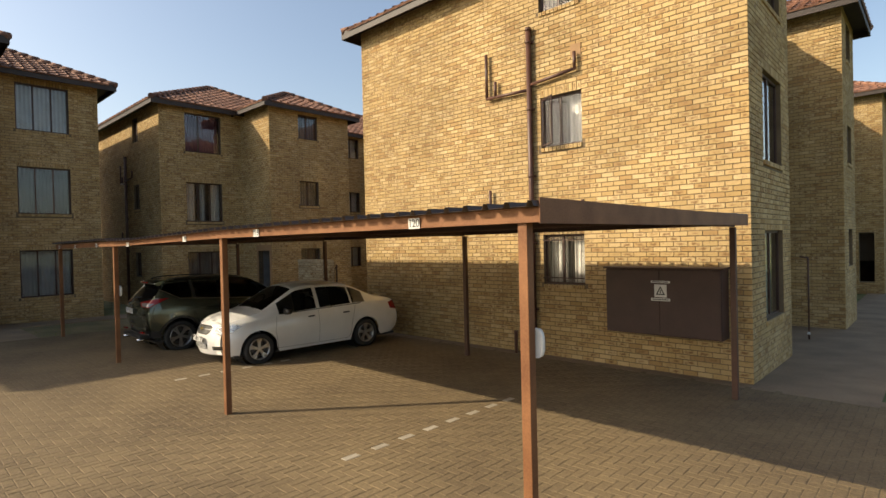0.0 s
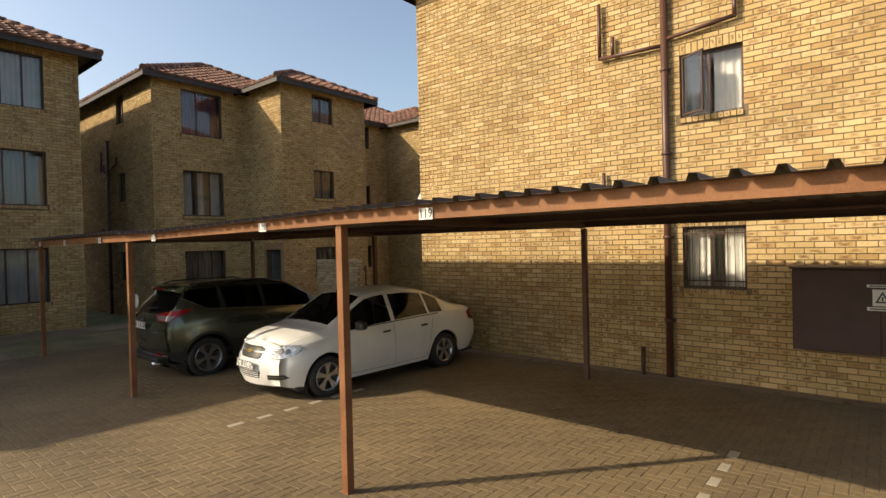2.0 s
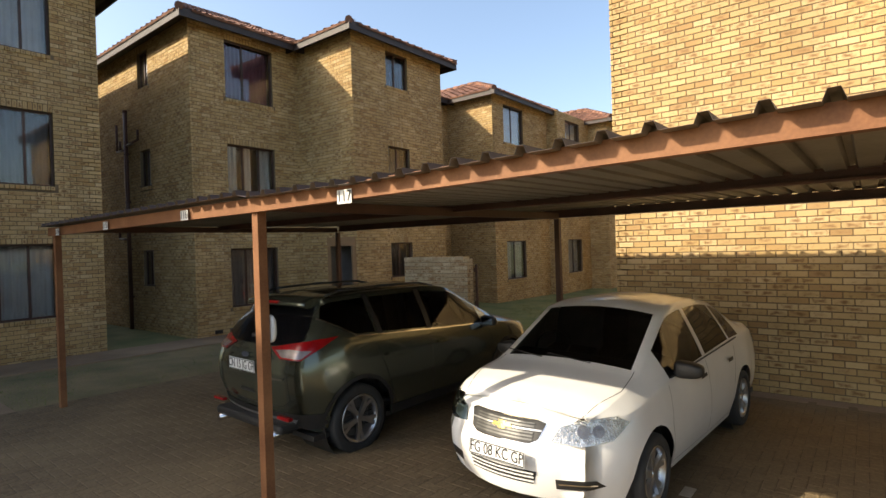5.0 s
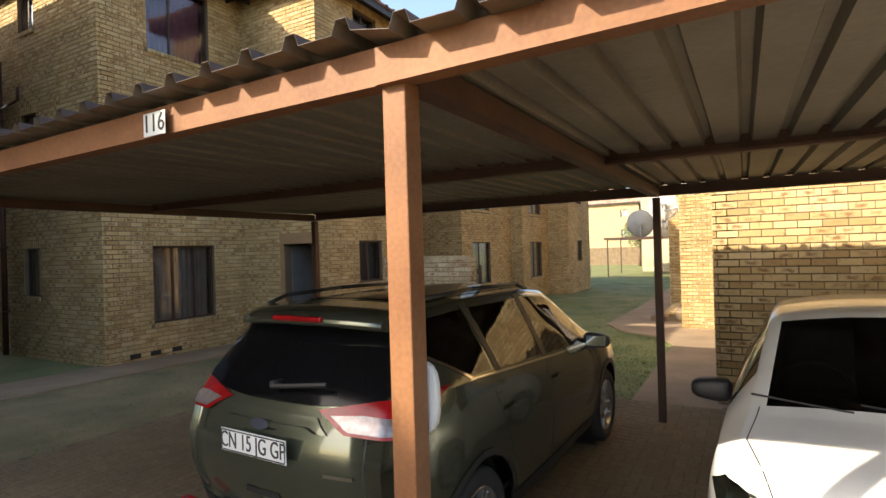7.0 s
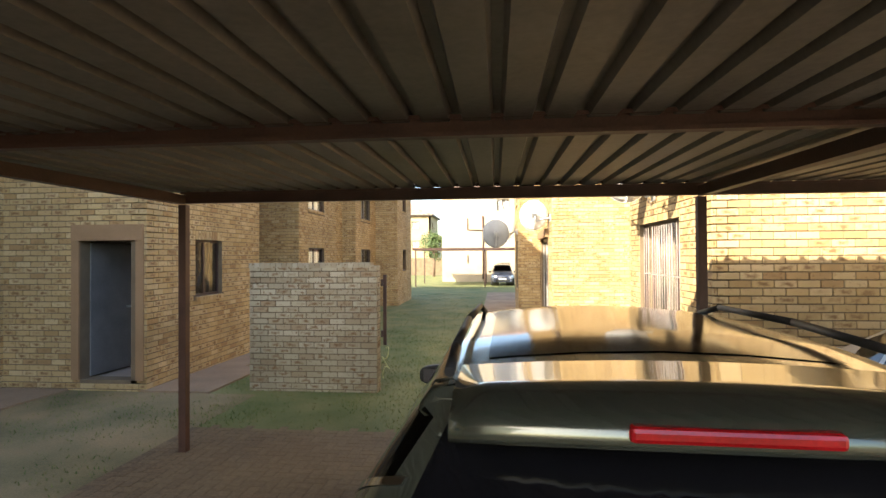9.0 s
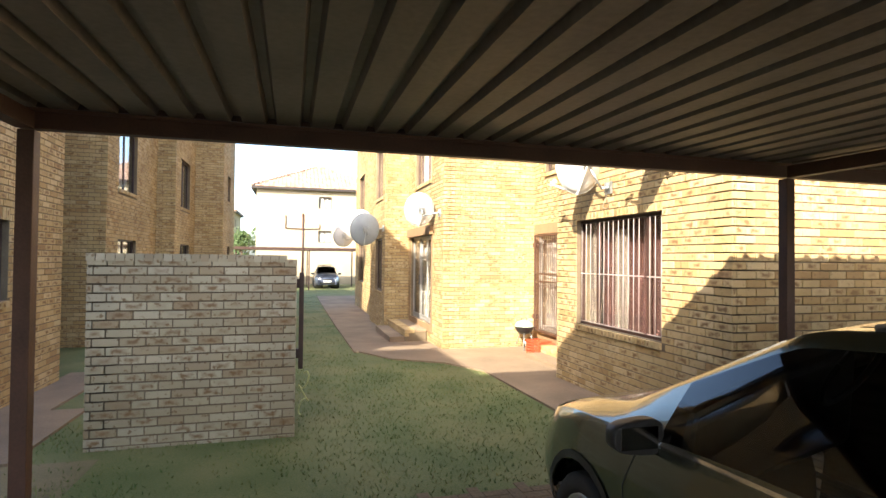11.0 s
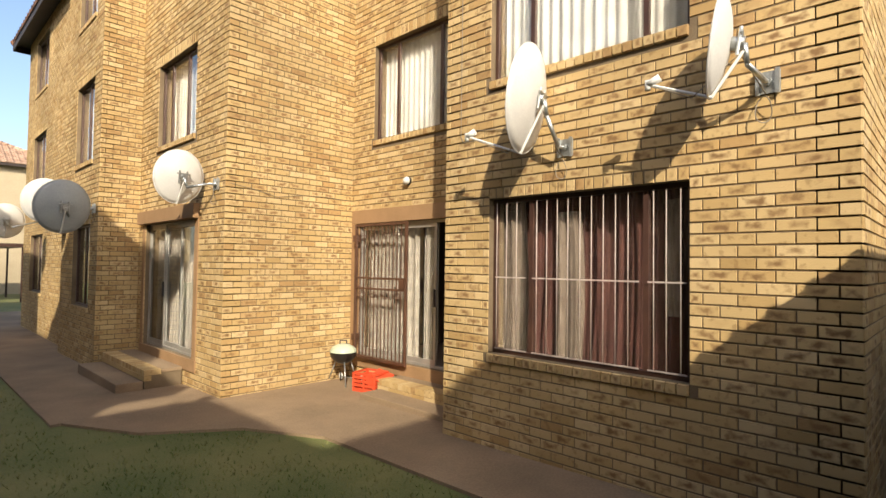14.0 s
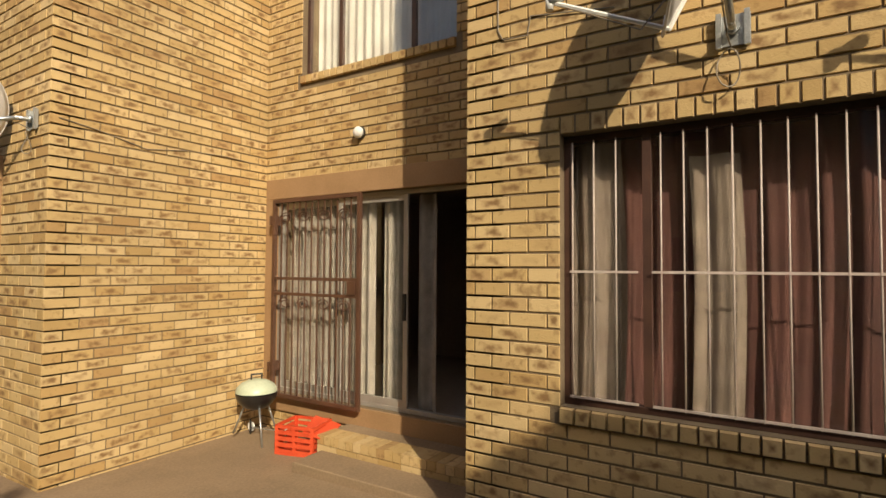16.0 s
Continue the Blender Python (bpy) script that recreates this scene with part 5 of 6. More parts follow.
BLADE = material("grass_blades", (0.06, 0.105, 0.018), (0.22, 0.21, 0.07), 0.85, 1.1, 30, 0.0, per=0.25)


def grow_grass():
    rnd = random.Random(11)
    verts, faces = [], []
    beds = [(-17.9, -12.4, 9.0, 13.6, 420), (-14.35, -12.4, 13.6, 16.1, 420), (-18.3, -14.35, 13.6, 18, 300), (-18.3, -14.35, 18, 34, 90), (-20.05, -17.25, 3.0, 10.5, 170), (-0.55, 2.5, 7.5, 14, 120)]
    for x0, x1, y0, y1, dens in beds:
        for _ in range(int((x1 - x0) * (y1 - y0) * dens)):
            x, y = rnd.uniform(x0, x1), rnd.uniform(y0, y1)
            if -14.4 < x and y < 16.1 and x > np.interp(y, PATIO_Y, PATIO_X) - 0.02 + 0.03 * math.sin(y * 9) and x < -10:
                continue
            bare = noise.noise(Vector((x * 0.7, y * 0.7, 3.1)))
            if bare < -0.12 and rnd.random() < 0.75:
                continue
            h, a = rnd.uniform(0.018, 0.042), rnd.uniform(0, 6.28)
            w = rnd.uniform(0.004, 0.009)
            z = ground_z(y) - 0.03
            dx, dy = math.cos(a) * w, math.sin(a) * w
            lx, ly = rnd.uniform(-0.03, 0.03), rnd.uniform(-0.03, 0.03)
            n0 = len(verts)
            verts += [(x - dx, y - dy, z), (x + dx, y + dy, z), (x + lx, y + ly, z + h)]
            faces.append((n0, n0 + 1, n0 + 2))
    me = bpy.data.meshes.new("grass_blades")
    me.from_pydata(verts, [], faces)
    me.materials.append(BLADE)
    tagged(new("grass", me), "short patchy green lawn with dry spots", "grass", kind="stuff")


grow_grass()

# ---- on the gable ----
PIPE = material("brown_pipe", (0.055, 0.022, 0.014), (0.1, 0.042, 0.026), 0.45, 4, 60, 0.08)


def soil_pipe(name, x, y, top, branches, label):
    t = thing(name, label, "drain pipe", (x, y, -0.1))
    bm = bmesh.new()
    tube(bm, (0, 0, 0), (0, 0, top + 0.1), 0.055, 14)
    part("riser", bm, PIPE, t)
    bm = bmesh.new()
    tube(bm, (0, 0, top + 0.1), (0, 0, top + 0.17), 0.062, 14)
    part("cowl", bm, PIPE, t)
    for z in np.arange(0.9, top, 1.35):
        bm = bmesh.new()
        tube(bm, (0, 0, z), (0, 0, z + 0.05), 0.064, 14)
        box(bm, -0.085, 0.085, 0.03, 0.06, z, z + 0.05)
        part("pipe_clip", bm, PIPE, t)
    for pts in branches:
        bm = bmesh.new()
        pipe(bm, [Vector((a - x, 0, b + 0.1)) for a, b in pts], 0.032, 10)
        part("branch_pipe", bm, PIPE, t)
    return t


soil_pipe("soil_pipe", -6.05, GY - 0.085, 6.45, [[(-6.05, 5.27), (-7.13, 5.30), (-7.13, 6.25)], [(-6.9, 5.30), (-6.9, 5.62)], [(-6.05, 5.36), (-5.03, 5.46), (-5.03, 5.78)], [(-6.05, 2.72), (-7.1, 2.78), (-7.1, 3.32)], [(-6.05, 2.72), (-4.92, 2.75), (-4.92, 2.98)]], "brown soil pipe with side branches fixed to the brick gable")
soil_pipe("soil_pipe", -24.8, 7.47 - 0.085, 6.05, [[(-24.8, 5.0), (-25.42, 5.02), (-25.42, 5.8)], [(-25.2, 5.02), (-25.2, 5.3)], [(-24.8, 5.1), (-24.0, 5.18), (-24.0, 5.45)], [(-24.8, 2.45), (-25.42, 2.5), (-25.42, 3.0)]], "brown soil pipe on the shaded brick gable")
boxes("patched_wall", [(-5.15, -4.93, GY - 0.017, GY - 0.003, 5.72, 5.95)], PLASTER)["kind"] = "structure"

BOXMAT = material("dark_maroon_sheet", (0.035, 0.014, 0.014), (0.06, 0.026, 0.024), 0.5, 3, 60, 0.06)
cab = thing("meter_cabinet", "dark maroon steel meter cabinet fixed to the brick gable", "electrical cabinet", (-3.39, 9.05, 0))
boxes("cabinet_body", [(-0.94, 0.94, -0.17, 0.2, 0.6, 1.70)], BOXMAT, cab, "", 0.006)
boxes("cabinet_lid", [(-0.97, 0.97, -0.21, 0.2, 1.703, 1.73)], BOXMAT, cab, "", 0.004)
for x0, x1 in ((-0.93, -0.005), (0.005, 0.93)):
    boxes("cabinet_door", [(x0, x1, -0.19, -0.173, 0.62, 1.69)], BOXMAT, cab, "", 0.004)
boxes("cabinet_latch", [(-0.04, 0.04, -0.205, -0.192, 1.1, 1.13)], BOXMAT, cab)
sign = thing("warning_sign", "small white warning sign with a black triangle on the meter cabinet", "sign", (-3.37, 8.855, 1.35))
boxes("sign_board", [(-0.10, 0.10, -0.004, 0, -0.11, 0.10)], WHITE, sign)
boxes("caption_plate", [(-0.155, 0.155, -0.004, 0, 0.125, 0.16)], WHITE, sign)
boxes("caption_plate", [(-0.155, 0.155, -0.004, 0, -0.17, -0.125)], WHITE, sign)
bm = bmesh.new()
tri = [(-0.075, -0.07), (0.075, -0.07), (0.0, 0.075)]
inn = [(-0.045, -0.052), (0.045, -0.052), (0.0, 0.04)]
o = [bm.verts.new((a, -0.0055, b)) for a, b in tri]
i2 = [bm.verts.new((a, -0.0055, b)) for a, b in inn]
for k in range(3):
    bm.faces.new((o[k], o[(k + 1) % 3], i2[(k + 1) % 3], i2[k]))
part("triangle_border", bm, PLATE_INK, sign)
boxes("caption_bar", [(-0.13, 0.13, -0.0052, -0.0042, 0.136, 0.15)], PLATE_INK, sign)
boxes("caption_bar", [(-0.13, 0.13, -0.0052, -0.0042, -0.155, -0.14)], PLATE_INK, sign)
boxes("bolt_symbol", [(-0.008, 0.008, -0.0065, -0.0045, -0.045, 0.01)], PLATE_INK, sign)
stub = thing("pipe_stub", "short dark pipe stub standing by the gable foot", "pipe", (-6.45, 9.1, ground_z(9.1)))
bm = bmesh.new()
tube(bm, (0, 0, 0), (0, 0, 0.42), 0.035, 12)
tube(bm, (0, 0, 0.42), (0, 0, 0.45), 0.042, 12)
part("stub", bm, PIPE, stub)

tap = thing("standpipe", "thin brown standpipe with a white tap by the wall", "standpipe", (-2.19, 14.5, ground_z(14.5)))
bm = bmesh.new()
pipe(bm, [Vector((0, 0, 0)), Vector((0, 0, 1.85)), Vector((-0.16, 0, 1.88))], 0.018, 8)
part("upright", bm, PIPE, tap)
boxes("tap_head", [(-0.02, 0.03, -0.09, -0.02, 0.12, 0.17)], WHITE, tap, "", 0.008)

# the open sash of the upper gable window
sash = thing("open_sash", "open brown steel window sash on the gable", "window sash", (-5.8, GY - 0.02, 4.1), -32)
boxes("sash_frame", [(0, 0.42, -0.012, 0.012, 0, 0.03), (0, 0.42, -0.012, 0.012, 0.9, 0.93), (0, 0.03, -0.012, 0.012, 0.03, 0.9), (0.39, 0.42, -0.012, 0.012, 0.03, 0.9)], DARKSTEEL, sash)
boxes("pane", [(0.03, 0.39, -0.003, 0.003, 0.03, 0.9)], GLASS, sash)

gable_bars = thing("burglar_bars", "thin dark steel burglar bars across the small gable window", "burglar bars", (-5.84, GY - 0.035, 1.35))
for i in range(9):
    bm = bmesh.new()
    tube(bm, (0.05 + 0.1 * i, 0, -0.02), (0.05 + 0.1 * i, 0, 1.06), 0.005, 6)
    part("bar", bm, DARKSTEEL, gable_bars)
for z in (0.12, 0.86):
    boxes("flat_rail", [(0.0, 0.9, -0.004, 0.004, z, z + 0.02)], DARKSTEEL, gable_bars)

# ---- carport numbers and post shields ----
for x, n in ((-3.18, "120"), (-5.93, "119"), (-8.16, "118"), (-10.88, "117"), (-13.02, "116"), (-14.9, "115"), (-16.6, "114")):
    y = front(x) - 0.0735
    z = (2.372 if x > -12 else 2.35) + sag(x)
    s = thing("bay_number", "white painted plate with the bay number " + n + " on the beam", "number sign", (x, y, z), -1.2, "bay numbers of the carport")
    boxes("plate_board", [(-0.068, 0.068, -0.003, 0, -0.042, 0.045)], WHITE, s, "", 0.002)
    writing("bay_digits", n, 0.09, PLATE_INK, s, Matrix.Translation((0, -0.0045, 0.002)) @ pose(0, 0, 0, 90, 0, 0), 0.0008, 1.05)
for x, z in ((-2.07, 1.5), (-11.97, 1.42)):
    y = front(x) + 0.045
    sh2 = thing("post_shield", "white oval plastic holder tied to the carport post", "plastic holder", (x + (0.005 if x < -5 else -0.018), y, z))
    bm = bmesh.new()
    n = 20
    a = [[bm.verts.new((r * 0.062 * math.copysign(abs(math.cos(t)) ** 0.7, math.cos(t)), d, r * 0.105 * math.copysign(abs(math.sin(t)) ** 0.7, math.sin(t)))) for t in np.linspace(0, 2 * math.pi, n + 1)[:-1]] for r, d in ((1.0, 0.0), (1.0, 0.03), (0.82, 0.045), (0.7, 0.03))]
    for p, q in zip(a, a[1:]):
        for i in range(n):
            bm.faces.new((p[i], p[(i + 1) % n], q[(i + 1) % n], q[i])).smooth = True
    bm.faces.new(a[-1])
    bm.faces.new(a[0][::-1])
    part("holder", bm, WHITE, sh2)

# ---- satellite dishes ----
DISH = material("dish_paint", (0.55, 0.54, 0.52), (0.68, 0.67, 0.64), 0.5, 3, 60, 0.03)
DISH_GREY = material("grey_dish_paint", (0.27, 0.29, 0.29), (0.38, 0.4, 0.4), 0.5, 3, 60, 0.03)
GALV = material("galvanised", (0.36, 0.38, 0.38), (0.55, 0.57, 0.57), 0.35, 12, 90, 0.05, metal=0.8)
WIRE = material("cable", (0.16, 0.13, 0.09), (0.25, 0.21, 0.15), 0.6, 8, 90, 0.0)


def cable(name, pts, parent=None, r=0.004, mat=None):
    bm = bmesh.new()
    for p, q in zip(pts, pts[1:]):
        tube(bm, p, q, r, 5)
    return part(name, bm, mat or WIRE, parent)


def dish(at, foot, size, mat, label, az=95, el=9):
    """at: the middle of the dish; foot: the wall plate on a wall that faces -x."""
    d = thing("satellite_dish", label, "satellite dish", foot, group="satellite dishes on the house")
    c = Vector(at) - Vector(foot)
    n = Vector((math.cos(radians(az)) * math.cos(radians(el)), math.sin(radians(az)) * math.cos(radians(el)), math.sin(radians(el))))
    rot = n.to_track_quat("Z", "Y")
    bm = bmesh.new()
    rings, k = [], 40
    rr = size / 2
    for r in np.linspace(0.0, 1.0, 9):
        depth = 0.09 * size / 0.8 * (r * r - 1) 
        rings.append([bm.verts.new(c + rot @ Vector((rr * r * math.cos(t) * 0.92, rr * r * math.sin(t), depth))) for t in np.linspace(0, 2 * math.pi, k + 1)[:-1]] if r > 0 else [bm.verts.new(c + rot @ Vector((0, 0, depth)))])
    for i in range(k):
        bm.faces.new((rings[0][0], rings[1][i], rings[1][(i + 1) % k])).smooth = True
    for p, q in zip(rings[1:], rings[2:]):
        for i in range(k):
            bm.faces.new((p[i], q[i], q[(i + 1) % k], p[(i + 1) % k])).smooth = True
    ob = part("reflector", bm, mat, d)
    md = ob.modifiers.new("sheet", "SOLIDIFY")
    md.thickness = 0.004
    bm = bmesh.new()
    rim = rings and [c + rot @ Vector((rr * math.cos(t) * 0.92, rr * math.sin(t), 0)) for t in np.linspace(0, 2 * math.pi, 33)]
    for p, q in zip(rim, rim[1:]):
        tube(bm, p, q, 0.007, 6, caps=False)
    part("rim", bm, mat, d)
    back = c - n * 0.16
    bm = bmesh.new()
    for sx in (-0.05, 0.05):
        o2 = rot @ Vector((sx, 0, 0))
        tube(bm, back + o2 + rot @ Vector((0, 0.09, 0.03)), back + o2 + rot @ Vector((0, -0.09, 0.03)), 0.012, 6)
    tube(bm, back, back + n * 0.09, 0.045, 10)
    tube(bm, back + rot @ Vector((-0.09, 0.05, 0.02)), back + rot @ Vector((0.09, 0.05, 0.02)), 0.01, 6)
    part("bracket", bm, GALV, d)
    bm = bmesh.new()
    knee = Vector((back.x * 0.8, back.y * 0.75, back.z - 0.16))
    pipe(bm, [Vector((0, 0, 0)), Vector((-0.12, 0, -0.01)), Vector((back.x * 0.9, back.y * 0.9, back.z - 0.13)), back], 0.018, 8)
    part("mast", bm, GALV, d)
    bm = bmesh.new()
    low = c + rot @ Vector((0, -rr * 0.98, 0.0))
    horn = c + rot @ Vector((0, -rr * 0.75, rr * 1.15))
    pipe(bm, [back + rot @ Vector((0, -0.05, 0)), c + rot @ Vector((0, -rr * 1.0, -0.02)), horn], 0.011, 6)
    part("arm", bm, WHITE, d)
    bm = bmesh.new()
    tube(bm, horn, horn + (c - horn).normalized() * 0.09, 0.025, 10, 0.03)
    tube(bm, horn + Vector((0, 0, 0.03)), horn - Vector((0, 0, 0.04)), 0.02, 8)
    part("receiver_horn", bm, WHITE, d)
    bm = bmesh.new()
    box(bm, -0.008, 0.0, -0.075, 0.075, -0.075, 0.075)
    for sy in (-1, 1):
        box(bm, -0.03, -0.008, sy * 0.06 - 0.012, sy * 0.06 + 0.012, -0.085, 0.085)
    tube(bm, (-0.02, 0, 0), (-0.045, 0, 0), 0.03, 12)
    part("wall_plate", bm, GALV, d)
    cable("loose_cable", [Vector((-0.04 + 0.02 * math.sin(t * 2), 0.05 * math.sin(t) + 0.02, -0.19 + 0.09 * math.cos(t))) for t in np.linspace(0, 11, 34)], d)
    cable("signal_cable", [horn, c + rot @ Vector((0.01, -rr * 1.02, 0.1)), back + Vector((0, 0.03, -0.06)), Vector((-0.09, 0.02, -0.05)), Vector((-0.02, 0.01, -0.08))], d)
    return d


dish((-11.80, 11.52, 3.08), (-11.466, 11.34, 2.69), 0.93, DISH, "large white satellite dish on a bracket beside the upper window", 104)
dish((-11.83, 9.98, 3.12), (-11.466, 9.77, 2.91), 0.70, DISH, "white satellite dish on a wall plate near the house corner", 102)
dish((-12.85, 16.6, 2.81), (-12.466, 16.25, 2.72), 0.74, DISH, "white satellite dish above the sliding door")
dish((-13.78, 18.75, 2.46), (-13.116, 19.8, 2.55), 0.82, DISH_GREY, "grey satellite dish on the next bay")
dish((-13.54, 21.6, 2.79), (-13.116, 22.0, 2.75), 0.85, DISH, "white satellite dish on the bay wall")
dish((-13.79, 24.6, 2.52), (-12.916, 24.9, 2.6), 0.8, DISH, "white satellite dish on the far bay")
cable("wall_cable", [Vector((-11.468, 12.59, 8.0)), Vector((-11.468, 12.59, 2.98)), Vector((-11.468, 12.56, 2.92)), Vector((-11.468, 12.4, 2.91)), Vector((-11.468, 12.38, 3.02)), Vector((-11.468, 11.9, 2.95))])["kind"] = "structure"
cable("wall_cable", [Vector((-12.4, 15.984, 2.72)), Vector((-12.1, 15.984, 2.68)), Vector((-11.7, 15.984, 2.60)), Vector((-11.3, 15.984, 2.66)), Vector((-10.9, 15.984, 2.68)), Vector((-10.37, 15.984, 2.66))])["kind"] = "structure"

# ---- the recessed door ----
ALU = material("aluminium_frame", (0.34, 0.32, 0.29), (0.46, 0.44, 0.4), 0.4, 4, 60, 0.03, metal=0.5)
LACE = material("lace_curtain", (0.16, 0.14, 0.115), (0.28, 0.25, 0.215), 0.9, 8, 120, 0.2)


def slab_on(name, face_x, items, mat):
    ob = boxes(name, [(face_x - a, face_x - b, y0, y1, z0, z1) for a, b, y0, y1, z0, z1 in items], mat, None, "", 0.004)
    return tagged(ob, kind="structure")


slab_on("door_surround", -10.35, [(0.022, -0.2, 12.97, 16.0 - 0.03, 2.283, 2.5), (0.022, -0.2, 15.86, 15.97, 0.2, 2.28), (0.03, -0.2, 12.97, 15.97, 0.02, 0.197)], PLASTER)
slab_on("door_surround", -12.45, [(0.10, -0.2, 16.85, 19.4, 2.283, 2.5), (0.022, -0.2, 16.86, 16.99, 0.2, 2.28), (0.022, -0.2, 19.22, 19.34, 0.2, 2.28), (0.03, -0.2, 16.85, 19.35, 0.02, 0.197)], PLASTER)


def sliding_door(name, x, y0, y1, z0, z1, stiles, label, curtains, opened=None):
    d = thing(name, label, "sliding door", (x, y0, z0))
    W, H = y1 - y0, z1 - z0
    boxes("door_frame", [(0, 0.06, 0, W, -0.0, 0.04), (0, 0.06, 0, W, H - 0.04, H), (0, 0.06, 0, 0.04, 0.04, H - 0.04), (0, 0.06, W - 0.04, W, 0.04, H - 0.04)], ALU, d, "", 0.003)
    for s0, s1, off in stiles:
        p = boxes("door_leaf", [(off, off + 0.025, s0, s0 + 0.05, 0.04, H - 0.04), (off, off + 0.025, s1 - 0.05, s1, 0.04, H - 0.04), (off, off + 0.025, s0 + 0.05, s1 - 0.05, 0.04, 0.11), (off, off + 0.025, s0 + 0.05, s1 - 0.05, H - 0.1, H - 0.04)], ALU, d, "", 0.002)
        g = boxes("pane", [(off + 0.01, off + 0.015, s0 + 0.05, s1 - 0.05, 0.11, H - 0.1)], GLASS, p)
        g.visible_shadow = False
        boxes("pull_handle", [(off - 0.03, off - 0.0, s0 + 0.01, s0 + 0.04, 0.85, 1.1)], TRIM, p, "", 0.004)
    for c0, c1, m in curtains:
        bm = bmesh.new()
        pts = [(0.14 + 0.03 * math.sin(y * 48 + math.sin(y * 9)), y) for y in np.arange(c0, c1, 0.018)]
        col = [[bm.verts.new((a, b, z)) for z in (0.02, H - 0.04)] for a, b in pts]
        for p, q in zip(col, col[1:]):
            bm.faces.new((p[0], q[0], q[1], p[1])).smooth = True
        part("curtain", bm, m, d)
    bm = bmesh.new()
    box(bm, 0.2, 3.2, -0.6, W + 0.2, -0.05, H + 0.3)
    bm.faces.ensure_lookup_table()
    bmesh.ops.delete(bm, geom=[bm.faces[5]], context="FACES_ONLY")
    part("room_lining", bm, INSIDE, d)
    return d


sliding_door("sliding_door", -10.29, 13.0, 15.86, 0.2, 2.28, [(1.1, 1.98, 0.005), (1.95, 2.82, 0.033)], "half-open aluminium sliding door behind a security gate, with lace curtains", [(0.85, 1.1, LACE), (1.16, 1.5, LACE), (1.6, 2.8, LACE)])
sliding_door("sliding_door", -12.39, 17.0, 19.2, 0.2, 2.28, [(0.03, 0.75, 0.005), (0.72, 1.46, 0.033), (1.43, 2.17, 0.005)], "closed aluminium sliding door with pale curtains", [(0.05, 2.15, LACE)])

gate = thing("security_gate", "brown steel security gate with vertical bars and scrollwork", "security gate", (-10.46, 14.52, 0.19))
GW, GH = 1.22, 2.07
RUST = material("brown_gate_paint", (0.055, 0.025, 0.014), (0.11, 0.05, 0.028), 0.5, 5, 70, 0.1)
boxes("gate_frame", [(-0.02, 0.02, 0, 0.04, 0, GH), (-0.02, 0.02, GW - 0.04, GW, 0, GH), (-0.02, 0.02, 0.04, GW - 0.04, 0, 0.04), (-0.02, 0.02, 0.04, GW - 0.04, GH - 0.04, GH)], RUST, gate, "", 0.004)
for z in (1.06, 1.22):
    boxes("cross_rail", [(-0.015, 0.015, 0.04, GW - 0.04, z, z + 0.03)], RUST, gate)
for i in range(12):
    y = 0.04 + (i + 1) * (GW - 0.08) / 13
    bm = bmesh.new()
    box(bm, -0.006, 0.006, y - 0.006, y + 0.006, 0.04, GH - 0.04)
    part("bar", bm, RUST, gate)
for y0 in (0.2, 0.47, 0.75, 1.02):
    for z0, sgn in ((0.98, 1), (1.87, 1)):
        bm = bmesh.new()
        pts = [Vector((-0.012, y0 + 0.09 * math.cos(t) * (1 - t / 14), z0 + sgn * 0.06 * math.sin(t) * (1 - t / 14))) for t in np.linspace(0, 8.5, 26)]
        for p, q in zip(pts, pts[1:]):
            tube(bm, p, q, 0.006, 5, caps=False)
        bmesh.ops.remove_doubles(bm, verts=bm.verts[:], dist=0.004)
        part("scroll", bm, RUST, gate)
boxes("lock_box", [(-0.03, 0.03, 0.05, 0.15, 1.09, 1.22)], RUST, gate, "", 0.003)
for z in (0.25, 1.8):
    boxes("hinge", [(-0.025, 0.1, GW, GW + 0.04, z, z + 0.1)], RUST, gate)

lamp = thing("wall_lamp", "small round white bulkhead lamp above the door", "wall lamp", (-10.364, 14.62, 2.86))
bm = bmesh.new()
tube(bm, (0, 0, 0), (-0.03, 0, 0), 0.062, 20)
part("lamp_base", bm, TRIM, lamp)
bm = bmesh.new()
bmesh.ops.create_uvsphere(bm, u_segments=20, v_segments=12, radius=0.058, matrix=Matrix.Translation((-0.04, 0, 0)) @ Matrix.Diagonal((0.8, 1, 1, 1)))
for f in bm.faces:
    f.smooth = True
part("lamp_globe", bm, WHITE, lamp)

# steps
def brick_step(name, x0, x1, y0, y1, top, label):
    st = thing(name, label, "step", (x1, y0, 0))
    boxes("step_core", [(x0 - x1 + 0.012, 0, 0.012, y1 - y0 - 0.012, -0.3, top - 0.012)], MORTAR, st)
    n = int((y1 - y0) / 0.232)
    for i in range(n):
        a, b = i * (y1 - y0) / n + 0.004, (i + 1) * (y1 - y0) / n - 0.004
        boxes("brick", [(x0 - x1, x0 - x1 + 0.1, a, b, top - 0.155, top - 0.085)], BRICK, st)
    m = int((y1 - y0) / 0.085)
    for i in range(m):
        a, b = i * (y1 - y0) / m + 0.004, (i + 1) * (y1 - y0) / m - 0.004
        boxes("brick", [(x0 - x1, min(0, x0 - x1 + 0.23), a, b, top - 0.078, top)], BRICK, st)
    boxes("tread", [(min(-0.001, x0 - x1 + 0.235), 0, 0.0, y1 - y0, top - 0.05, top - 0.004)], CONCRETE, st)
    return st


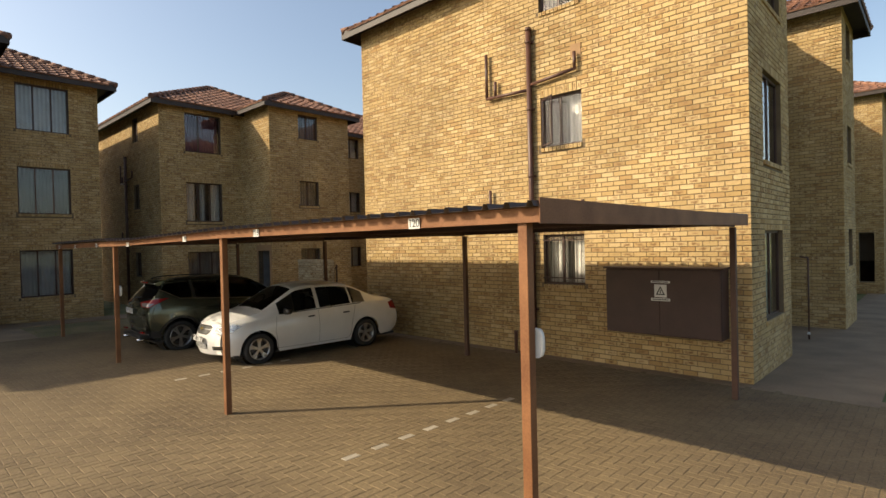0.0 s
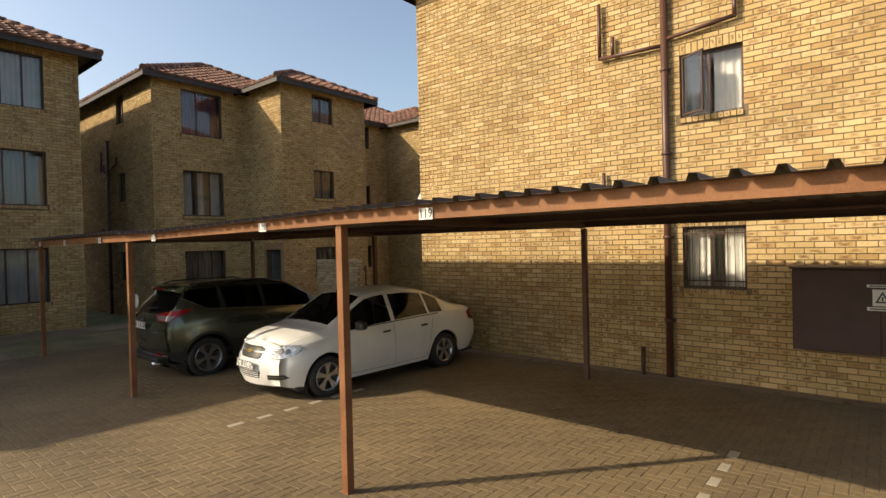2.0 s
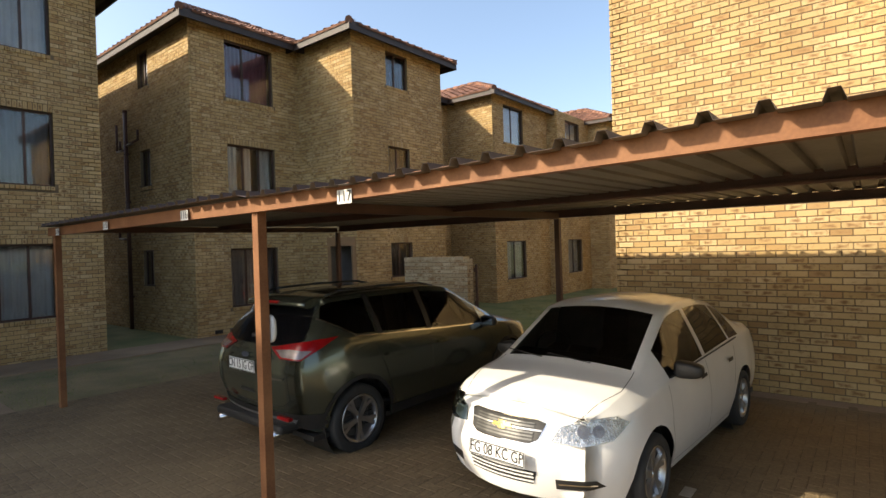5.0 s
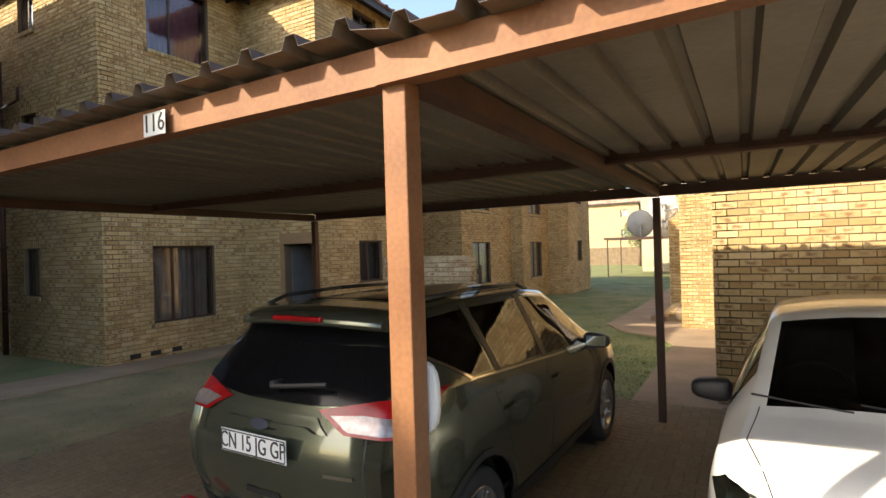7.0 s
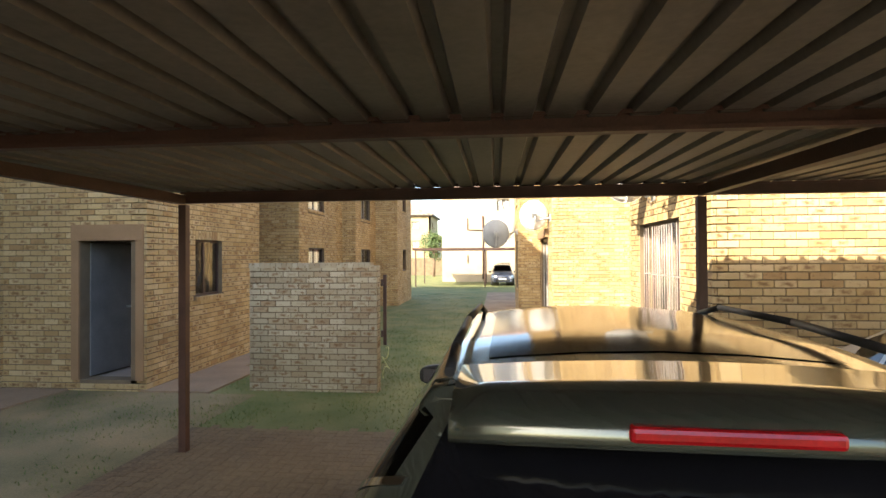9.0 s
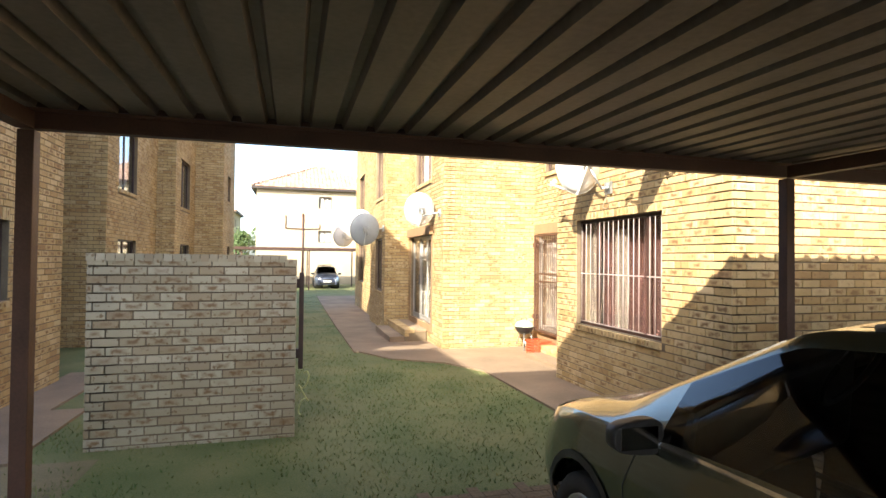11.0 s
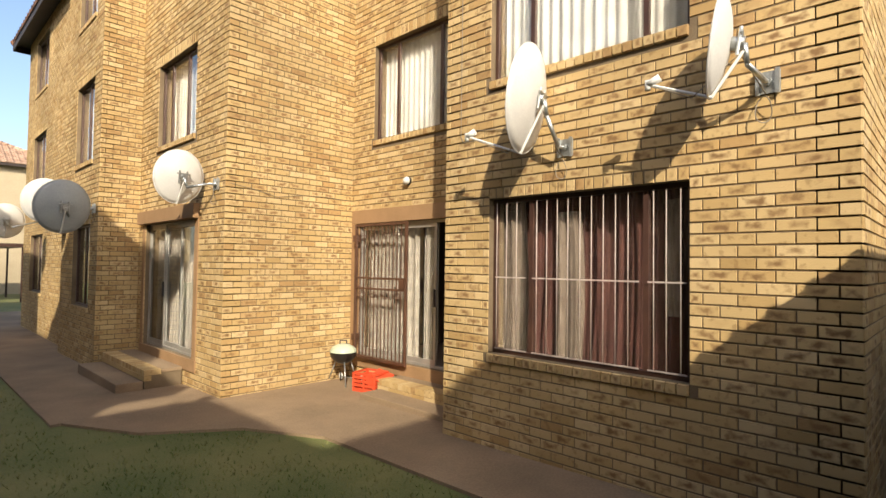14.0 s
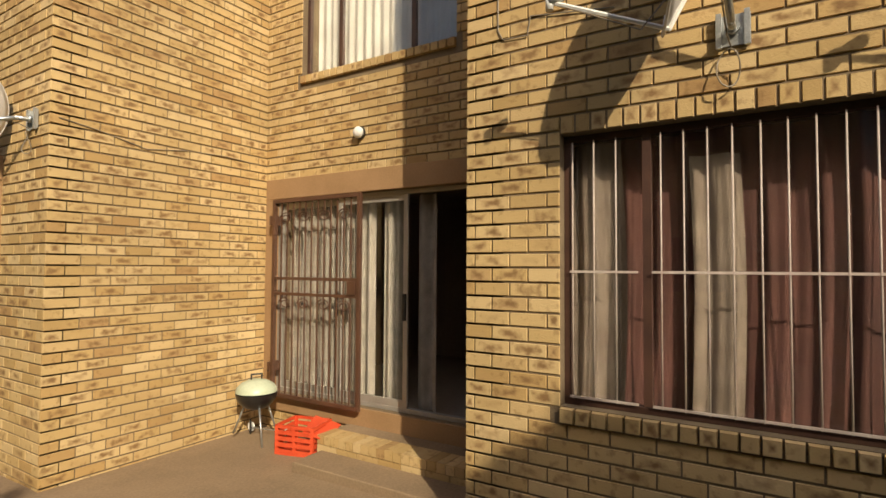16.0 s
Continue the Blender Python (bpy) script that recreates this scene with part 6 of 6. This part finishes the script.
brick_step("door_step", -10.80, -10.38, 12.85, 14.72, 0.035, "low face brick step before the recessed door")
brick_step("door_step", -13.0, -12.48, 17.3, 19.55, 0.06, "brick doorstep before the second sliding door")
lowstep = thing("concrete_step", "low worn concrete step on the path", "step", (-11.0, 13.8, 0))
boxes("slab", [(-0.16, 0.19, -0.95, 0.85, -0.3, -0.085)], CONCRETE, lowstep, "", 0.012)
lowstep2 = thing("concrete_step", "low worn concrete step on the path", "step", (-13.2, 18.5, 0))
boxes("slab", [(-0.16, 0.19, -1.2, 0.95, -0.4, -0.09)], CONCRETE, lowstep2, "", 0.012)

# ---- kettle barbecue and crate ----
bz = ground_z(15.7)
bbq = thing("kettle_barbecue", "small black kettle barbecue with a pale green lid on three legs", "barbecue", (-10.76, 15.60, bz), 150)
ENAMEL = material("black_enamel", (0.01, 0.01, 0.01), (0.025, 0.022, 0.02), 0.3, 6, 60, 0.05)
LIDM = material("pale_green_enamel", (0.36, 0.42, 0.3), (0.52, 0.57, 0.44), 0.35, 5, 60, 0.03)
for nm, mat, sgn, dz, flat in (("bowl", ENAMEL, -1, 0.48, 0.85), ("lid", LIDM, 1, 0.49, 0.62)):
    bm = bmesh.new()
    rings = [[bm.verts.new((0.2 * math.cos(a) * math.cos(t), 0.2 * math.cos(a) * math.sin(t), dz + sgn * flat * 0.2 * math.sin(a))) for t in np.linspace(0, 2 * math.pi, 29)[:-1]] for a in np.linspace(0, 1.5, 8)]
    for p, q in zip(rings, rings[1:]):
        for i in range(28):
            bm.faces.new((p[i], p[(i + 1) % 28], q[(i + 1) % 28], q[i])).smooth = True
    bm.faces.new(rings[-1])
    ob = part(nm, bm, mat, bbq)
    if nm == "lid":
        hb = bmesh.new()
        pipe(hb, [Vector((-0.05, 0, dz + 0.12)), Vector((-0.05, 0, dz + 0.17)), Vector((0.05, 0, dz + 0.17)), Vector((0.05, 0, dz + 0.12))], 0.009, 6)
        part("lid_handle", hb, TRIM, ob)
for a, wheel_end in ((200, False), (95, False), (-40, True)):
    bm = bmesh.new()
    d = Vector((math.cos(radians(a)), math.sin(radians(a)), 0))
    tube(bm, d * 0.12 + Vector((0, 0, 0.36)), d * 0.25 + Vector((0, 0, 0.06 if wheel_end else 0.0)), 0.01, 8)
    part("leg", bm, GALV, bbq)
bm = bmesh.new()
tube(bm, (0.0, -0.22, 0.075), (-0.22, 0.02, 0.075), 0.006, 6)
part("axle", bm, GALV, bbq)
for p, out in (((0.03, -0.25, 0.075), (1, -1, 0)), ((-0.24, 0.05, 0.075), (-1, 1, 0))):
    bm = bmesh.new()
    o3 = Vector(out).normalized() * 0.012
    q = Vector((-0.16, -0.16, 0)).normalized()
    tube(bm, Vector(p) - Vector((0.012, 0.012, 0)), Vector(p) + Vector((-0.02, -0.012, 0)), 0.075, 20)
    w = part("wheel", bm, RUBBER, bbq)
    bm = bmesh.new()
    tube(bm, Vector(p) - Vector((0.022, 0.016, 0)), Vector(p) - Vector((0.034, 0.022, 0)), 0.05, 18)
    h = part("wheel_disc", bm, WHITE, w)
    bm = bmesh.new()
    tube(bm, Vector(p) - Vector((0.034, 0.022, 0)), Vector(p) - Vector((0.038, 0.025, 0)), 0.02, 12)
    part("hub", bm, RUBBER, w)

CRATE = material("orange_red_plastic", (0.5, 0.055, 0.02), (0.66, 0.09, 0.035), 0.4, 5, 60, 0.03)
crate = thing("plastic_crate", "orange-red plastic crate with slotted sides on the path", "crate", (-10.72, 14.97, ground_z(15)), 14)
cw, cd, ch = 0.2, 0.17, 0.27
boxes("crate_base", [(-cd, cd, -cw, cw, 0, 0.015)], CRATE, crate)
for z in (0.015, 0.075, 0.13, 0.185, 0.24):
    hgt = 0.035 if z < 0.23 else 0.03
    boxes("crate_band", [(-cd, -cd + 0.012, -cw, cw, z, z + hgt), (cd - 0.012, cd, -cw, cw, z, z + hgt), (-cd + 0.012, cd - 0.012, -cw, -cw + 0.012, z, z + hgt), (-cd + 0.012, cd - 0.012, cw - 0.012, cw, z, z + hgt)], CRATE, crate)
for x, y in ((-cd, -cw), (-cd, cw - 0.03), (cd - 0.03, -cw), (cd - 0.03, cw - 0.03), (-cd, -0.015), (cd - 0.03, -0.015)):
    boxes("crate_rib", [(x + 0.001, x + 0.029, y + 0.001, y + 0.029, 0.015, ch)], CRATE, crate)
boxes("crate_lid", [(-0.16, 0.16, -0.21, 0.05, 0.0, 0.014)], CRATE, crate).matrix_basis = pose(-0.02, -0.12, 0.24, 18, -12, 10)

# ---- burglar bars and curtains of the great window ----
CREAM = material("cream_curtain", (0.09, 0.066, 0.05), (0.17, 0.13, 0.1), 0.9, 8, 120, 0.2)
MAROON = material("maroon_curtain", (0.04, 0.014, 0.0105), (0.085, 0.029, 0.021), 0.9, 3, 60, 0.1)
OLDWHITE = material("worn_white_paint", (0.3, 0.24, 0.21), (0.46, 0.4, 0.36), 0.6, 9, 80, 0.1)
bars = thing("burglar_bars", "white-painted burglar bars across the window", "burglar bars", (-11.395, 10.29, 0.78))
for y in (12.16, 12.04, 11.92, 11.69, 11.58, 11.47, 11.36, 11.24, 11.13, 11.02, 10.91, 10.80, 10.59, 10.49, 10.38):
    bm = bmesh.new()
    tube(bm, (0, y - 10.29 - 0.005, 0.04), (0, y - 10.29 - 0.005, 1.48), 0.0045, 8)
    part("bar", bm, OLDWHITE, bars)
for z in (0.045, 0.74):
    for y0, y1 in ((10.33, 10.63), (10.70, 11.73), (11.80, 12.17)):
        boxes("flat_rail", [(-0.009, -0.004, y0 - 10.29, y1 - 10.29, z, z + 0.013)], OLDWHITE, bars)


def drape(name, x, y0, y1, z0, z1, mat, label, amp=0.03, seed=1):
    """A hanging curtain seen from -x."""
    bm = bmesh.new()
    rnd = random.Random(seed)
    ph = rnd.uniform(0, 6)
    pts = [(x + amp * math.sin(y * 34 + ph + 1.3 * math.sin(y * 7)) + amp * 0.4 * math.sin(y * 81), y) for y in np.arange(y0, y1, 0.015)]
    rows = [[bm.verts.new((a + 0.02 * math.sin(b * 11 + z * 2), b + 0.02 * math.sin(z * 2.3 + ph), z)) for z in np.linspace(z0, z1, 8)] for a, b in pts]
    for p, q in zip(rows, rows[1:]):
        for i in range(7):
            bm.faces.new((p[i], q[i], q[i + 1], p[i + 1])).smooth = True
    return tagged(part(name, bm, mat), label, "curtain")


drape("curtain", -11.13, 9.95, 12.7, 0.72, 2.3, MAROON, "dark maroon curtain behind the barred window", 0.02)
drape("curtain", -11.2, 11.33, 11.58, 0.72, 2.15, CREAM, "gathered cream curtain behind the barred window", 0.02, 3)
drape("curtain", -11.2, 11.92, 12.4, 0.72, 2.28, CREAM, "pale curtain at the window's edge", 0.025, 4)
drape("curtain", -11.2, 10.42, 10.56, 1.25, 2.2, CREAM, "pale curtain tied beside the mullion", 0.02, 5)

# ---- the doorway across the grass ----
slabs = boxes("door_surround", [(-20.07, -19.95, 10.615, 10.8, 0.02, 2.08), (-19.05, -18.93, 10.615, 10.8, 0.02, 2.08), (-20.07, -18.93, 10.605, 10.8, 2.083, 2.32)], PLASTER, None, "", 0.004)
slabs["kind"] = "structure"
BLUEDOOR = material("grey_blue_door", (0.11, 0.107, 0.104), (0.19, 0.185, 0.18), 0.5, 3, 60, 0.05)
dr = thing("open_door", "grey door standing half open in a dark doorway", "door", (-19.93, 10.84, 0.03), 84)
boxes("door_leaf", [(0, 0.8, 0, 0.04, 0, 2.02)], BLUEDOOR, dr, "", 0.004)
boxes("door_handle", [(0.68, 0.78, -0.05, -0.002, 0.98, 1.01)], GALV, dr, "", 0.004)
bm = bmesh.new()
box(bm, -20.3, -18.95, 10.89, 11.7, 0.0, 2.4)
bm.faces.ensure_lookup_table()
bmesh.ops.delete(bm, geom=[bm.faces[2]], context="FACES_ONLY")
tagged(part("hall_lining", bm, INSIDE), kind="structure")
for y in (7.9, 8.3, 8.75):
    boxes("air_brick", [(-21.19, -21.17, y, y + 0.2, -0.03, 0.06)], TRIM)["kind"] = "structure"

# ---- gate post and wire at the screen wall ----
gp = thing("gate_post", "dark steel gate leaf end fixed beside the screen wall", "gate post", (-15.44, 11.12, 0))
boxes("leaf", [(-0.02, 0.03, -0.01, 0.03, 0.5, 1.55)], DARKSTEEL, gp, "", 0.004)
boxes("hinge_plate", [(-0.05, -0.02, -0.02, 0.02, 0.62, 0.72), (-0.05, -0.02, -0.02, 0.02, 1.38, 1.48)], DARKSTEEL, gp)
YEL = material("yellow_rope", (0.42, 0.42, 0.16), (0.55, 0.55, 0.25), 0.7, 8, 60, 0.1)
rope = thing("rope", "loose yellow rope hanging at the wall end", "rope", (-15.42, 11.0, 0.15))
cable("rope_strand", [Vector((0.02 + 0.05 * math.sin(t), 0.0 + 0.03 * math.cos(t * 1.7), 0.32 - 0.033 * t + 0.05 * math.sin(t * 1.5))) for t in np.linspace(0, 12, 40)], rope, 0.008, YEL)
core = boxes("coping_core", [(-17.41, -15.6, 10.846, 11.074, 1.664, 1.722)], MORTAR)
core.parent = bpy.data.objects["wall_screen"]
for i in range(22):
    x = -17.42 + 0.0833 * i
    w = boxes("coping_brick", [(x + 0.004, x + 0.0793, 10.835, 11.085, 1.662, 1.735)], BRICK_GREY)
    w.parent = bpy.data.objects["wall_screen"]

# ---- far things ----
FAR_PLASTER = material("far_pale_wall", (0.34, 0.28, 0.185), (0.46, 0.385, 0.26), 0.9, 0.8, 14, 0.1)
far = thing("far_carport", "low brown carport before the far house", "carport", (-15.3, 40, 0))
boxes("roof_deck", [(-4.2, 4.0, -0.5, 4.5, 2.2, 2.36)], DARKSTEEL, far)
for x in (-4.0, 0.75, 3.9):
    for y in (-0.3, 4.3):
        boxes("post", [(x - 0.04, x + 0.04, y - 0.04, y + 0.04, -0.4, 2.2)], DARKSTEEL, far)
soil_pipe("soil_pipe", -15.6 + 0.75, far_y - 0.08, 5.0, [[(-14.85, 3.9), (-16.1, 3.95), (-16.1, 4.9)], [(-14.85, 3.9), (-13.6, 3.95), (-13.6, 4.3)], [(-16.1, 1.2), (-16.1, 1.9)]], "brown soil pipe on the far house")
side("wall_distant", "S", 75, -34, -22.6, [(-25.2, -24.2, z0, z1) for z0, z1 in ((2.9, 3.9), (5.5, 6.5))], z0=-1, z1=7.4, brick=False, panes=[TWO])
side("wall_distant_end", "E", -22.6, 75, 84, [(77, 78, 2.9, 3.9), (77, 78, 5.5, 6.5)], z0=-1, z1=7.4, brick=False, panes=[TWO])
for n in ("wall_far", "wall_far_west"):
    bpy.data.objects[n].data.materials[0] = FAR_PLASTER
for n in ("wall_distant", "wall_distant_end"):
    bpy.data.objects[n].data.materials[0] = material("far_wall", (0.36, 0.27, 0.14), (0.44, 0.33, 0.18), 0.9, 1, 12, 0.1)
hip_roof("roof_distant", -34, -22.6, 75, 84, 7.4, tile=TILE_HAZED)
boundary = side("wall_boundary", "S", 62, -60, -19, z0=-1, z1=1.6, brick=False)


def hatchback():
    root = thing("parked_hatchback", "dark blue hatchback parked under the far carport", "car")
    c = dict(front=1.9, rear=-1.9, wheels=(-1.2, 1.2), radius=0.29, arch=0.34, track=0.72, half=0.82, seat=0.0, dash=0.72, lift=0.0, bulge=0.08,
             nose_z=0.5, nose_lean=0.4, tail_z=0.7, tail_lean=0.4,
             top=[(-1.9, 1.2), (-1.7, 1.42), (-0.6, 1.48), (0.2, 1.44), (0.95, 1.02), (1.5, 0.9), (1.9, 0.72)], edge=[(-1.9, 1.15), (-1.7, 1.36), (-0.6, 1.42), (0.2, 1.38), (0.95, 0.98), (1.5, 0.86), (1.9, 0.7)],
             belt=[(-1.9, 0.95), (0, 0.92), (0.95, 0.88), (1.9, 0.64)], low=[(-1.9, 0.28), (1.9, 0.25)], width=[(-1.9, 0.7), (-1.6, 0.8), (0, 0.82), (1.4, 0.8), (1.9, 0.6)], roof_width=[(-1.9, 0.5), (-0.5, 0.56), (0.3, 0.57), (0.95, 0.65), (1.9, 0.5)],
             cuts=(-1.5, -0.9, -0.1, 0.3, 0.9), glass=[("r", -1.5, -0.1), ("f", -0.02, 0.7)], screens=[("windscreen", 0.3, 0.95)])
    sh = Shell(c)
    sh.build(root, BLUE_PAINT, CAR_GLASS)
    car_common(root, sh, c, BLUE_PAINT)
    mirror(root, 0.62, 0.92, 0.78, BLUE_PAINT, BLUE_PAINT)
    sh.patch("grille", [(-0.35, 0.62), (0.35, 0.62), (0.3, 0.55), (-0.3, 0.55)], "front", TRIM, root, 0.005)
    sh.patch("lower_intake", [(-0.5, 0.4), (0.5, 0.4), (0.45, 0.3), (-0.45, 0.3)], "front", TRIM, root, 0.005)
    for sx in (1, -1):
        sh.patch("headlamp", [(sx * 0.4, 0.6), (sx * 0.68, 0.62), (sx * 0.7, 0.72), (sx * 0.42, 0.68)], "front", ALLOY, root, 0.008)
    plate(root, 2.0, 0.47, "", 1)
    return root


hb = hatchback()
hb.matrix_world = pose(-13.35, 42.6, ground_z(30), 0, 0, 180)


def leafy_tree(name, x, y, h, r, label, seed=1):
    t = thing(name, label, "tree", (x, y, ground_z(y)))
    rnd = random.Random(seed)
    bm = bmesh.new()
    tube(bm, (0, 0, -0.3), (0.1, 0, h * 0.55), 0.16, 10, 0.1)
    for i in range(7):
        a = i * 0.9
        tube(bm, (0.08, 0, h * (0.35 + 0.03 * i)), (math.cos(a) * r * 0.6, math.sin(a) * r * 0.6, h * (0.6 + 0.04 * i)), 0.06, 7, 0.02)
    part("trunk", bm, material("bark", (0.09, 0.06, 0.04), (0.16, 0.11, 0.07), 0.95) if "bark" not in bpy.data.materials else bpy.data.materials["bark"], t)
    verts, faces = [], []
    clumps = [(rnd.gauss(0, r * 0.42), rnd.gauss(0, r * 0.42), h * 0.68 + rnd.gauss(0, r * 0.33), rnd.uniform(0.3, 0.6) * r * 0.6) for _ in range(26)]
    for cx, cy, cz, cr in clumps:
        for _ in range(170):
            v = Vector((rnd.gauss(0, 1), rnd.gauss(0, 1), rnd.gauss(0, 1))).normalized() * cr * rnd.uniform(0.6, 1.05)
            p = Vector((cx, cy, cz)) + v
            u = Vector((rnd.gauss(0, 1), rnd.gauss(0, 1), rnd.gauss(0, 1))).normalized() * 0.09
            w = u.cross(v).normalized() * 0.05
            n0 = len(verts)
            verts += [p - u, p + w, p + u, p - w]
            faces.append((n0, n0 + 1, n0 + 2, n0 + 3))
    me = bpy.data.meshes.new("crown")
    me.from_pydata([tuple(v) for v in verts], [], faces)
    me.materials.append(LEAF)
    ob = new("crown", me)
    ob.parent = t
    return t


LEAF = material("leaves", (0.04, 0.07, 0.02), (0.1, 0.15, 0.045), 0.7, 2, 30, 0, per=0.5)
leafy_tree("tree", -20.2, 58, 5.2, 2.0, "small leafy green tree behind the far carport")
lay_pavers()
for args in BRICKS_LATER:
    lay_bricks(*args)
